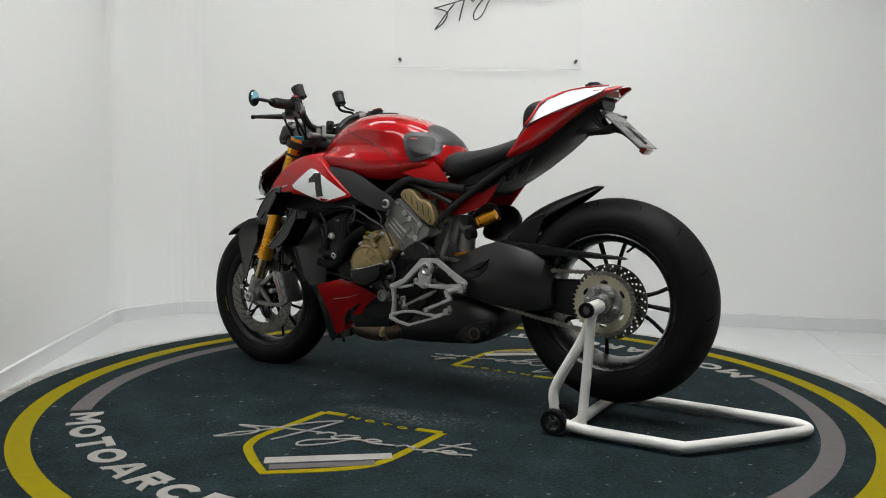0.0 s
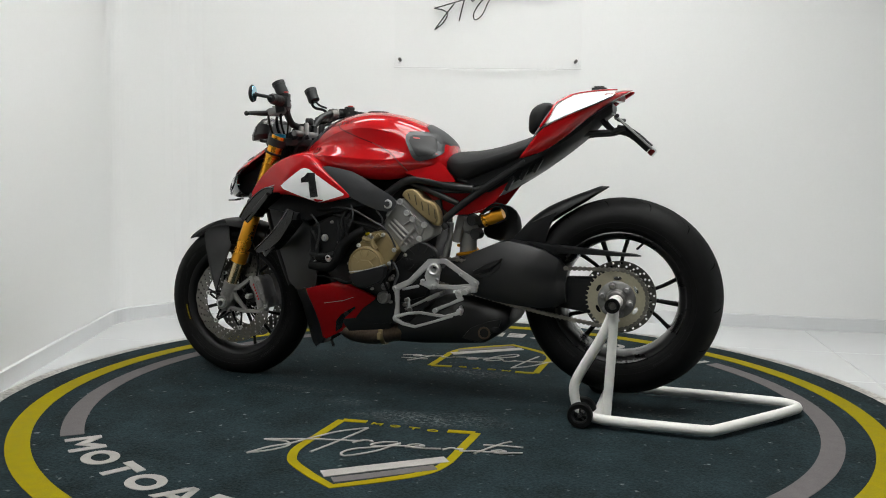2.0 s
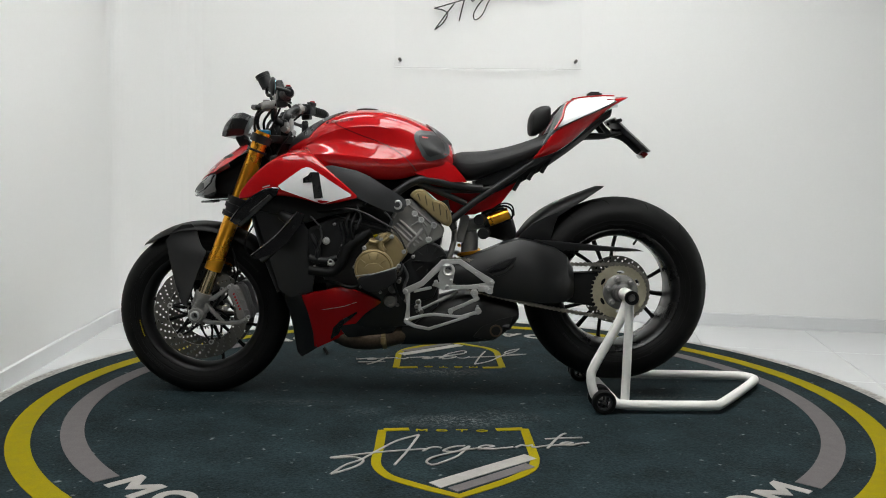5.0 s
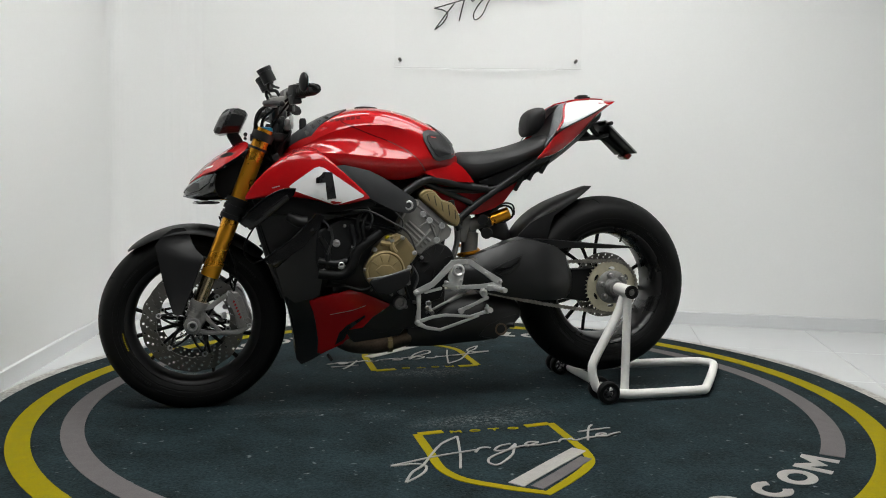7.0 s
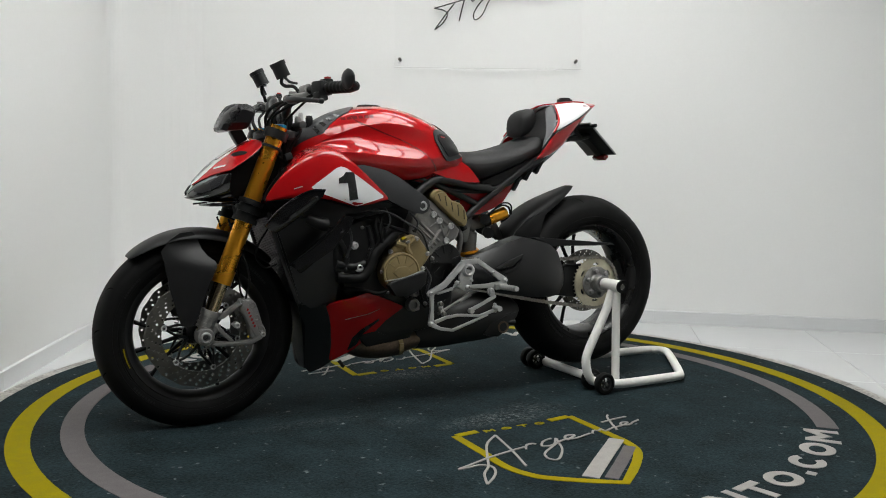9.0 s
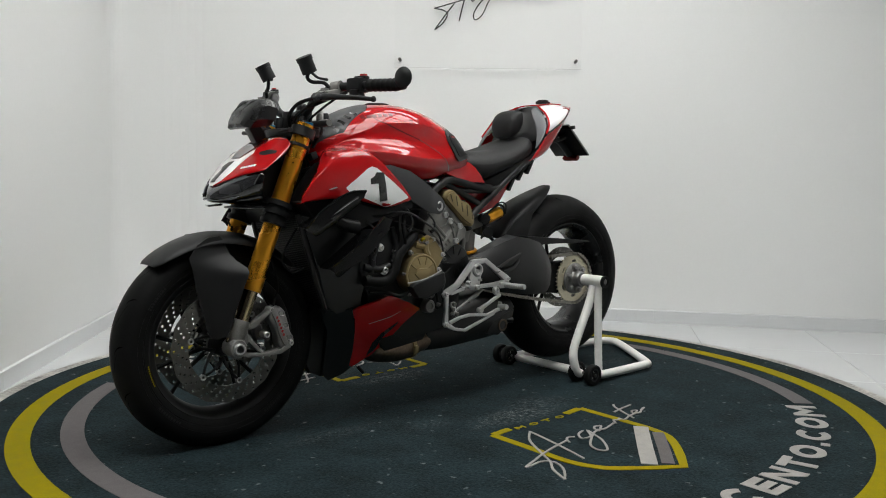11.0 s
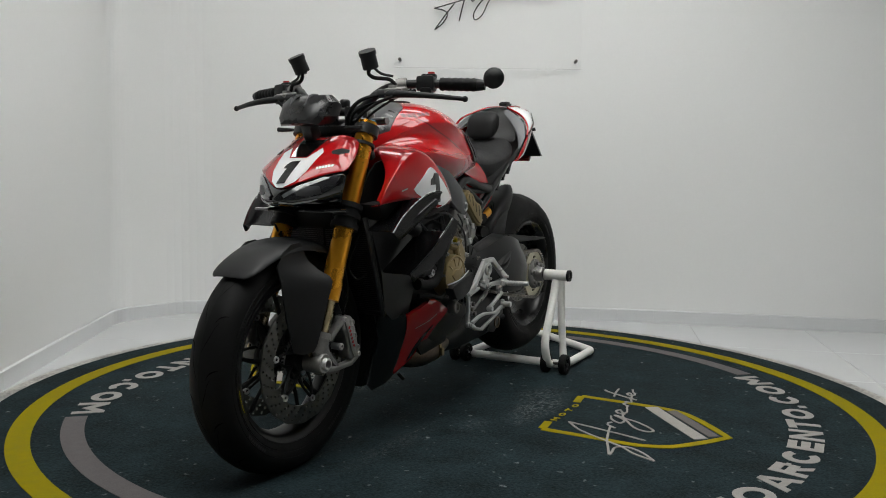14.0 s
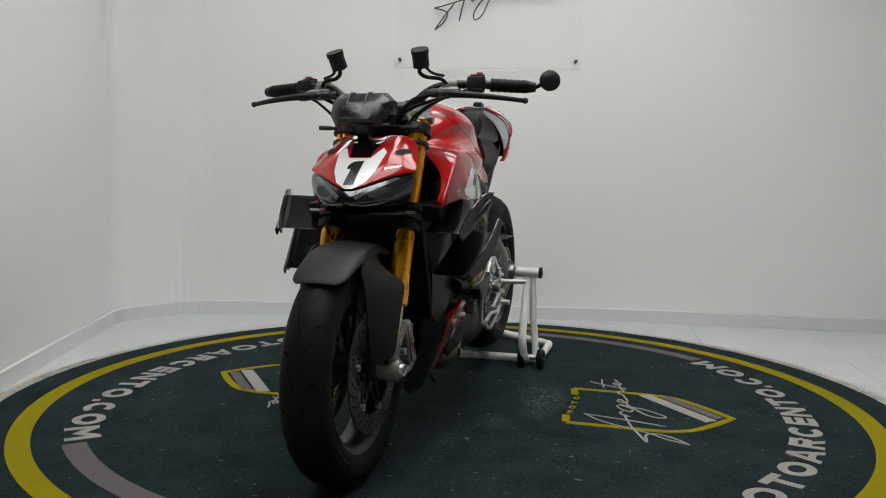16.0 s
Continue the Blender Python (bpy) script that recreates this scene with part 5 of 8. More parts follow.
def build_nose():
    rows = [[(0.748, 0.0, 0.880), (0.745, 0.050, 0.892), (0.732, 0.092, 0.890), (0.715, 0.116, 0.874)],
            [(0.800, 0.0, 0.850), (0.798, 0.055, 0.860), (0.782, 0.102, 0.853), (0.755, 0.133, 0.838)],
            [(0.862, 0.0, 0.810), (0.852, 0.055, 0.819), (0.830, 0.110, 0.820), (0.794, 0.145, 0.812)],
            [(0.915, 0.0, 0.757), (0.890, 0.055, 0.776), (0.852, 0.110, 0.794), (0.820, 0.149, 0.797)],
            [(0.932, 0.0, 0.734), (0.903, 0.055, 0.757), (0.860, 0.110, 0.781), (0.826, 0.150, 0.788)]]
    bm = aside(grid(bmesh.new(), [both_sides(r) for r in rows]))
    nose = smooth(part("nose_cowl", bm, M_RED, bike, "glossy red nose cowl with white number stripe"), 2, 0.004)
    tree = tree_of(nose)
    stripe = [(-0.052, 0.850), (-0.030, 0.822), (0.030, 0.822), (0.052, 0.850), (0.066, 0.838), (0.055, 0.785), (0.038, 0.758), (0.010, 0.7425), (-0.010, 0.7425), (-0.038, 0.758), (-0.055, 0.785), (-0.066, 0.838)]
    part("number_stripe", lay(front_sheet(stripe, 0.012), tree, "front", 0.0012, 0.001), M_WHITE, nose, "white number stripe")
    b2 = front_sheet([(x, 0.784 + y) for x, y in FIGURE_NOSE], 0.012)
    part("numeral", lay(b2, tree, "front", 0.0026, 0.001), M_NUM, nose, "black figure 1")
    bm = bmesh.new()
    for k in range(6):
        y, z = 0.094 + k * 0.0065, 0.7920 + k * 0.0015
        bm.faces.new([bm.verts.new(p) for p in ((y, z, 0), (y + 0.005, z, 0), (y + 0.005, z + 0.006, 0), (y, z + 0.006, 0))])
    part("small_marking", lay(bm, tree, "front", 0.0012, 0.001), M_WHITE, nose)
    # central black intake above the stripe
    poly = [(-0.044, 0.880), (-0.027, 0.825), (0.027, 0.825), (0.044, 0.880), (0.036, 0.888), (-0.036, 0.888)]
    part("intake", lay(front_sheet(poly, 0.012), tree, "front", 0.003, 0.004), M_GLOSSBLK, nose)
    # side vents: black patches on the closed cowl for the dark of an opening
    for sg in (1, -1):
        poly = [(sg * 0.084, 0.842), (sg * 0.100, 0.849), (sg * 0.116, 0.846), (sg * 0.120, 0.838), (sg * 0.105, 0.832), (sg * 0.090, 0.834)]
        part("vent", lay(front_sheet(poly, 0.006), tree, "front", 0.0025, 0.002), M_RUBBER, nose)
    # lamp unit under the cowl
    rows = [[(0.925, 0.0, 0.735), (0.896, 0.055, 0.758), (0.853, 0.110, 0.781), (0.820, 0.148, 0.789)],
            [(0.941, 0.0, 0.713), (0.919, 0.055, 0.728), (0.876, 0.110, 0.744), (0.832, 0.148, 0.752)],
            [(0.938, 0.0, 0.697), (0.922, 0.050, 0.699), (0.882, 0.095, 0.703), (0.826, 0.134, 0.714)],
            [(0.905, 0.0, 0.692), (0.890, 0.050, 0.688), (0.862, 0.085, 0.688), (0.800, 0.115, 0.694)],
            [(0.800, 0.0, 0.692), (0.790, 0.050, 0.692), (0.770, 0.080, 0.695), (0.750, 0.100, 0.70)]]
    bm = aside(grid(bmesh.new(), [both_sides(r) for r in rows]))
    lamp = smooth(part("headlight", bm, M_GLOSSBLK, bike, "glossy black twin headlight unit"), 2, 0.004)
    tree = tree_of(lamp)
    for sg in (1, -1):
        poly = [(sg * 0.020, 0.722), (sg * 0.055, 0.747), (sg * 0.100, 0.769), (sg * 0.136, 0.778), (sg * 0.130, 0.748), (sg * 0.100, 0.724), (sg * 0.055, 0.711), (sg * 0.025, 0.709)]
        part("lens", lay(front_sheet(poly, 0.012), tree, "front", 0.006, 0.004), M_LAMPLENS, lamp, "smoked headlight lens")
        for mat, poly in zip((M_GUIDE, M_DRL), ([(sg * 0.018, 0.7230), (sg * 0.056, 0.7500), (sg * 0.105, 0.7730), (sg * 0.118, 0.7700), (sg * 0.060, 0.7390), (sg * 0.026, 0.7150)],
                     [(sg * 0.012, 0.7055), (sg * 0.045, 0.7030), (sg * 0.075, 0.709), (sg * 0.098, 0.715), (sg * 0.078, 0.7055), (sg * 0.045, 0.6995), (sg * 0.010, 0.7015)])):
            part("light_guide", lay(front_sheet(poly, 0.012), tree, "front", 0.0072, 0.003), mat, lamp, "thin daylight light strip")
        poly = [(sg * 0.05, 0.735), (sg * 0.07, 0.748), (sg * 0.10, 0.748), (sg * 0.105, 0.73), (sg * 0.08, 0.72), (sg * 0.055, 0.722)]
        part("reflector", lay(front_sheet(poly, 0.012), tree, "front", 0.0072, 0.002), M_GREYPL, lamp, "dark grey headlight projector")
    for sg in (1, -1):
        b2 = bmesh.new()
        plate(b2, [(0.905, sg * 0.052), (0.885, sg * 0.118), (0.835, sg * 0.150), (0.815, sg * 0.140), (0.850, sg * 0.095), (0.860, sg * 0.050)], 0.680, 0.686, 0.002, axis="z")
        for v in b2.verts:
            v.co.z += 0.10 * max(0.0, 0.90 - v.co.x) - 0.10 * max(0.0, abs(v.co.y) - 0.10)
        part("chin_fin", aside(b2), M_GLOSSBLK, lamp, "gloss black fin under the lamp")
    # shell and struts behind
    bm = bmesh.new()
    plate(bm, [(0.862, 0.760), (0.840, 0.782), (0.790, 0.806), (0.745, 0.845), (0.715, 0.80), (0.745, 0.735), (0.79, 0.700), (0.850, 0.700), (0.872, 0.725)], -0.080, 0.080, 0.025, 3)
    part("headlight_shell", aside(bm), M_MATT, bike, "black headlight rear shell")
    bm = bmesh.new()
    block(bm, (0.735, 0, 0.775), (0.10, 0.16, 0.16), (0, 25, 0), 0.02)
    block(bm, (0.70, 0, 0.845), (0.08, 0.12, 0.08), (0, 25, 0), 0.015)
    part("headlight_bracket", bm, M_MATT, bike)
    # tiny indicators beside the dash
    for sg in (1, -1):
        bm = bmesh.new()
        tube(bm, [(0.735, sg * 0.09, 0.905), (0.735, sg * 0.120, 0.906), (0.735, sg * 0.146, 0.907)], [0.004, 0.006, 0.0065], 8, 3)
        part("indicator", bm, M_MATT, bike, "small black front indicator")


build_nose()


def build_cockpit():
    bm = bmesh.new()
    rings = []
    for u, w, zc, h in ((0.828, 0.046, 0.945, 0.022), (0.820, 0.062, 0.946, 0.032), (0.800, 0.080, 0.952, 0.042), (0.775, 0.086, 0.955, 0.041), (0.752, 0.085, 0.953, 0.036), (0.742, 0.080, 0.950, 0.030)):
        lean = -0.45
        rings.append([(u + lean * z, y, zc + z) for y, z in ((-w, -0.45 * h), (-0.8 * w, -h), (0.8 * w, -h), (w, -0.45 * h), (w, 0.5 * h), (0.72 * w, h), (-0.72 * w, h), (-w, 0.5 * h))])
    loft(bm, rings)
    bevel(bm, 0.0016, 1, angle=15)
    block(bm, (0.770, 0, 0.900), (0.04, 0.036, 0.05), (0, 30, 0), 0.008)
    dash = part("dashboard", bm, M_DASH, bike, "dark grey dashboard housing", sharp=26)
    # screen face, coloured light grey to stand for what it reflects
    bm = bmesh.new()
    block(bm, (0.7405, 0.0, 0.951), (0.004, 0.140, 0.058), (0, -24, 0), 0.001)
    part("screen", bm, M_SCREEN, dash, "unlit dashboard screen, its reflection put in as grey")
    for y in (-0.03, 0.02):
        bm = bmesh.new()
        tube(bm, [(0.818, y, 0.962), (0.796, y, 0.990), (0.765, y, 0.995)], 0.004, 8, 4)
        part("housing_rib", bm, M_GREYPL, dash)
    bm = bmesh.new()
    right = [(0.628, 0.0, 0.962), (0.628, 0.045, 0.962), (0.640, 0.085, 0.972), (0.635, 0.130, 1.008), (0.612, 0.170, 1.030), (0.590, 0.230, 1.036), (0.560, 0.320, 1.035), (0.534, 0.408, 1.032)]
    tube(bm, mirrored(right)[::-1] + right[1:], 0.0125, 14, 5)
    bar = part("handlebar", bm, M_SATIN, bike, "wide black tapered handlebar")
    for y in (-0.04, 0.04):
        bm = bmesh.new()
        block(bm, (0.628, y, 0.945), (0.045, 0.03, 0.06), bev=0.006)
        part("bar_riser", bm, M_MATT, bar)
    for sg in (1, -1):
        d = Vector((-0.026, 0.088 * sg, -0.003)).normalized()
        a = Vector((0.566, 0.300 * sg, 1.035))

        def along(s):
            return tuple(a + d * s)
        bm = bmesh.new()
        stops = [along(-0.005 + 0.105 * k / 24) for k in range(25)]
        tube(bm, stops, [0.0172 + (0.0013 if k % 4 in (1, 2) else 0) for k in range(25)], 18, 1)
        part("grip", bm, M_RUBBER, bar, "black rubber grip")
        bm = bmesh.new()
        rod(bm, along(0.100), along(0.122), 0.017, 16, 0.0135)
        part("bar_end", bm, M_MATT, bar)
        bm = bmesh.new()
        block(bm, along(-0.045), (0.045, 0.052, 0.042), (0, 0, 16 * sg), 0.008)
        block(bm, (along(-0.045)[0] - 0.014, along(-0.045)[1], 1.058), (0.022, 0.042, 0.014), (0, 0, 16 * sg), 0.004)
        sw = part("switch_box", bm, M_MATT, bar, "black switch housing")
        bm = bmesh.new()
        block(bm, (along(-0.045)[0] - 0.016, along(-0.045)[1] + 0.006 * sg, 1.067), (0.014, 0.018, 0.008), (0, 0, 16 * sg), 0.002)
        part("red_button", bm, M_REDTXT, bar, "red switch button")
        # perch, lever, reservoir
        bm = bmesh.new()
        rod(bm, (0.612, 0.178 * sg, 1.030), (0.600, 0.205 * sg, 1.034), 0.020, 16)
        block(bm, (0.640, 0.195 * sg, 1.010), (0.055, 0.055, 0.026), (0, 12, 12 * sg), 0.008)
        rod(bm, (0.648, 0.190 * sg, 0.992), (0.648, 0.190 * sg, 1.028), 0.012, 14)
        part("lever_perch", bm, M_CAST, bar, "cast lever perch")
        bm = bmesh.new()
        tube(bm, [(0.650, 0.190 * sg, 1.004), (0.672, 0.225 * sg, 1.000), (0.672, 0.280 * sg, 0.996), (0.652, 0.350 * sg, 0.990), (0.631, 0.405 * sg, 0.984)], [0.011, 0.010, 0.0085, 0.007, 0.006], 10, 5)
        ball(bm, (0.631, 0.407 * sg, 0.984), 0.0085, 12)
        part("lever", bm, M_MATT, bar, "black folding hand lever")
        bm = bmesh.new()
        rod(bm, (0.656, 0.121 * sg, 1.078), (0.676, 0.125 * sg - 0.003, 1.118), 0.0225, 22)
        rod(bm, (0.6725, 0.1245 * sg - 0.0024, 1.111), (0.678, 0.1255 * sg - 0.0034, 1.122), 0.0245, 22)
        rod(bm, (0.6605, 0.1207 * sg, 1.076), (0.660, 0.121 * sg, 1.082), 0.0150, 16)
        res = part("fluid_reservoir", bm, M_MATT, bar, "black cylindrical brake fluid reservoir")
        bm = bmesh.new()
        tube(bm, [(0.660, 0.121 * sg, 1.078), (0.662, 0.118 * sg, 1.062), (0.655, 0.135 * sg, 1.050), (0.640, 0.172 * sg, 1.046), (0.630, 0.188 * sg, 1.030)], 0.0055, 10, 6)
        part("reservoir_hose", bm, M_RUBBER, bar)
        bm = bmesh.new()
        tube(bm, [(0.655, 0.135 * sg, 1.075), (0.645, 0.150 * sg, 1.062), (0.632, 0.180 * sg, 1.055)], 0.004, 8, 5)
        part("reservoir_bracket", bm, M_MATT, bar)
        # cables from perch and switches down to the headstock
        bm = bmesh.new()
        tube(bm, [(0.650, 0.165 * sg, 1.005), (0.690, 0.110 * sg, 0.985), (0.700, 0.075 * sg, 0.94), (0.660, 0.05 * sg, 0.88), (0.63, 0.04 * sg, 0.80)], 0.0055, 8, 6)
        tube(bm, [(0.600, 0.235 * sg, 1.018), (0.650, 0.15 * sg, 0.985), (0.680, 0.085 * sg, 0.955), (0.672, 0.06 * sg, 0.90)], 0.0045, 8, 6)
        part("cable", bm, M_RUBBER, bar)
    # clamps, knobs and cylinders crowding the middle of the bar
    for (u, v, z, r, h, mat_) in ((0.600, 0.085, 0.945, 0.010, 0.018, M_CAST), (0.586, 0.070, 0.955, 0.008, 0.022, M_ALU), (0.545, 0.030, 0.950, 0.012, 0.022, M_MATT), (0.618, -0.085, 0.950, 0.010, 0.020, M_CAST),
                                  (0.640, 0.060, 0.925, 0.014, 0.030, M_MATT), (0.655, -0.060, 0.925, 0.014, 0.030, M_MATT), (0.612, 0.0, 0.985, 0.016, 0.014, M_SATIN)):
        bm = bmesh.new()
        lathe(bm, [(0.0, -h), (r * 0.8, -h), (r, -h * 0.6), (r, h * 0.6), (r * 0.75, h), (r * 0.4, h), (r * 0.35, h * 0.7), (0.0, h * 0.7)], (u, v, z), "z", 16)
        part("clamp_knob", bm, mat_, bar, "small bar clamp fitting")
    for sg in (1, -1):
        bm = bmesh.new()
        rod(bm, (0.655, 0.150 * sg, 1.006), (0.662, 0.215 * sg, 1.004), 0.0125, 16)
        rod(bm, (0.651, 0.135 * sg, 1.007), (0.655, 0.150 * sg, 1.006), 0.0085, 14)
        part("master_cylinder", bm, M_GREYPL, bar, "dark grey brake master cylinder")
        for dy in (0.180, 0.200):
            bm = bmesh.new()
            rod(bm, (0.600, dy * sg, 1.052), (0.604, dy * sg, 1.020), 0.0045, 10)
            part("clamp_bolt", bm, M_STEEL, bar)
        bm = bmesh.new()
        block(bm, (0.585, 0.262 * sg, 1.012), (0.034, 0.034, 0.030), (0, 10, 16 * sg), 0.007)
        part("switch_base", bm, M_SATIN, bar)
        for k in range(3):
            bm = bmesh.new()
            block(bm, (0.562 + 0.006 * k, (0.240 + 0.014 * k) * sg, 1.040 - 0.010 * k), (0.010, 0.009, 0.006), (0, 20, 16 * sg), 0.0015)
            part("switch_key", bm, M_GREYPL, bar)
        bm = bmesh.new()
        tube(bm, [(0.662, 0.215 * sg, 1.0), (0.690, 0.165 * sg, 0.975), (0.705, 0.110 * sg, 0.930), (0.690, 0.095 * sg, 0.880), (0.700, 0.085 * sg, 0.80)], 0.0042, 8, 6)
        tube(bm, [(0.590, 0.215 * sg, 1.022), (0.625, 0.140 * sg, 0.975), (0.650, 0.100 * sg, 0.930), (0.640, 0.100 * sg, 0.870)], 0.0036, 8, 6)
        part("cable", bm, M_RUBBER, bar)
    # wiring and hoses bundled round the headstock
    for k, pts in enumerate(([(0.70, 0.03, 0.91), (0.665, 0.06, 0.90), (0.640, 0.075, 0.86), (0.645, 0.07, 0.80), (0.66, 0.06, 0.74)],
                             [(0.71, -0.02, 0.905), (0.675, 0.045, 0.885), (0.655, 0.085, 0.84), (0.650, 0.085, 0.78), (0.62, 0.08, 0.72)],
                             [(0.68, 0.10, 0.845), (0.655, 0.10, 0.825), (0.640, 0.095, 0.79), (0.63, 0.09, 0.75)],
                             [(0.60, 0.07, 0.945), (0.59, 0.085, 0.92), (0.61, 0.095, 0.89), (0.63, 0.095, 0.86)],
                             [(0.61, -0.05, 0.94), (0.60, -0.09, 0.915), (0.62, -0.10, 0.88), (0.64, -0.09, 0.84)],
                             [(0.82, 0.085, 0.64), (0.80, 0.075, 0.58), (0.79, 0.08, 0.50), (0.785, 0.085, 0.42), (0.775, 0.09, 0.395)],
                             [(0.82, -0.085, 0.64), (0.80, -0.075, 0.58), (0.79, -0.08, 0.50), (0.785, -0.085, 0.42), (0.775, -0.09, 0.395)],
                             [(0.70, 0.12, 0.62), (0.735, 0.115, 0.56), (0.74, 0.11, 0.52), (0.715, 0.12, 0.49), (0.68, 0.125, 0.50)])):
        bm = bmesh.new()
        tube(bm, pts, (0.006, 0.005, 0.004, 0.005, 0.0045, 0.0032, 0.0032, 0.003)[k], 8, 6)
        part("cable", bm, M_RUBBER, bike)
    for (x, y, z, s) in ((0.655, 0.075, 0.925, 0.022), (0.640, 0.112, 0.835, 0.018), (0.648, 0.098, 0.79, 0.020), (0.600, 0.055, 0.925, 0.018)):
        bm = bmesh.new()
        block(bm, (x, y, z), (s * 1.4, s, s * 1.2), (10, 20, 15), 0.003)
        part("connector", bm, M_MATT, bike)
    # single bar-end mirror on the left
    bm = bmesh.new()
    lathe(bm, [(0.0, -0.004), (0.024, -0.003), (0.0315, 0.0), (0.0325, 0.005), (0.028, 0.010), (0.012, 0.016), (0.0, 0.017)], (0, 0, 0), "x", 30)
    turn = pose(0.570, 0.462, 1.043, 0, 0, 14) @ Matrix.Scale(0.88, 4)
    bmesh.ops.transform(bm, matrix=turn, verts=bm.verts)
    mirror = part("bar_end_mirror", bm, M_MATT, bar, "round black bar-end mirror")
    bm = bmesh.new()
    lathe(bm, [(0.0, -0.0055), (0.028, -0.0045), (0.029, -0.003), (0.0, -0.003)], (0, 0, 0), "x", 30)
    bmesh.ops.transform(bm, matrix=turn, verts=bm.verts)
    part("mirror_glass", bm, M_MIRROR, bar, "blue tinted mirror glass")
    bm = bmesh.new()
    tube(bm, [(0.530, 0.418, 1.032), (0.542, 0.432, 1.036), (0.570, 0.450, 1.041)], 0.006, 8, 4)
    part("mirror_arm", bm, M_MATT, bar)


build_cockpit()


# ---------------------------------------------------------------- radiator side, wings, belly
def build_radiator():
    rows = [(0.706, 0.662, 0.145), (0.690, 0.60, 0.150), (0.655, 0.49, 0.150), (0.612, 0.375, 0.145)]
    bm = bmesh.new()
    loft(bm, [[(u, -w, z), (u, w, z), (u - 0.055, w, z - 0.012), (u - 0.055, -w, z - 0.012)] for u, z, w in rows])
    bevel(bm, 0.006)
    rad = part("radiator", bm, M_MATT, bike, "black curved radiator core")
    # cooling fins across the core
    for k in range(46):
        t = k / 45
        z = 0.652 - t * 0.265
        u = lerp_table([(zz, uu) for uu, zz, _ in rows], z)[0] + 0.002
        bm = bmesh.new()
        block(bm, (u, 0, z), (0.006, 0.272, 0.0018), (0, 0, 0), 0.0, 1)
        part("fin", bm, M_GREYPL, rad)
    # frame bar round the front edge
    for sg in (1, -1):
        bm = bmesh.new()
        tube(bm, [(u + 0.004, sg * (w - 0.002), z) for u, z, w in rows], 0.008, 8, 4)
        part("radiator_frame", bm, M_SATIN, rad)
        # flat side cover behind the core
        bm = bmesh.new()
        poly = [(0.700, 0.655), (0.668, 0.560), (0.646, 0.493), (0.615, 0.385), (0.580, 0.358), (0.500, 0.372), (0.488, 0.450), (0.505, 0.585), (0.56, 0.66), (0.60, 0.70)]
        b2 = sheet(poly, 0.03)
        for v in b2.verts:
            u, z = v.co.x, v.co.y
            v.co = Vector((u, sg * (0.176 - 0.20 * max(0, u - 0.56) - 0.14 * max(0, 0.5 - z)), z))
        ob = part("radiator_cover", b2, M_PANEL, bike, "satin black radiator side cover")
        ob.modifiers.new("thickness", "SOLIDIFY").thickness = 0.012
        # duct under the red shroud
        bm = bmesh.new()
        poly = [(0.72, 0.700), (0.60, 0.712), (0.50, 0.696), (0.45, 0.682), (0.34, 0.704), (0.31, 0.690), (0.34, 0.662), (0.45, 0.640), (0.52, 0.615), (0.60, 0.645), (0.69, 0.655)]
        plate(bm, poly, sg * 0.10, sg * 0.195, 0.012, 2)
        part("air_duct", bm, M_MATT, bike, "black air duct under the shroud")


build_radiator()


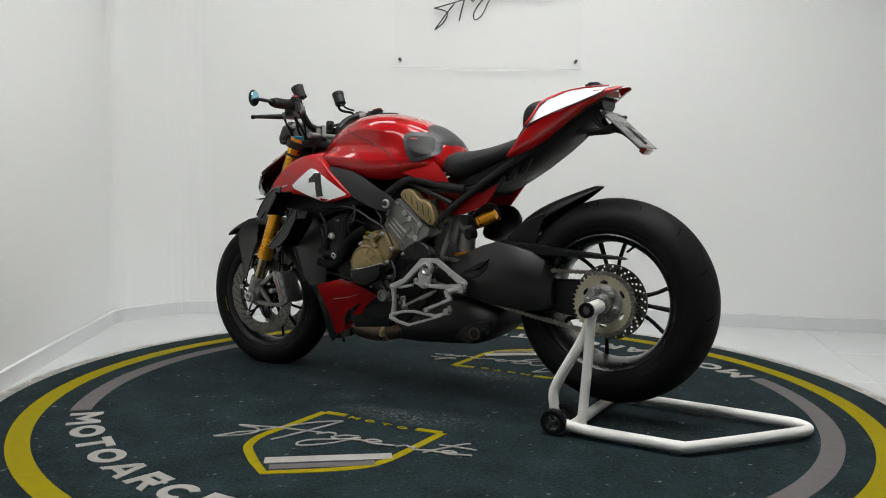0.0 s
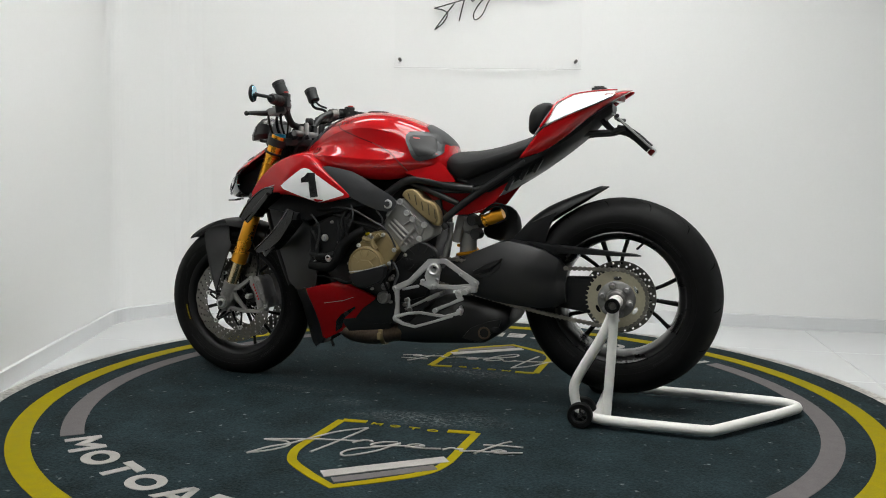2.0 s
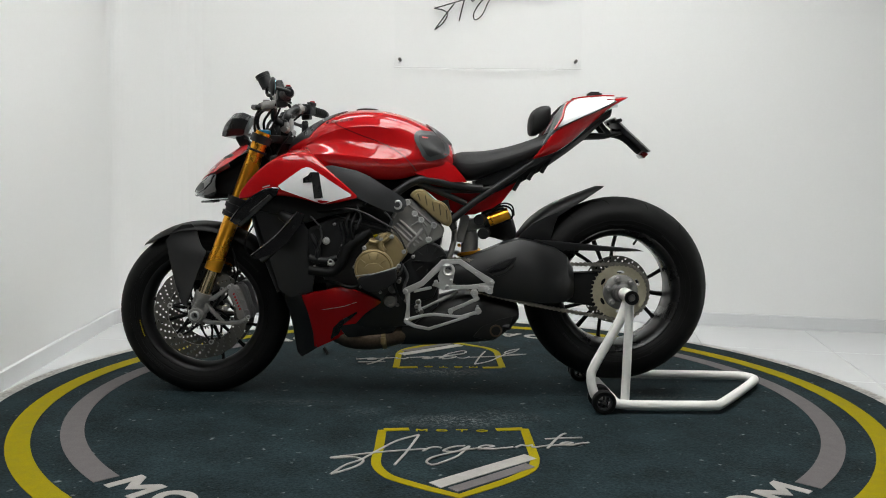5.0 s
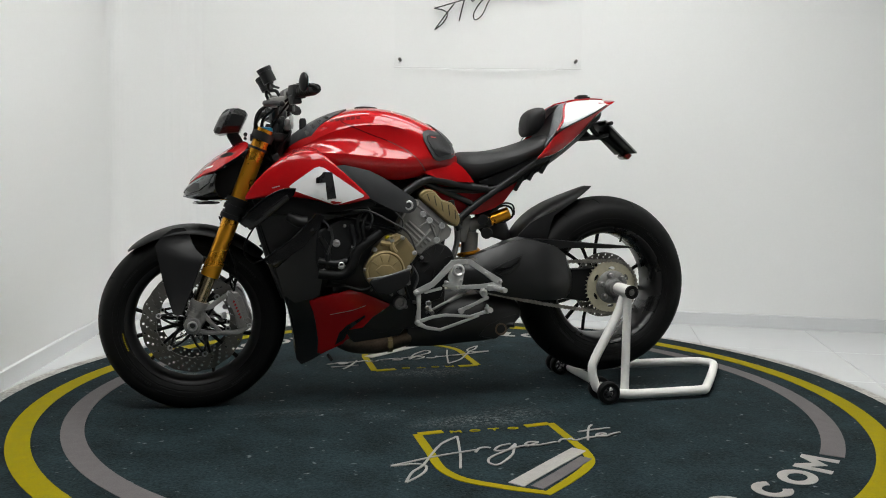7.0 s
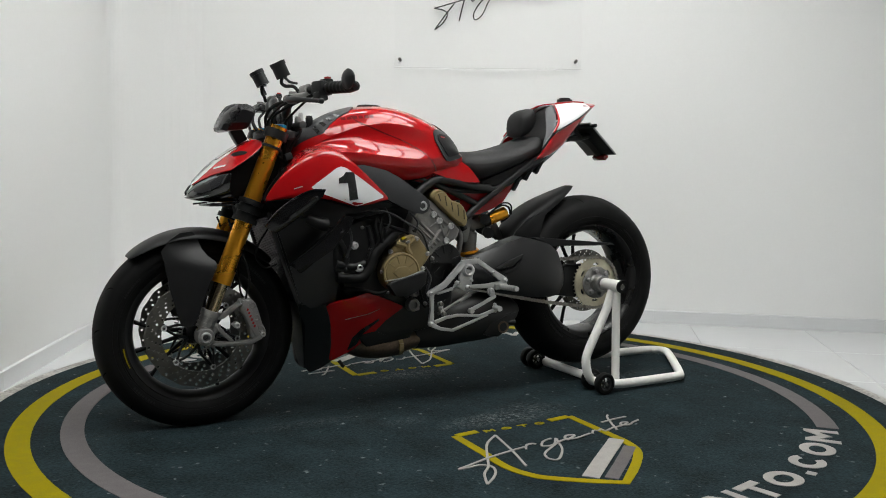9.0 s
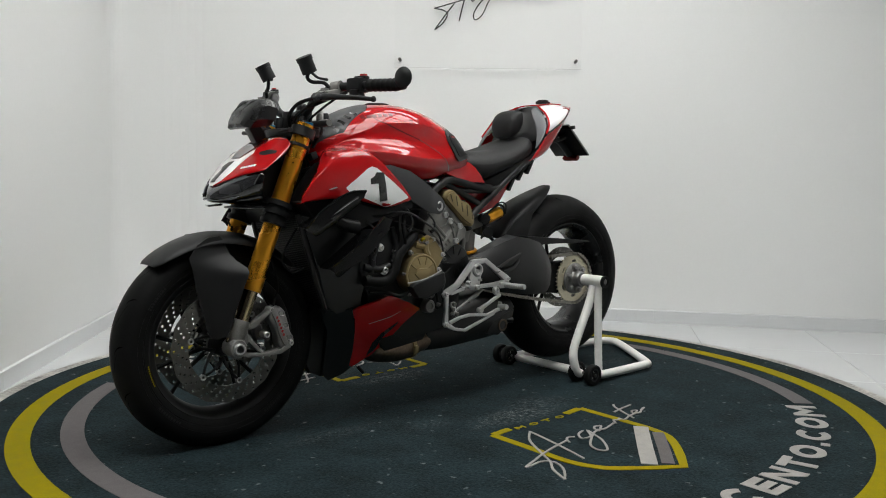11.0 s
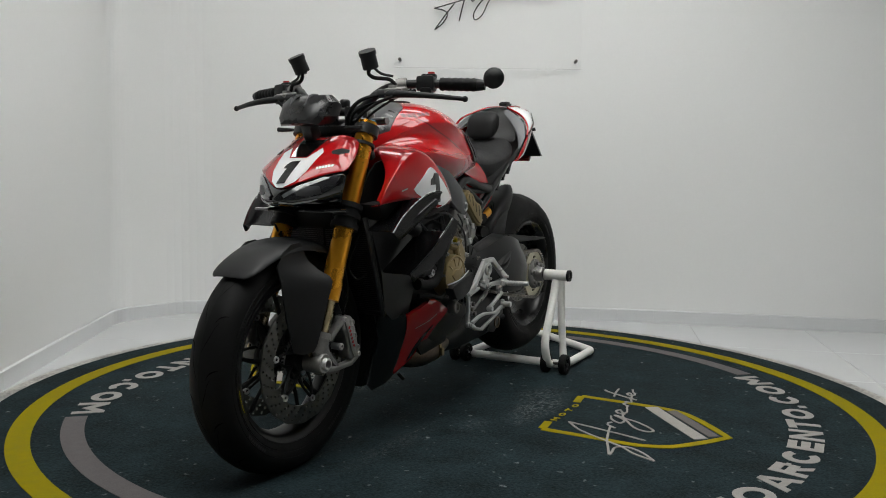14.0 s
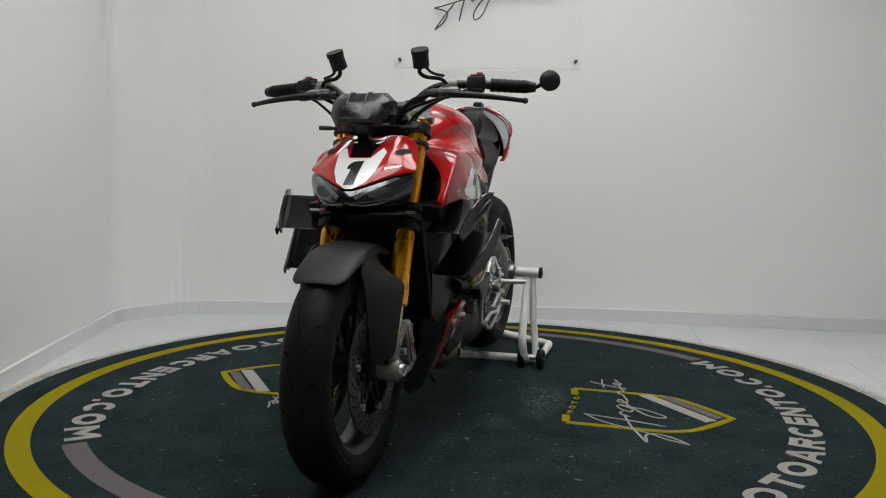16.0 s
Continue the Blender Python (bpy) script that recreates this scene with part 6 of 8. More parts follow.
def build_wings():
    for sg in (1, -1):
        for name, root, tip, chord in (("upper", (0.738, 0.630), (0.612, 0.722), 0), ("lower", (0.662, 0.508), (0.532, 0.626), 0)):
            (u0, z0), (u1, z1) = root, tip
            rows = []
            for k in range(7):
                t = k / 6
                u, z = u0 + (u1 - u0) * t, z0 + (z1 - z0) * (t ** 1.08)
                y_in = 0.150 + 0.05 * t
                y_out = 0.264 + 0.056 * t if sg > 0 else (0.286 if name == "upper" else 0.300) + 0.028 * t
                drop = 0.010
                rows.append([(u - 0.010, sg * y_in, z - 0.004), (u - 0.004, sg * (y_in + 0.5 * (y_out - y_in)), z - 0.002), (u + 0.003, sg * (y_out - 0.008), z - 0.001), (u, sg * y_out, z - 0.006), (u - 0.012, sg * (y_out - 0.002), z - 0.032 + 0.014 * t)])
            bm = grid(bmesh.new(), rows)
            smooth(part("wing", bm, M_WING, bike, "gloss black aerodynamic winglet"), 2, 0.0035)
        # end plates: the broad outer faces of both winglets
        for poly, lean in (([(0.753, 0.626), (0.720, 0.668), (0.672, 0.708), (0.625, 0.732), (0.585, 0.734), (0.592, 0.715), (0.630, 0.690), (0.690, 0.645), (0.735, 0.613)], 0.262), ([(0.684, 0.512), (0.640, 0.545), (0.592, 0.585), (0.548, 0.632), (0.524, 0.660), (0.500, 0.652), (0.512, 0.618), (0.560, 0.556), (0.610, 0.520), (0.665, 0.500)], 0.272)):
            b2 = sheet(poly, 0.015)
            u_hi, u_lo = poly[0][0], min(p[0] for p in poly)
            for v in b2.verts:
                f = (u_hi - v.co.x) / (u_hi - u_lo)
                v.co = Vector((v.co.x, sg * (lean + 0.050 * f - 0.25 * max(0, 0.63 - v.co.y) * (1 if lean < 0.265 else 0)), v.co.y))
            edge = [Vector((u, sg * (lean + 0.050 * (u_hi - u) / (u_hi - u_lo) + 0.002), z)) for u, z in poly[:5]]
            ob = part("wing_end_plate", b2, M_WING, bike, "gloss black winglet end plate")
            bm = bmesh.new()
            tube(bm, edge, 0.0034, 8, 5)
            part("wing_edge", bm, M_GLOSSBLK, bike, "rounded gloss black winglet edge")
            m = ob.modifiers.new("thickness", "SOLIDIFY")
            m.thickness, m.offset = 0.005, 0
        # stubby ducts between the wings
        bm = bmesh.new()
        tube(bm, [(0.60, sg * 0.19, 0.645), (0.57, sg * 0.205, 0.63), (0.545, sg * 0.205, 0.625)], [0.016, 0.02, 0.022], 12, 3)
        part("wing_strut", bm, M_MATT, bike)


build_wings()


def belly_out(u, z):
    return 0.183 - 0.12 * max(0.0, z - 0.335 - 0.12 * (u - 0.40)) - 0.42 * max(0.0, 0.385 - z) - 0.75 * max(0.0, u - 0.52) - 0.06 * max(0, 0.42 - u)


def build_belly():
    for sg in (1, -1):
        red = curved_plate([(0.530, 0.368), (0.505, 0.376), (0.402, 0.401), (0.385, 0.400), (0.325, 0.378), (0.262, 0.350), (0.264, 0.343), (0.318, 0.305), (0.355, 0.262), (0.385, 0.226), (0.40, 0.218), (0.488, 0.174), (0.500, 0.180), (0.500, 0.23), (0.512, 0.30)],
                           belly_out, sg, M_RED, "belly_panel", "glossy red belly panel")
        curved_plate([(0.442, 0.205), (0.430, 0.250), (0.405, 0.277), (0.345, 0.312), (0.345, 0.305), (0.395, 0.262), (0.412, 0.225)],
                     lambda u, z: belly_out(u, z) + 0.0035, sg, M_NUM, "belly_slot", "", 0.008, parent=bike)
        # unreadable model line, as a pale hairline
        curved_plate([(0.465, 0.318), (0.385, 0.333), (0.345, 0.347), (0.345, 0.3456), (0.385, 0.3315), (0.465, 0.3168)],
                     lambda u, z: belly_out(u, z) + 0.0035, sg, M_LETTER, "small_marking", "", 0.007, parent=bike)
        curved_plate([(0.612, 0.372), (0.575, 0.366), (0.532, 0.371), (0.512, 0.305), (0.498, 0.23), (0.490, 0.172), (0.520, 0.150), (0.548, 0.130), (0.565, 0.15), (0.580, 0.30)],
                     belly_out, sg, M_PANEL, "lower_shroud", "satin black lower radiator shroud")
    # front mesh of the oil cooler between the shrouds
    rows = [(0.612, 0.372, 0.125), (0.590, 0.30, 0.095), (0.575, 0.22, 0.065), (0.562, 0.138, 0.03)]
    bm = bmesh.new()
    loft(bm, [[(u, -w, z), (u, w, z), (u - 0.03, w, z), (u - 0.03, -w, z)] for u, z, w in rows])
    part("oil_cooler", bm, M_MATT, bike, "black oil cooler")
    bm = bmesh.new()
    tube(bm, [(0.465, 0.10, 0.17), (0.455, 0.108, 0.155), (0.45, 0.11, 0.15)], 0.006, 8, 3)
    part("drain_hose", bm, M_RUBBER, bike)


build_belly()


# ---------------------------------------------------------------- engine
def bolt(parent, u, v, z, r=0.008, mat_=None):
    bm = bmesh.new()
    lathe(bm, [(0.0, -0.004), (r * 1.35, -0.004), (r * 1.35, 0.002), (r, 0.003), (r, 0.008), (r * 0.8, 0.010), (r * 0.55, 0.010), (r * 0.5, 0.006), (0.0, 0.006)], (u, v, z), "y", 14)
    return part("bolt", bm, mat_ or M_ALU, parent)


def build_engine():
    bm = bmesh.new()
    plate(bm, [(0.44, 0.30), (0.46, 0.42), (0.50, 0.46), (0.505, 0.60), (0.40, 0.645), (0.30, 0.62), (0.22, 0.60), (0.10, 0.52), (0.06, 0.45), (0.06, 0.33), (0.15, 0.26), (0.30, 0.24)], -0.14, 0.14, 0.02, 2)
    eng = part("engine_block", bm, M_SATIN, bike, "black engine block")
    bm = bmesh.new()
    plate(bm, [(0.56, 0.69), (0.46, 0.77), (0.30, 0.79), (0.14, 0.755), (0.06, 0.68), (0.05, 0.57), (0.07, 0.44), (0.07, 0.33), (0.3, 0.25), (0.45, 0.30), (0.56, 0.42)], -0.10, 0.10, 0.02, 2)
    part("engine_core", bm, M_MATT, eng)
    # front cylinder cover with ribs
    bm = bmesh.new()
    plate(bm, [(0.510, 0.600), (0.400, 0.650), (0.350, 0.640), (0.360, 0.56), (0.395, 0.48), (0.43, 0.455), (0.500, 0.452), (0.515, 0.50)], 0.13, 0.185, 0.012, 3)
    tube(bm, [(0.505, 0.186, 0.50), (0.45, 0.190, 0.49), (0.41, 0.190, 0.50)], 0.012, 10, 5)
    tube(bm, [(0.50, 0.188, 0.58), (0.475, 0.190, 0.53), (0.48, 0.190, 0.48)], 0.010, 10, 5)
    tube(bm, [(0.40, 0.188, 0.62), (0.385, 0.192, 0.56), (0.40, 0.192, 0.51)], 0.009, 10, 5)
    part("front_cylinder_cover", bm, M_MATT, eng)
    bolt(eng, 0.447, 0.193, 0.558, 0.0095)
    bolt(eng, 0.431, 0.193, 0.487, 0.011)
    # silver cylinder block with webs
    bm = bmesh.new()
    plate(bm, [(0.206, 0.690), (0.163, 0.706), (0.100, 0.655), (0.044, 0.601), (0.052, 0.575), (0.150, 0.512), (0.168, 0.515), (0.240, 0.597), (0.235, 0.62)], 0.06, 0.150, 0.008, 3)
    for (a, b, r) in (((0.219, 0.6085), (0.1478, 0.5412), 0.0050), ((0.209, 0.619), (0.135, 0.551), 0.0045), ((0.199, 0.6286), (0.122, 0.5616), 0.0055), ((0.176, 0.690), (0.082, 0.612), 0.0042), ((0.126, 0.632), (0.099, 0.566), 0.0038),
                      ((0.148, 0.653), (0.105, 0.610), 0.0034), ((0.170, 0.540), (0.120, 0.600), 0.0070), ((0.082, 0.612), (0.099, 0.5645), 0.0040), ((0.205, 0.672), (0.224, 0.640), 0.0060), ((0.126, 0.632), (0.160, 0.610), 0.0032)):
        b2 = bmesh.new()
        tube(b2, [(a[0], 0.150, a[1]), ((a[0] + b[0]) / 2, 0.152, (a[1] + b[1]) / 2), (b[0], 0.150, b[1])], r, 8, 2)
        part("casting_rib", b2, M_CAST, eng)
    part("cylinder_block", bm, M_CAST, eng, "cast silver rear cylinder block")
    for (u, z) in ((0.1745, 0.692), (0.1481, 0.6535), (0.1259, 0.6324), (0.0819, 0.6139), (0.0992, 0.5645)):
        b2 = bmesh.new()
        lathe(b2, [(0.0, 0.148), (0.0115, 0.148), (0.0105, 0.158), (0.0075, 0.159), (0.0065, 0.156), (0.0, 0.156)], (u, 0, z), "y", 16)
        part("bolt_boss", b2, M_ALU, eng)
    bm = bmesh.new()
    outline = [(0.166, 0.714), (0.160, 0.727), (0.148, 0.736), (0.132, 0.739), (0.118, 0.737), (0.106, 0.728), (0.094, 0.714), (0.082, 0.702), (0.066, 0.699), (0.049, 0.693), (0.036, 0.680), (0.026, 0.662), (0.020, 0.640), (0.020, 0.624), (0.030, 0.610), (0.050, 0.617), (0.075, 0.634), (0.107, 0.661)]
    plate(bm, outline, 0.07, 0.160, 0.008, 3)
    cx, cz = 0.090, 0.676
    plate(bm, [(cx + (u - cx) * 0.84, cz + (z - cz) * 0.84) for u, z in outline], 0.155, 0.1675, 0.0045, 2)
    part("head_cover", bm, M_BRONZE, eng, "bronze coloured cylinder head cover")
    # slots are not cut in; dark raised bars carry their shade
    for (a, b) in (((0.138, 0.722), (0.130, 0.700)), ((0.113, 0.716), (0.106, 0.684)), ((0.088, 0.694), (0.082, 0.664)), ((0.064, 0.686), (0.059, 0.650)), ((0.040, 0.668), (0.037, 0.638))):
        b2 = bmesh.new()
        flat_bar(b2, [a, b], 0.0030, 0.1665, 0.1685, 0.0)
        part("cover_slot_shade", b2, M_SHADOWGAP, eng)
    # clutch side
    bm = bmesh.new()
    plate(bm, [(0.335, 0.50), (0.318, 0.546), (0.278, 0.580), (0.246, 0.592), (0.214, 0.580), (0.168, 0.522), (0.190, 0.49), (0.213, 0.455), (0.25, 0.43), (0.33, 0.44)], 0.11, 0.182, 0.012, 3)
    tube(bm, [(0.30, 0.183, 0.56), (0.265, 0.187, 0.555), (0.235, 0.186, 0.575)], 0.010, 8, 4)
    tube(bm, [(0.255, 0.184, 0.575), (0.262, 0.189, 0.545), (0.25, 0.188, 0.525)], 0.011, 8, 4)
    case = part("clutch_case", bm, M_BRONZE, eng, "bronze coloured clutch casing")
    for (u, z) in ((0.318, 0.535), (0.275, 0.572), (0.225, 0.575), (0.183, 0.524), (0.20, 0.475)):
        bolt(eng, u, 0.182, z, 0.006)
    bm = bmesh.new()
    lathe(bm, [(0.0, 0.206), (0.050, 0.204), (0.057, 0.200), (0.061, 0.203), (0.065, 0.201), (0.067, 0.192), (0.067, 0.15), (0.0, 0.15)], (0.285, 0, 0.466), "y", 44)
    boss = [(0.285 + 0.030 * math.cos(a) * (1.15 if k % 3 == 0 else 0.95), 0.468 + 0.021 * math.sin(a)) for k, a in enumerate(2 * math.pi * k / 6 for k in range(6))]
    plate(bm, boss, 0.200, 0.2095, 0.003, 2)
    for k in range(4):
        a = radians(35 + 36 * k)
        flat_bar(bm, [(0.285 + 0.033 * math.cos(a), 0.466 + 0.033 * math.sin(a)), (0.285 + 0.055 * math.cos(a), 0.466 + 0.055 * math.sin(a))], 0.0035, 0.198, 0.2068, 0.001)
    part("clutch_cover", bm, M_BRONZE, eng, "round bronze clutch cover")
    bm = bmesh.new()
    plate(bm, [(0.340, 0.428), (0.330, 0.438), (0.210, 0.470), (0.204, 0.466), (0.206, 0.432), (0.225, 0.41), (0.275, 0.388), (0.314, 0.392)], 0.19, 0.222, 0.008, 3)
    part("case_guard", bm, M_MATT, eng, "black crash guard on the clutch cover")
    bm = bmesh.new()
    tube(bm, [(0.345, 0.205, 0.441), (0.275, 0.213, 0.452), (0.206, 0.205, 0.474)], 0.0022, 6, 3)
    part("guard_edge", bm, M_ALU, eng)
    # coolant hose and pipes
    for pts, r in (([(0.300, 0.175, 0.590), (0.340, 0.190, 0.565), (0.378, 0.195, 0.530), (0.398, 0.198, 0.480), (0.432, 0.196, 0.452), (0.505, 0.19, 0.458)], 0.0165),
                   ([(0.49, 0.15, 0.655), (0.40, 0.19, 0.640), (0.32, 0.19, 0.615), (0.25, 0.172, 0.590), (0.222, 0.17, 0.545)], 0.0045),
                   ([(0.36, 0.18, 0.665), (0.38, 0.20, 0.62), (0.37, 0.20, 0.57), (0.40, 0.19, 0.53)], 0.006),
                   ([(0.345, 0.18, 0.655), (0.362, 0.20, 0.61), (0.352, 0.20, 0.56)], 0.006),
                   ([(0.30, 0.18, 0.42), (0.36, 0.19, 0.40), (0.42, 0.185, 0.415), (0.48, 0.18, 0.42)], 0.006),
                   ([(0.20, 0.17, 0.50), (0.19, 0.185, 0.46), (0.215, 0.19, 0.42), (0.20, 0.18, 0.37)], 0.0045),
                   ([(0.56, 0.17, 0.67), (0.45, 0.195, 0.655), (0.35, 0.19, 0.675), (0.25, 0.18, 0.68)], 0.005)):
        bm = bmesh.new()
        tube(bm, pts, r, 12, 6)
        part("hose", bm, M_RUBBER, eng, "black rubber hose")
    for pts, r in (([(0.440, 0.190, 0.664), (0.349, 0.200, 0.666), (0.269, 0.200, 0.630), (0.208, 0.190, 0.592), (0.178, 0.180, 0.534)], 0.0034), ([(0.500, 0.196, 0.640), (0.470, 0.204, 0.610), (0.462, 0.204, 0.570), (0.478, 0.200, 0.520)], 0.0040),
                   ([(0.345, 0.192, 0.680), (0.330, 0.205, 0.640), (0.345, 0.205, 0.600)], 0.0030), ([(0.250, 0.186, 0.660), (0.225, 0.190, 0.630), (0.232, 0.186, 0.596)], 0.0030), ([(0.190, 0.172, 0.480), (0.170, 0.178, 0.440), (0.182, 0.180, 0.395), (0.165, 0.178, 0.350)], 0.0050)):
        bm = bmesh.new()
        tube(bm, pts, r, 10, 6)
        part("wiring_loom", bm, M_GREYPL, eng, "thin dark grey wiring sleeve")
    for (u, v, z, mat_) in ((0.279, 0.194, 0.578, M_YELLOW), (0.262, 0.194, 0.566, M_CAST), (0.345, 0.207, 0.612, M_SATIN), (0.470, 0.206, 0.606, M_SATIN), (0.236, 0.190, 0.604, M_SATIN)):
        bm = bmesh.new()
        block(bm, (u, v, z), (0.014, 0.010, 0.009), (0, 25, 0), 0.0015)
        part("plug", bm, mat_, eng, "small wiring plug")
    for (u, z) in ((0.392, 0.545), (0.352, 0.470), (0.487, 0.470), (0.420, 0.615), (0.330, 0.402), (0.262, 0.384)):
        bolt(eng, u, 0.190, z, 0.0042, M_CAST)
    # sump and gearbox side
    bm = bmesh.new()
    plate(bm, [(0.215, 0.46), (0.16, 0.50), (0.07, 0.50), (0.05, 0.44), (0.08, 0.36), (0.17, 0.33), (0.22, 0.39)], 0.11, 0.150, 0.012, 2)
    plate(bm, [(0.42, 0.26), (0.33, 0.34), (0.22, 0.34), (0.18, 0.29), (0.22, 0.23), (0.38, 0.21)], -0.10, 0.135, 0.015, 2)
    part("gearbox_cover", bm, M_MATT, eng)
    for (u, z, r) in ((0.228, 0.352, 0.020), (0.222, 0.392, 0.012), (0.205, 0.505, 0.009), (0.195, 0.46, 0.007), (0.20, 0.42, 0.007)):
        bm = bmesh.new()
        lathe(bm, [(0.0, 0.14), (r * 1.15, 0.14), (r * 1.15, 0.160), (r * 0.95, 0.166), (r * 0.6, 0.166), (r * 0.55, 0.160), (0.0, 0.160)], (u, 0.012, z), "y", 18)
        part("oil_plug", bm, M_CAST, eng)
    for (u, z) in ((0.196, 0.500), (0.206, 0.458), (0.198, 0.428), (0.176, 0.352), (0.205, 0.336), (0.152, 0.505)):
        bolt(eng, u, 0.155, z, 0.0050, M_CAST)
    # round black sprocket cover with a ring of ribs
    bm = bmesh.new()
    lathe(bm, [(0.0, 0.150), (0.060, 0.150), (0.064, 0.146), (0.064, 0.12), (0.0, 0.12)], (0.098, 0, 0.490), "y", 36)
    part("sprocket_cover", bm, M_SATIN, eng, "round black front sprocket cover")
    for k in range(9):
        a = 2 * math.pi * k / 9
        bm = bmesh.new()
        flat_bar(bm, [(0.098 + 0.030 * math.cos(a), 0.490 + 0.030 * math.sin(a)), (0.098 + 0.056 * math.cos(a), 0.490 + 0.056 * math.sin(a))], 0.004, 0.148, 0.1535, 0.001)
        part("cover_rib", bm, M_SATIN, eng)


build_engine()


def build_exhaust():
    bm = bmesh.new()
    tube(bm, [(0.45, 0.05, 0.235), (0.38, 0.085, 0.212), (0.30, 0.095, 0.205), (0.215, 0.09, 0.218), (0.16, 0.08, 0.23)], [0.036, 0.042, 0.040, 0.036, 0.036], 20, 5)
    ex = part("exhaust_pipe", bm, M_PIPE, bike, "heat-tinted exhaust collector")
    bm = bmesh.new()
    tube(bm, [(0.262, 0.093, 0.209), (0.247, 0.092, 0.211)], 0.0425, 20, 2)
    block(bm, (0.255, 0.137, 0.205), (0.016, 0.012, 0.025), (0, 0, 0), 0.003)
    part("pipe_clamp", bm, M_BRONZE, ex, "brassy pipe clamp")
    rows = []
    for u, zb, zt, w in ((0.215, 0.196, 0.285, 0.080), (0.190, 0.182, 0.300, 0.120), (0.10, 0.184, 0.335, 0.140), (0.0, 0.192, 0.362, 0.146), (-0.08, 0.198, 0.370, 0.148), (-0.135, 0.204, 0.366, 0.146), (-0.175, 0.232, 0.358, 0.142), (-0.210, 0.264, 0.346, 0.134), (-0.222, 0.282, 0.330, 0.124)):
        h = zt - zb
        half = [(u, 0.0, zt), (u, w * 0.62, zt - 0.02 * h), (u, w * 0.90, zt - 0.22 * h), (u, w, zt - 0.52 * h), (u, w * 0.95, zt - 0.82 * h), (u, w * 0.80, zb + 0.03 * h), (u, 0.0, zb)]
        rows.append(half + [(x, -y, z) for x, y, z in half[-2:0:-1]])
    bm = loft(bmesh.new(), rows)
    bevel(bm, 0.004, 2, angle=14)
    part("silencer", bm, M_SILENCER, bike, "black underslung silencer box")
    bm = bmesh.new()
    plate(bm, [(-0.060, 0.225), (-0.120, 0.212), (-0.150, 0.232), (-0.190, 0.268), (-0.200, 0.300), (-0.150, 0.288), (-0.090, 0.262)], 0.138, 0.1475, 0.004)
    part("outlet_cover", bm, M_SATIN, bike, "cut-away black outlet cover")
    bm = bmesh.new()
    lathe(bm, [(0.016, 0.140), (0.022, 0.140), (0.022, 0.1505), (0.016, 0.1505)], (-0.140, 0, 0.248), "y", 20, closed=True)
    part("outlet_ring", bm, M_PIPE, bike)
    bm = bmesh.new()
    rod(bm, (-0.165, 0.138, 0.262), (-0.19, 0.150, 0.262), 0.010, 12)
    part("silencer_bolt", bm, M_MATT, bike)


build_exhaust()


# ---------------------------------------------------------------- frame, seat, tail
def build_frame():
    for sg in (1, -1):
        cover = curved_plate([(0.470, 0.808), (0.425, 0.812), (0.345, 0.796), (0.300, 0.776), (0.245, 0.742), (0.195, 0.712), (0.180, 0.698), (0.178, 0.682), (0.188, 0.666), (0.206, 0.658), (0.245, 0.664), (0.285, 0.680), (0.335, 0.704), (0.40, 0.755)],
                             lambda u, z: lerp_table([(0.18, 0.178), (0.25, 0.196), (0.35, 0.208), (0.47, 0.212)], u)[0] - 3.2 * (z - (0.685 + 0.36 * (u - 0.20))) ** 2, sg, M_GREYPL, "frame_cover", "dark grey plastic frame cover", 0.012, 0.012)
        bm = bmesh.new()
        lathe(bm, [(0.0, 0.17 * sg), (0.017, 0.17 * sg), (0.017, 0.190 * sg), (0.014, 0.193 * sg), (0.010, 0.193 * sg), (0.009, 0.186 * sg), (0.0, 0.186 * sg)], (0.207, 0, 0.684), "y", 20)
        part("frame_bolt", bm, M_ALU, bike)
        runs = (([(0.225, 0.155, 0.715), (0.175, 0.150, 0.752), (0.130, 0.146, 0.772), (0.08, 0.142, 0.768), (-0.02, 0.135, 0.748), (-0.085, 0.13, 0.742)], 0.0150),
                ([(0.140, 0.135, 0.760), (0.06, 0.13, 0.728), (-0.030, 0.125, 0.690)], 0.0105),
                ([(0.020, 0.125, 0.630), (-0.040, 0.125, 0.682), (-0.120, 0.125, 0.740), (-0.200, 0.12, 0.795), (-0.262, 0.115, 0.838)], 0.0125),
                ([(0.085, 0.13, 0.738), (-0.05, 0.125, 0.735), (-0.13, 0.125, 0.748)], 0.010),
                ([(0.045, 0.12, 0.70), (0.030, 0.122, 0.64), (0.010, 0.12, 0.600)], 0.0125))
        for pts, r in runs:
            bm = bmesh.new()
            tube(bm, [(u, sg * v, z) for u, v, z in pts], r, 12, 5)
            part("subframe_tube", bm, M_SATIN, bike, "black tubular subframe")
        curved_plate([(0.140, 0.755), (0.11, 0.775), (-0.06, 0.745), (-0.15, 0.742), (-0.235, 0.790), (-0.275, 0.822), (-0.20, 0.755), (-0.146, 0.684), (-0.06, 0.652), (0.0, 0.648), (0.07, 0.70)],
                     lambda u, z: 0.100, sg, M_RED, "inner_panel", "red inner seat panel", 0.006)
        curved_plate([(0.165, 0.795), (0.10, 0.830), (0.035, 0.832), (0.01, 0.815), (-0.018, 0.782), (-0.030, 0.764), (0.02, 0.764), (0.09, 0.775)],
                     lambda u, z: lerp_table([(-0.03, 0.150), (0.05, 0.148), (0.17, 0.160)], u)[0] - 0.25 * max(0, z - 0.79), sg, M_RED, "seat_side_panel", "red panel between tank and seat", 0.008)


build_frame()


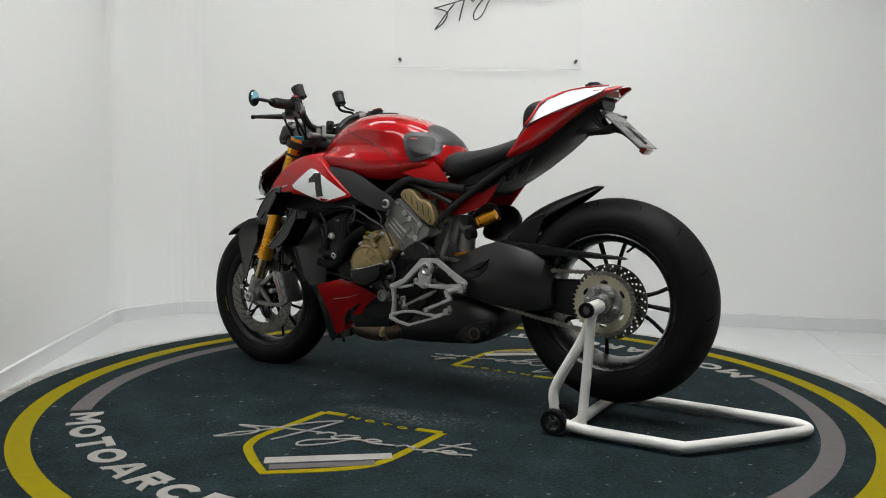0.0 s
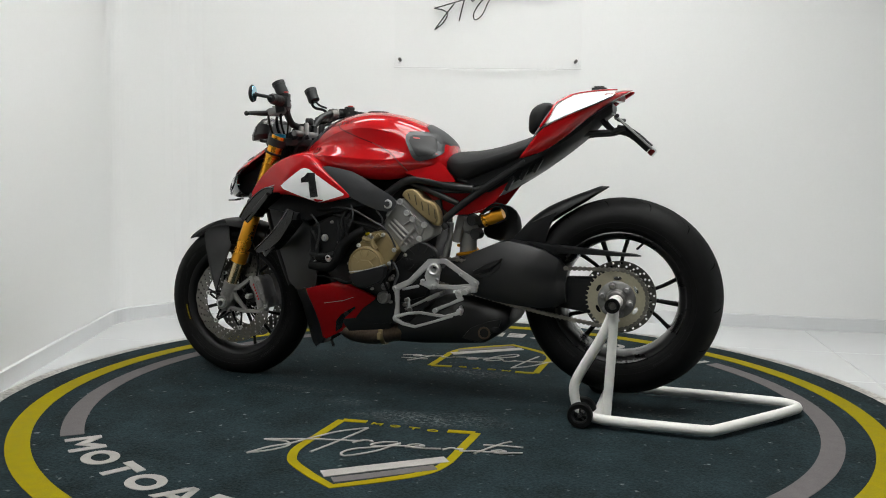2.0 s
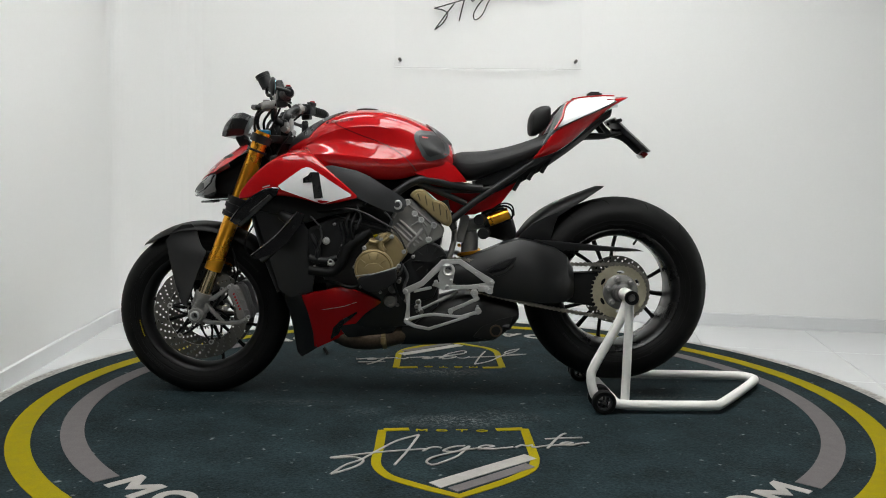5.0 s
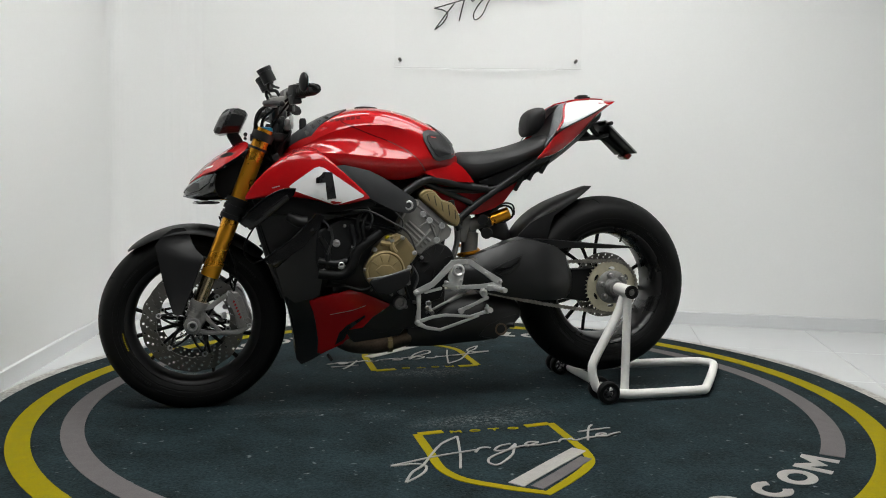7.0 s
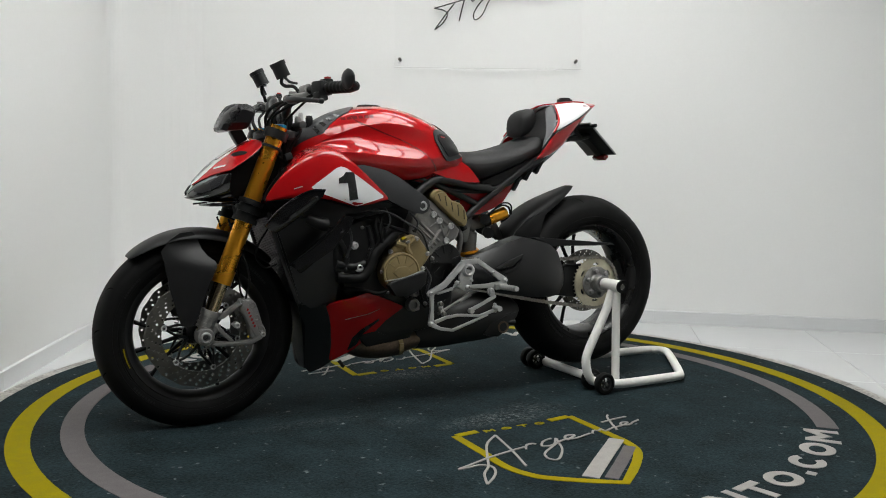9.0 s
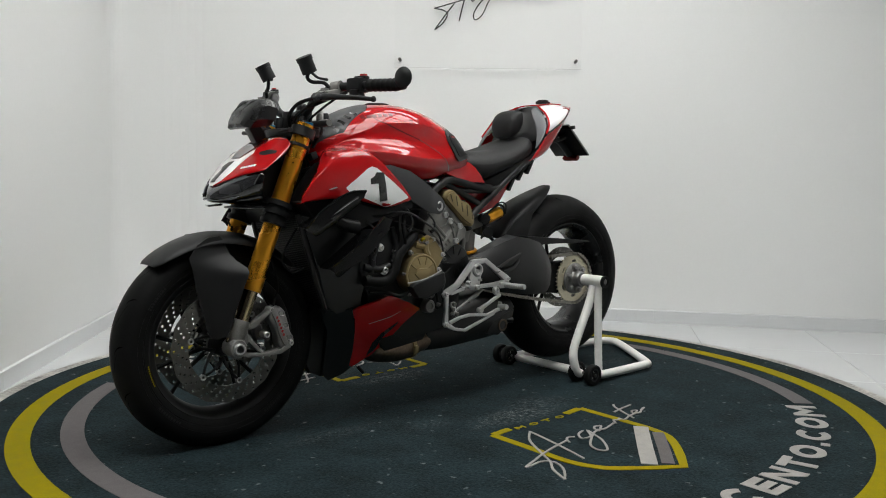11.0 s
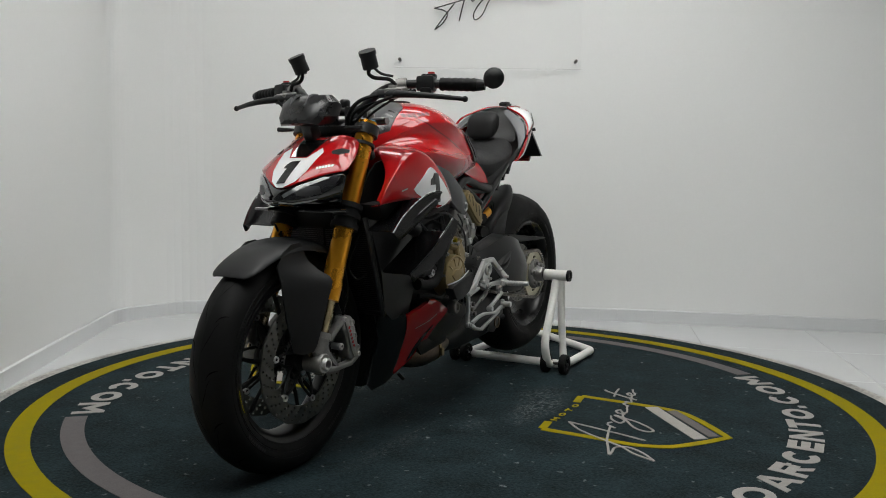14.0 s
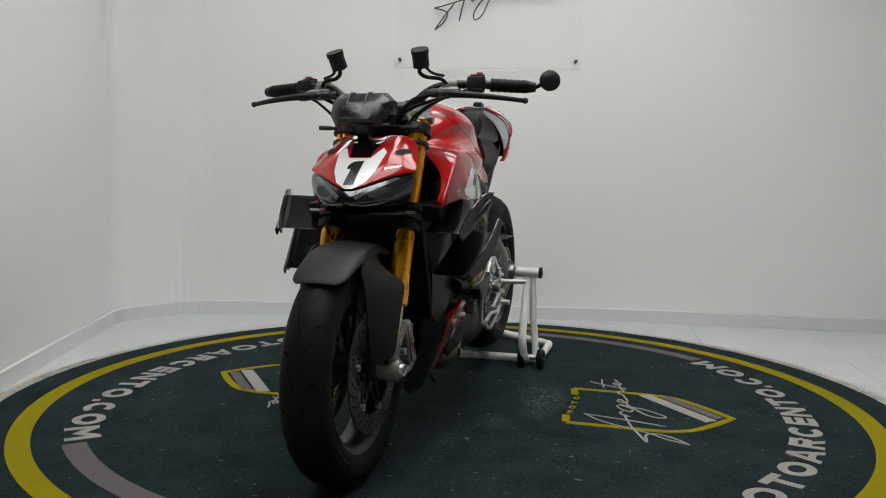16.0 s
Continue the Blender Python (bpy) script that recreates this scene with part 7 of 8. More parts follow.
def build_seat():
    rings = []
    for u, zt, w, zb in ((0.034, 0.836, 0.070, 0.815), (0.020, 0.858, 0.112, 0.800), (-0.010, 0.870, 0.140, 0.775), (-0.045, 0.870, 0.154, 0.764), (-0.10, 0.873, 0.160, 0.785), (-0.18, 0.889, 0.156, 0.815), (-0.25, 0.912, 0.145, 0.842), (-0.305, 0.934, 0.125, 0.865), (-0.335, 0.945, 0.095, 0.885)):
        h = zt - zb
        half = [(u, 0.0, zt + 0.004), (u, w * 0.5, zt + 0.002), (u, w * 0.82, zt - 0.12 * h), (u, w, zt - 0.42 * h), (u, w * 0.98, zt - 0.75 * h), (u, w * 0.85, zb), (u, 0.0, zb)]
        rings.append(half + [(x, -y, z) for x, y, z in half[-2:0:-1]])
    bm = loft(bmesh.new(), rings)
    smooth(part("seat", bm, M_SEAT, bike, "black vinyl rider seat"), 2)
    bm = bmesh.new()
    rings = []
    for u, zt, w, zb in ((-0.06, 0.768, 0.120, 0.735), (-0.14, 0.800, 0.125, 0.720), (-0.22, 0.835, 0.125, 0.765), (-0.30, 0.872, 0.125, 0.815), (-0.38, 0.915, 0.118, 0.872), (-0.44, 0.96, 0.10, 0.918), (-0.50, 1.005, 0.08, 0.975), (-0.54, 1.03, 0.06, 1.005)):
        half = [(u, 0.0, zt), (u, w, zt), (u, w, (zt + zb) / 2), (u, w * 0.75, zb), (u, 0.0, zb - 0.004)]
        rings.append(half + [(x, -y, z) for x, y, z in half[-2:0:-1]])
    loft(bm, rings)
    bevel(bm, 0.005, 2, angle=30)
    part("undertail", bm, M_MATT, bike, "black undertail tray")
    for (u, z) in ((-0.205, 0.752), (-0.255, 0.790), (-0.30, 0.815)):
        bm = bmesh.new()
        block(bm, (u - 0.004, 0.104, z + 0.010), (0.014, 0.018, 0.056), (0, -30, 0), 0.003)
        part("strap_hook", bm, M_MATT, bike)


build_seat()


def build_tail():
    made = []
    for sg in (1, -1):
        # red flank: lower edge and waist
        low = ((-0.252, 0.844, 0.160), (-0.296, 0.856, 0.163), (-0.345, 0.876, 0.158), (-0.396, 0.914, 0.146), (-0.432, 0.946, 0.134), (-0.480, 0.990, 0.112), (-0.540, 1.038, 0.082), (-0.600, 1.070, 0.045))
        waist = ((-0.254, 0.852, 0.163), (-0.288, 0.893, 0.170), (-0.322, 0.943, 0.172), (-0.372, 0.968, 0.165), (-0.430, 0.995, 0.150), (-0.485, 1.020, 0.124), (-0.545, 1.052, 0.090), (-0.602, 1.073, 0.046))
        rows = [[(a[0], sg * (a[2] - 0.02), a[1] - 0.001), (a[0], sg * a[2], a[1]), ((a[0] + b[0]) / 2, sg * ((a[2] + b[2]) / 2 + 0.006), (a[1] + b[1]) / 2), (b[0], sg * b[2], b[1])] for a, b in zip(low, waist)]
        t = keep_corners(smooth(part("tail_side", grid(bmesh.new(), rows), M_RED, bike, "glossy red tail side panel"), 2, 0.004))
        # white shell above the waist, cut off at a slant in front
        shell = [[(-0.322, 0.172, 0.945), (-0.350, 0.160, 0.986), (-0.364, 0.126, 1.026), (-0.402, 0.050, 1.061)], [(-0.372, 0.165, 0.969), (-0.390, 0.150, 1.006), (-0.402, 0.112, 1.042), (-0.425, 0.046, 1.067)],
                 [(-0.430, 0.150, 0.996), (-0.440, 0.136, 1.023), (-0.450, 0.100, 1.051), (-0.462, 0.044, 1.072)], [(-0.485, 0.124, 1.021), (-0.490, 0.111, 1.041), (-0.495, 0.082, 1.061), (-0.502, 0.042, 1.076)],
                 [(-0.545, 0.089, 1.053), (-0.548, 0.079, 1.061), (-0.550, 0.060, 1.069), (-0.552, 0.036, 1.077)]]
        shell = [[(u, sg * y, z) for u, y, z in r] for r in shell]
        keep_corners(smooth(part("tail_top_panel", grid(bmesh.new(), shell), M_WHITE, bike, "glossy white tail panel"), 2, 0.004))
        tip = [shell[-1], [(-0.602, sg * 0.046, 1.073), (-0.603, sg * 0.040, 1.075), (-0.604, sg * 0.030, 1.077), (-0.605, sg * 0.015, 1.079)]]
        keep_corners(smooth(part("tail_tip", grid(bmesh.new(), tip), M_RED, bike, "red tail tip"), 2, 0.004))
        # grey collar in front of the shell, running down the edge of the flank
        inner = [(-0.268, sg * 0.158, 0.872), (-0.306, sg * 0.142, 0.938), (-0.326, sg * 0.108, 0.994), (-0.366, sg * 0.042, 1.046)]
        outer = [(p[0] + 0.004, p[1] * 0.985, p[2] - 0.002) for p in shell[0]]
        mid = [tuple((a + b) / 2 for a, b in zip(p, q)) for p, q in zip(inner, outer)]
        mid = [(p[0], p[1] * 1.02, p[2] + 0.004) for p in mid]
        keep_corners(smooth(part("tail_collar", grid(bmesh.new(), [inner, mid, outer]), M_COLLAR, bike, "satin grey tail collar"), 2, 0.005))
        for line, r in ((shell[0], 0.0040), ([r_[-1] for r_ in shell], 0.0026)):
            bm = bmesh.new()
            tube(bm, [(p[0], p[1] * 1.004, p[2] + 0.0012) for p in line], r, 8, 5)
            part("tail_pinstripe", bm, M_RED, bike, "thin red edge line")
        bm = bmesh.new()
        tube(bm, [(b[0], sg * b[2] * 1.006, b[1]) for b in waist[2:-1]], 0.0024, 6, 4)
        part("tail_seam", bm, M_NUM, bike)
        made.append(t)
    # black middle of the tail and the small rear grip
    bm = bmesh.new()
    rows = [[(-0.315, 0.0, 0.925), (-0.315, 0.08, 0.922), (-0.315, 0.135, 0.918)], [(-0.37, 0.0, 0.965), (-0.365, 0.07, 0.962), (-0.36, 0.108, 0.985)], [(-0.405, 0.0, 1.030), (-0.40, 0.045, 1.036), (-0.395, 0.076, 1.042)], [(-0.44, 0.0, 1.066), (-0.44, 0.035, 1.067), (-0.44, 0.060, 1.068)], [(-0.50, 0.0, 1.076), (-0.50, 0.02, 1.076), (-0.50, 0.042, 1.076)]]
    grid(bm, [both_sides(r) for r in rows])
    smooth(part("tail_centre", bm, M_SATIN, bike, "black tail centre section"), 2, 0.006)
    bm = bmesh.new()
    rings = []
    for u, z0, z1, w in ((-0.252, 0.945, 0.985, 0.040), (-0.260, 0.930, 1.018, 0.058), (-0.280, 0.932, 1.036, 0.064), (-0.308, 0.950, 1.044, 0.062), (-0.334, 0.985, 1.042, 0.050)):
        rings.append([(u, w * math.copysign(abs(math.cos(a)) ** 0.55, math.cos(a)), (z0 + z1) / 2 + (z1 - z0) / 2 * math.copysign(abs(math.sin(a)) ** 0.6, math.sin(a))) for a in (2 * math.pi * k / 16 for k in range(16))])
    loft(bm, rings)
    smooth(part("back_pad", bm, M_SEAT, bike, "black rear seat pad"), 1)
    bm = bmesh.new()
    block(bm, (-0.488, 0, 1.083), (0.050, 0.035, 0.012), (0, 0, 0), 0.003)
    block(bm, (-0.488, 0, 1.090), (0.032, 0.030, 0.008), (0, 0, 0), 0.002)
    part("camera_mount", bm, M_MATT, bike, "small black accessory mount")
    bm = bmesh.new()
    plate(bm, [(-0.575, 0.0), (-0.545, 0.078), (-0.515, 0.085), (-0.54, 0.0), (-0.515, -0.085), (-0.545, -0.078)], 1.040, 1.062, 0.004, axis="z")
    part("tail_light", bm, M_REDLENS, bike, "red tail light strip")
    # plate carrier
    bm = bmesh.new()
    for sg in (1, -1):
        tube(bm, [(-0.42, 0.05 * sg, 0.925), (-0.47, 0.045 * sg, 0.935), (-0.53, 0.035 * sg, 0.938), (-0.58, 0.04 * sg, 0.952)], 0.010, 8, 4)
        tube(bm, [(-0.50, 0.045 * sg, 0.985), (-0.52, 0.04 * sg, 0.96), (-0.545, 0.035 * sg, 0.94)], 0.009, 8, 3)
    tube(bm, [(-0.55, 0, 0.950), (-0.60, 0, 0.935), (-0.66, 0, 0.885)], 0.016, 10, 4)
    car = part("plate_carrier", bm, M_MATT, bike, "black number plate carrier")
    bm = bmesh.new()
    block(bm, (-0.609, 0, 0.939), (0.174, 0.180, 0.005), (0, -41.5, 0), 0.001)
    part("number_plate", bm, M_PLATE, car, "grey number plate with plain bars")
    bm = bmesh.new()
    block(bm, (-0.607, 0, 0.9365), (0.168, 0.172, 0.003), (0, -41.5, 0), 0.001)
    part("plate_back", bm, M_MATT, car)
    bm = bmesh.new()
    for k in range(6):
        p = pose(-0.609, 0, 0.939, 0, -41.5, 0) @ Vector((-0.01 + 0.05 * (k // 3) - 0.02, -0.055 + 0.055 * (k % 3), 0.0030))
        block(bm, tuple(p), (0.030, 0.038, 0.0015), (0, -41.5, 0), 0.0, 1)
    part("plate_bars", bm, M_NUM, car)
    bm = bmesh.new()
    block(bm, (-0.668, 0, 0.872), (0.018, 0.075, 0.022), (0, -41.5, 0), 0.004)
    part("rear_reflector", bm, M_REDLENS, car, "small red reflector")
    for sg in (1, -1):
        bm = bmesh.new()
        tube(bm, [(-0.55, 0.03 * sg, 0.985), (-0.555, 0.08 * sg, 0.985), (-0.562, 0.105 * sg, 0.987)], 0.007, 8, 3)
        part("rear_indicator", bm, M_MATT, car)


build_tail()


# ---------------------------------------------------------------- swingarm, chain, shock, foot controls
def build_rear():
    rings = []
    for u, zb, zt, v0, v1 in ((0.04, 0.40, 0.475, 0.05, 0.105), (-0.04, 0.385, 0.505, 0.045, 0.125), (-0.10, 0.372, 0.530, 0.045, 0.150), (-0.16, 0.360, 0.556, 0.045, 0.165), (-0.215, 0.352, 0.572, 0.045, 0.172), (-0.28, 0.346, 0.562, 0.045, 0.174), (-0.34, 0.344, 0.545, 0.045, 0.168), (-0.385, 0.350, 0.515, 0.045, 0.155), (-0.412, 0.365, 0.470, 0.05, 0.128)):
        h = zt - zb
        rings.append([(u, v0, zt - 0.1 * h), (u, v0 + 0.30 * (v1 - v0), zt), (u, v1 - 0.030, zt - 0.02 * h), (u, v1 - 0.002, zt - 0.30 * h), (u, v1 + 0.004, zt - 0.5 * h), (u, v1, zt - 0.82 * h), (u, v1 - 0.015, zb + 0.02 * h), (u, v0 + 0.3 * (v1 - v0), zb), (u, v0, zb + 0.1 * h)])
    bm = loft(bmesh.new(), rings)
    bevel(bm, 0.006, 2, angle=16)
    part("swingarm", bm, M_SWING, bike, "matt black single-sided swingarm", 30)
    bm = bmesh.new()
    plate(bm, [(-0.38, 0.345), (-0.38, 0.45), (-0.45, 0.452), (-0.55, 0.455), (-0.60, 0.45), (-0.64, 0.41), (-0.64, 0.36), (-0.60, 0.325), (-0.52, 0.325)], 0.040, 0.090, 0.012, 2)
    part("swingarm_end", bm, M_MATT, bike)
    bm = bmesh.new()
    plate(bm, [(-0.100, 0.462), (-0.150, 0.490), (-0.205, 0.512), (-0.190, 0.492), (-0.160, 0.472)], 0.150, 0.176, 0.004)
    plate(bm, [(-0.110, 0.450), (-0.165, 0.466), (-0.200, 0.500), (-0.196, 0.475), (-0.170, 0.452), (-0.135, 0.440)], 0.150, 0.174, 0.004)
    part("arm_fin", bm, M_SATIN, bike, "sculpted fin on the swingarm")
    # chain guard blade
    bm = bmesh.new()
    plate(bm, [(-0.27, 0.566), (-0.33, 0.563), (-0.45, 0.553), (-0.55, 0.545), (-0.635, 0.538), (-0.655, 0.532), (-0.56, 0.530), (-0.45, 0.532), (-0.36, 0.532)], 0.085, 0.128, 0.004)
    part("chain_guard", bm, M_MATT, bike, "matt black chain guard blade")
    # hugger
    rows = []
    for u, z, w, d in ((-0.205, 0.555, 0.070, 0.010), (-0.232, 0.600, 0.078, 0.014), (-0.266, 0.641, 0.083, 0.020), (-0.308, 0.674, 0.084, 0.024), (-0.358, 0.702, 0.078, 0.022), (-0.430, 0.731, 0.058, 0.012), (-0.485, 0.752, 0.028, 0.003), (-0.507, 0.760, 0.006, 0.0005)):
        rows.append(both_sides([(u, 0.0, z), (u, w * 0.55, z - 0.1 * d), (u - 0.006, w * 0.85, z - 0.4 * d), (u - 0.02, w, z - d), (u - 0.03, w * 1.02, z - 1.6 * d)]))
    bm = grid(bmesh.new(), rows)
    smooth(part("rear_hugger", bm, M_MATT, bike, "matt black rear tyre hugger"), 2, 0.004)
    bm = bmesh.new()
    plate(bm, [(-0.20, 0.545), (-0.228, 0.585), (-0.266, 0.622), (-0.315, 0.648), (-0.365, 0.668), (-0.345, 0.615), (-0.33, 0.555), (-0.26, 0.553)], 0.072, 0.084, 0.004)
    part("hugger_side", bm, M_MATT, bike)
    # chain: link plates and rollers along both runs and round the sprocket
    c = REAR
    path = []
    for k in range(25):
        a = radians(86) + radians(188) * k / 24
        path.append((c[0] + 0.0985 * math.cos(a), c[2] + 0.0985 * math.sin(a)))
    top_front, low_front = (0.085, 0.500), (0.075, 0.418)
    p0, p1 = path[0], path[-1]
    up = [(top_front[0] + (p0[0] - top_front[0]) * k / 50, top_front[1] + (p0[1] - top_front[1]) * k / 50 - 0.010 * math.sin(math.pi * k / 50)) for k in range(50)]
    low = [(p1[0] + (low_front[0] - p1[0]) * k / 50, p1[1] + (low_front[1] - p1[1]) * k / 50 - 0.012 * math.sin(math.pi * k / 50)) for k in range(1, 51)]
    line = up + path + low
    bm = bmesh.new()
    run = 0.0
    pitch = 0.0159
    marks = []
    for a, b in zip(line, line[1:]):
        L = math.hypot(b[0] - a[0], b[1] - a[1])
        while run < L:
            marks.append((a[0] + (b[0] - a[0]) * run / L, a[1] + (b[1] - a[1]) * run / L))
            run += pitch
        run -= L
    wave = [(-1, 0.0), (-0.93, 0.6), (-0.72, 0.95), (-0.45, 0.85), (-0.18, 0.56), (0.18, 0.56), (0.45, 0.85), (0.72, 0.95), (0.93, 0.6), (1, 0.0)]
    wave += [(x, -z) for x, z in wave[-2:0:-1]]
    for i, (a, b) in enumerate(zip(marks, marks[1:])):
        dx, dz = (b[0] - a[0]) / pitch, (b[1] - a[1]) / pitch
        m = ((a[0] + b[0]) / 2, (a[1] + b[1]) / 2)
        o = 0.0092 if i % 2 else 0.0066
        for sg in (1, -1):
            rings = []
            for y in (0.103 + sg * o - 0.0010, 0.103 + sg * o + 0.0010):
                rings.append([(m[0] + dx * x * 0.0145 - dz * z * 0.0072, y, m[1] + dz * x * 0.0145 + dx * z * 0.0072) for x, z in wave])
            loft(bm, rings)
        rod(bm, (a[0], 0.0985, a[1]), (a[0], 0.1075, a[1]), 0.0050, 8)
        rod(bm, (a[0], 0.0910, a[1]), (a[0], 0.1150, a[1]), 0.0026, 8)
    tagged(part("chain", bm, M_CHAIN, bike, "steel drive chain"), kind="stuff")
    # shock absorber
    bm = bmesh.new()
    rod(bm, (-0.045, 0.045, 0.50), (-0.050, 0.045, 0.585), 0.030, 22)
    rod(bm, (-0.05, 0.045, 0.585), (-0.052, 0.045, 0.635), 0.022, 18)
    block(bm, (-0.075, 0.055, 0.62), (0.085, 0.05, 0.042), (0, 15, 0), 0.01)
    block(bm, (-0.02, 0.06, 0.60), (0.03, 0.05, 0.10), (0, -12, 0), 0.008)
    sh = part("shock_absorber", bm, M_CAST, bike, "alloy rear shock absorber")
    bm = bmesh.new()
    tube(bm, [(-0.045 + 0.036 * math.cos(a), 0.045 + 0.036 * math.sin(a), 0.47 + 0.0055 * a) for a in (0.5 * k for k in range(26))], 0.0065, 8, 2)
    part("spring", bm, M_GOLD, sh, "yellow coil spring")
    bm = bmesh.new()
    rod(bm, (-0.105, 0.075, 0.628), (-0.182, 0.075, 0.656), 0.022, 22)
    part("gas_canister", bm, M_GOLD, sh, "gold shock reservoir")
    bm = bmesh.new()
    rod(bm, (-0.092, 0.075, 0.623), (-0.110, 0.075, 0.630), 0.024, 22)
    rod(bm, (-0.10, 0.09, 0.588), (-0.09, 0.115, 0.585), 0.020, 18)
    rod(bm, (-0.085, 0.09, 0.635), (-0.075, 0.115, 0.633), 0.019, 18)
    part("canister_cap", bm, M_MATT, sh)
    bm = bmesh.new()
    tube(bm, [(-0.11, 0.09, 0.655), (-0.15, 0.10, 0.682), (-0.185, 0.095, 0.675), (-0.195, 0.085, 0.645), (-0.16, 0.085, 0.622)], 0.0035, 8, 6)
    tube(bm, [(-0.10, 0.095, 0.65), (-0.15, 0.105, 0.690), (-0.19, 0.10, 0.685), (-0.20, 0.09, 0.65)], 0.003, 8, 6)
    part("hose", bm, M_RUBBER, sh)
    bm = bmesh.new()
    tube(bm, [(0.01, 0.07, 0.62), (0.01, 0.09, 0.56), (0.025, 0.095, 0.50), (0.03, 0.09, 0.46)], 0.010, 10, 4)
    part("linkage", bm, M_CAST, bike)
    # rear bank exhaust shield behind the shock
    bm = bmesh.new()
    rings = []
    for u, z, r in ((-0.09, 0.62, 0.05), (-0.14, 0.63, 0.065), (-0.19, 0.61, 0.062), (-0.215, 0.57, 0.05)):
        rings.append([(u + 0.3 * r * math.cos(a), -0.02 + r * math.cos(a + 1.57), z + r * math.sin(a)) for a in (2 * math.pi * k / 16 for k in range(16))])
    loft(bm, rings)
    smooth(part("heat_shield", bm, M_SATIN, bike), 1)


build_rear()


def build_footrest(sg):
    v = 0.185 * sg

    def P(u, z, dv=0.0):
        return (u, v + sg * dv, z)
    def bar(bm, line, widths, lo, hi, bev=0.003):
        flat_bar(bm, line, widths, v + sg * lo, v + sg * hi, bev)
    # one milled plate: front arm, bridge, rear arm, lower rail and the drop to the pedal pivot
    bm = bmesh.new()
    bar(bm, [(0.1768, 0.388), (0.1194, 0.417), (0.0520, 0.485)], [0.022, 0.019, 0.021], -0.007, 0.007)
    bar(bm, [(0.0520, 0.4905), (-0.0110, 0.4935)], 0.017, -0.0075, 0.0065)
    bar(bm, [(-0.0080, 0.494), (-0.0586, 0.461), (-0.1180, 0.421)], [0.018, 0.017, 0.026], -0.007, 0.0072)
    bar(bm, [(0.0300, 0.405), (-0.0478, 0.406), (-0.1180, 0.412)], [0.013, 0.015, 0.022], -0.0065, 0.0068)
    bar(bm, [(0.1450, 0.389), (0.0900, 0.402)], 0.010, -0.005, 0.005, 0.002)
    bar(bm, [(0.1690, 0.386), (0.1660, 0.335), (0.1690, 0.288)], [0.018, 0.012, 0.020], -0.006, 0.0066)
    plate(bm, [(0.056, 0.470), (0.008, 0.462), (0.013, 0.430), (0.0185, 0.398), (0.046, 0.393), (0.070, 0.405), (0.086, 0.409), (0.078, 0.420), (0.060, 0.420), (0.066, 0.440)], v - 0.0055, v + 0.0055, 0.003)
    lathe(bm, [(0.0115, -0.011), (0.0225, -0.011), (0.0235, 0.0), (0.0225, 0.011), (0.0165, 0.0135), (0.0115, 0.010)], P(0.0312, 0.4635), "y", 28, closed=True)
    rest = part("footrest_plate", bm, M_ALU, bike, "machined silver footrest plate")
    for (u, z, r) in ((0.1745, 0.390, 0.0065), (0.0320, 0.4045, 0.0078), (-0.066, 0.4520, 0.0052), (-0.1180, 0.4240, 0.0058), (-0.060, 0.3870, 0.0105), (0.0720, 0.4220, 0.0060), (0.171, 0.287, 0.0080), (0.020, 0.4290, 0.0045)):
        bm = bmesh.new()
        lathe(bm, [(0.0, 0.0), (r * 1.25, 0.0), (r * 1.25, sg * 0.0095), (r, sg * 0.010), (r, sg * 0.0145), (r * 0.8, sg * 0.016), (r * 0.5, sg * 0.016), (r * 0.45, sg * 0.011), (0.0, sg * 0.011)], P(u, z), "y", 14)
        part("bolt", bm, M_ALU, rest)
    bm = bmesh.new()
    block(bm, P(-0.098, 0.402, 0.004), (0.050, 0.024, 0.020), (0, 0, 0), 0.004)
    rod(bm, P(-0.095, 0.402, 0.0), (-0.108, 0.285 * sg, 0.404), 0.0088, 14)
    for k in range(7):
        f = 0.25 + 0.10 * k
        q = Vector(P(-0.095, 0.402, 0.0)).lerp(Vector((-0.108, 0.285 * sg, 0.404)), f)
        lathe(bm, [(0.007, -0.002), (0.0102, -0.001), (0.0102, 0.001), (0.007, 0.002)], tuple(q), "y", 14, closed=True)
    part("footpeg", bm, M_ALU, rest, "silver footpeg")
    bm = bmesh.new()
    bar(bm, [(0.160, 0.2945), (0.120, 0.307), (0.0756, 0.3125), (-0.0127, 0.3050), (-0.066, 0.3200)], [0.012, 0.010, 0.0095, 0.009, 0.012], 0.010, 0.021, 0.0022)
    bar(bm, [(0.1684, 0.284), (0.1404, 0.2705), (0.0947, 0.2620), (0.0300, 0.2830), (-0.0400, 0.3075)], [0.016, 0.011, 0.0095, 0.0085, 0.008], 0.0105, 0.0215, 0.0022)
    rod(bm, P(-0.072, 0.330, 0.012), P(-0.074, 0.330, 0.048), 0.0095, 14)
    bar(bm, [(-0.0715, 0.343), (-0.0725, 0.316)], 0.008, 0.009, 0.023, 0.002)
    part("pedal", bm, M_ALU, rest, "silver forked shift pedal")
    bm = bmesh.new()
    bar(bm, [(0.0178, 0.3270), (-0.0300, 0.3480), (-0.0731, 0.3690)], [0.013, 0.010, 0.013], 0.004, 0.015, 0.0025)
    rod(bm, P(0.0210, 0.3235, 0.002), P(0.0210, 0.3235, 0.022), 0.0085, 14)
    rod(bm, P(-0.0620, 0.3800, 0.0), P(-0.0620, 0.3800, 0.014), 0.0105, 14)
    part("heel_lever", bm, M_ALU, rest)
    bm = bmesh.new()
    rod(bm, P(0.140, 0.317, -0.006), P(-0.004, 0.3894, -0.008), 0.0048, 10)
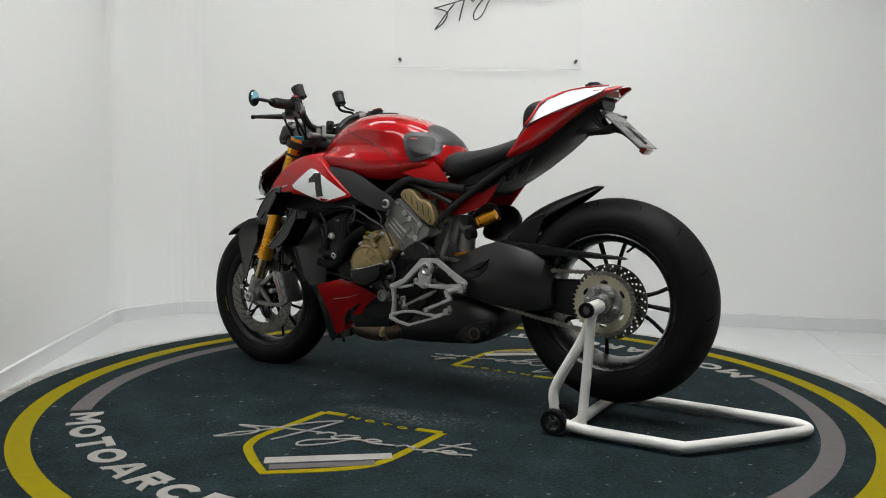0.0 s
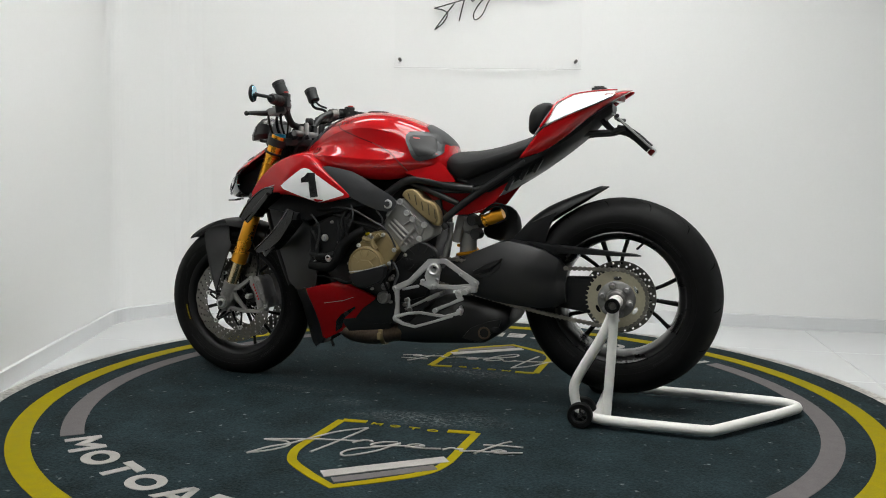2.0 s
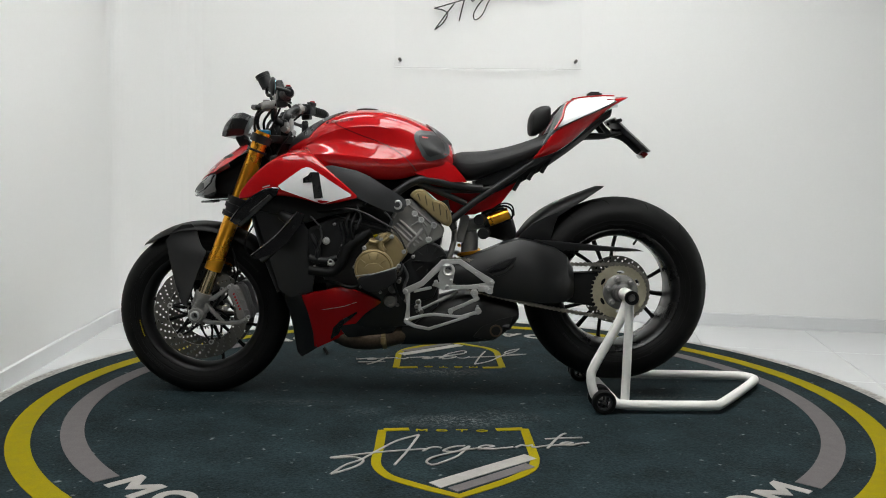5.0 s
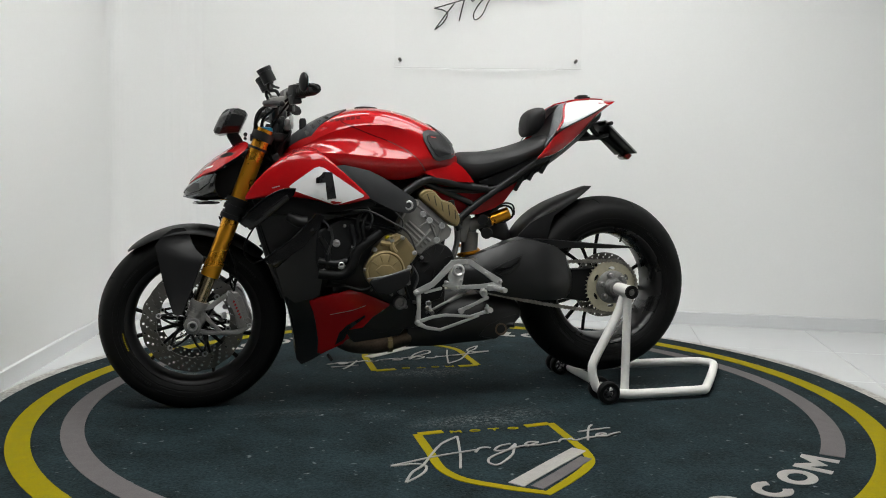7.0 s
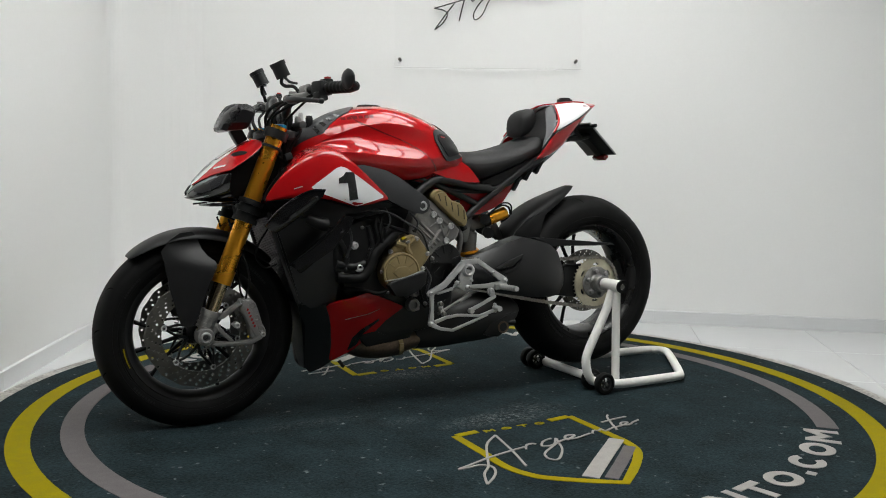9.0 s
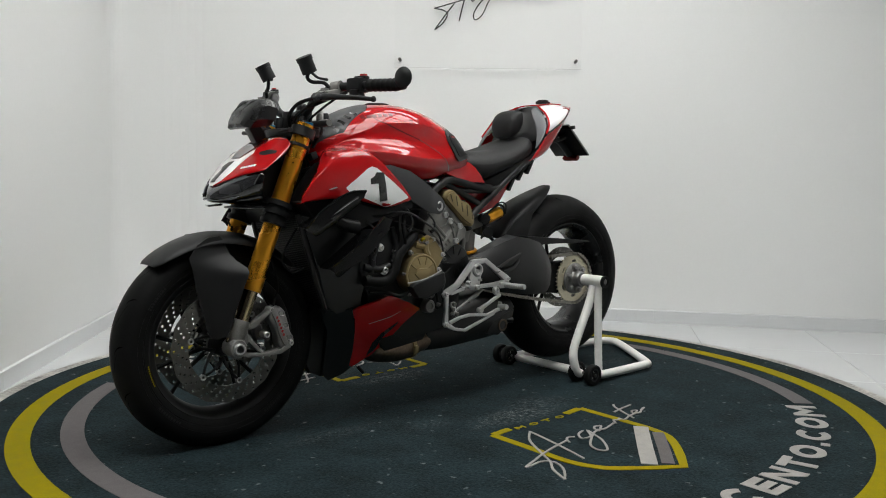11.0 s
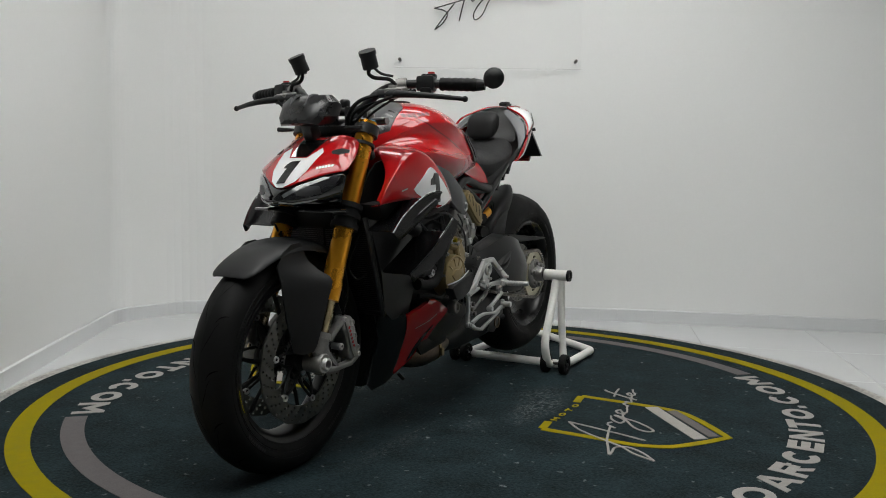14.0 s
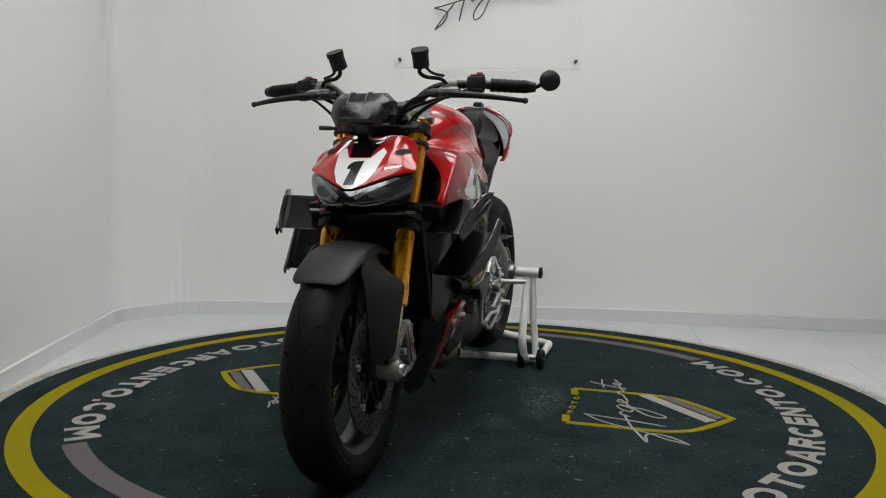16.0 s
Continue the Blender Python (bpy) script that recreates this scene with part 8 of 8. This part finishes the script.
    rod(bm, P(0.060, 0.3555, -0.007), P(0.015, 0.379, -0.008), 0.0078, 12)
    part("shift_rod", bm, M_CAST, rest)
    bm = bmesh.new()
    bar(bm, [(0.132, 0.352), (0.128, 0.332), (0.120, 0.316)], [0.020, 0.013, 0.014], -0.010, 0.0, 0.002)
    part("shift_arm", bm, M_ALU, rest)
    for (u, z) in ((0.132, 0.352), (0.138, 0.335), (0.120, 0.318)):
        bm = bmesh.new()
        lathe(bm, [(0.0, 0.0), (0.0078, 0.0), (0.0078, sg * 0.006), (0.0055, sg * 0.008), (0.0, sg * 0.008)], P(u, z, 0.0), "y", 12)
        part("joint_bolt", bm, M_STEEL, rest)


build_footrest(1)
build_footrest(-1)


# ---------------------------------------------------------------- floor tiles round the turntable
def lay_floor_tiles():
    size, gap = 0.60, 0.0025
    turn = radians(-11.0)
    c, s = math.cos(turn), math.sin(turn)
    bm = bmesh.new()
    h = size / 2 - gap / 2
    b = 0.0012
    lo = [bm.verts.new((x * h, y * h, 0)) for x, y in ((-1, -1), (1, -1), (1, 1), (-1, 1))]
    up = [bm.verts.new((x * h, y * h, 0.010 - b)) for x, y in ((-1, -1), (1, -1), (1, 1), (-1, 1))]
    top = [bm.verts.new((x * (h - b), y * (h - b), 0.010)) for x, y in ((-1, -1), (1, -1), (1, 1), (-1, 1))]
    skin(bm, [lo, up, top])
    me = finish(bm, "tile", M_TILE, 20)
    for i in range(-9, 10):
        for j in range(-15, 8):
            x0, y0 = 1.20 + i * size, 1.06 + j * size
            # grid turned about its corner by the right-hand wall
            dx, dy = i * size + 0.30, j * size + 0.30
            x, y = 1.235 + c * dx - s * dy, 0.99 + s * dx + c * dy
            if not (-2.5 < x < 3.6 and -7.0 < y < 2.0):
                continue
            far = math.hypot(abs(x), abs(y))
            if far < R_RIM - 0.43:
                continue
            ob = new("tile", me)
            ob.parent = floor
            ob.location = (x, y, FLOOR - 0.010)
            ob.rotation_euler = (0, 0, turn)


lay_floor_tiles()


# ---------------------------------------------------------------- motion of the turntable and all that stands on it
def heading(t):
    """Turn of the table in degrees at t seconds."""
    return 194.0 - 45.151 + 6.1273 * t + 0.05911 * t * t - 0.0020334 * t ** 3


def motions():
    times = [0.5 * k for k in range(33)]
    for ob, dx, dy in ((turntable, 0.0, 0.0), (mat, 0.0, MAT_V), (stand, BIKE_U, BIKE_V), (bike, BIKE_U, BIKE_V)):
        rows = []
        for t in times:
            a = radians(heading(t))
            rows.append((t, pose(dx * math.cos(a) - dy * math.sin(a), dx * math.sin(a) + dy * math.cos(a), 0, 0, 0, heading(t))))
        walk(ob, rows)


BIKE_U, BIKE_V, MAT_V = -0.010, -0.041, 0.0
motions()
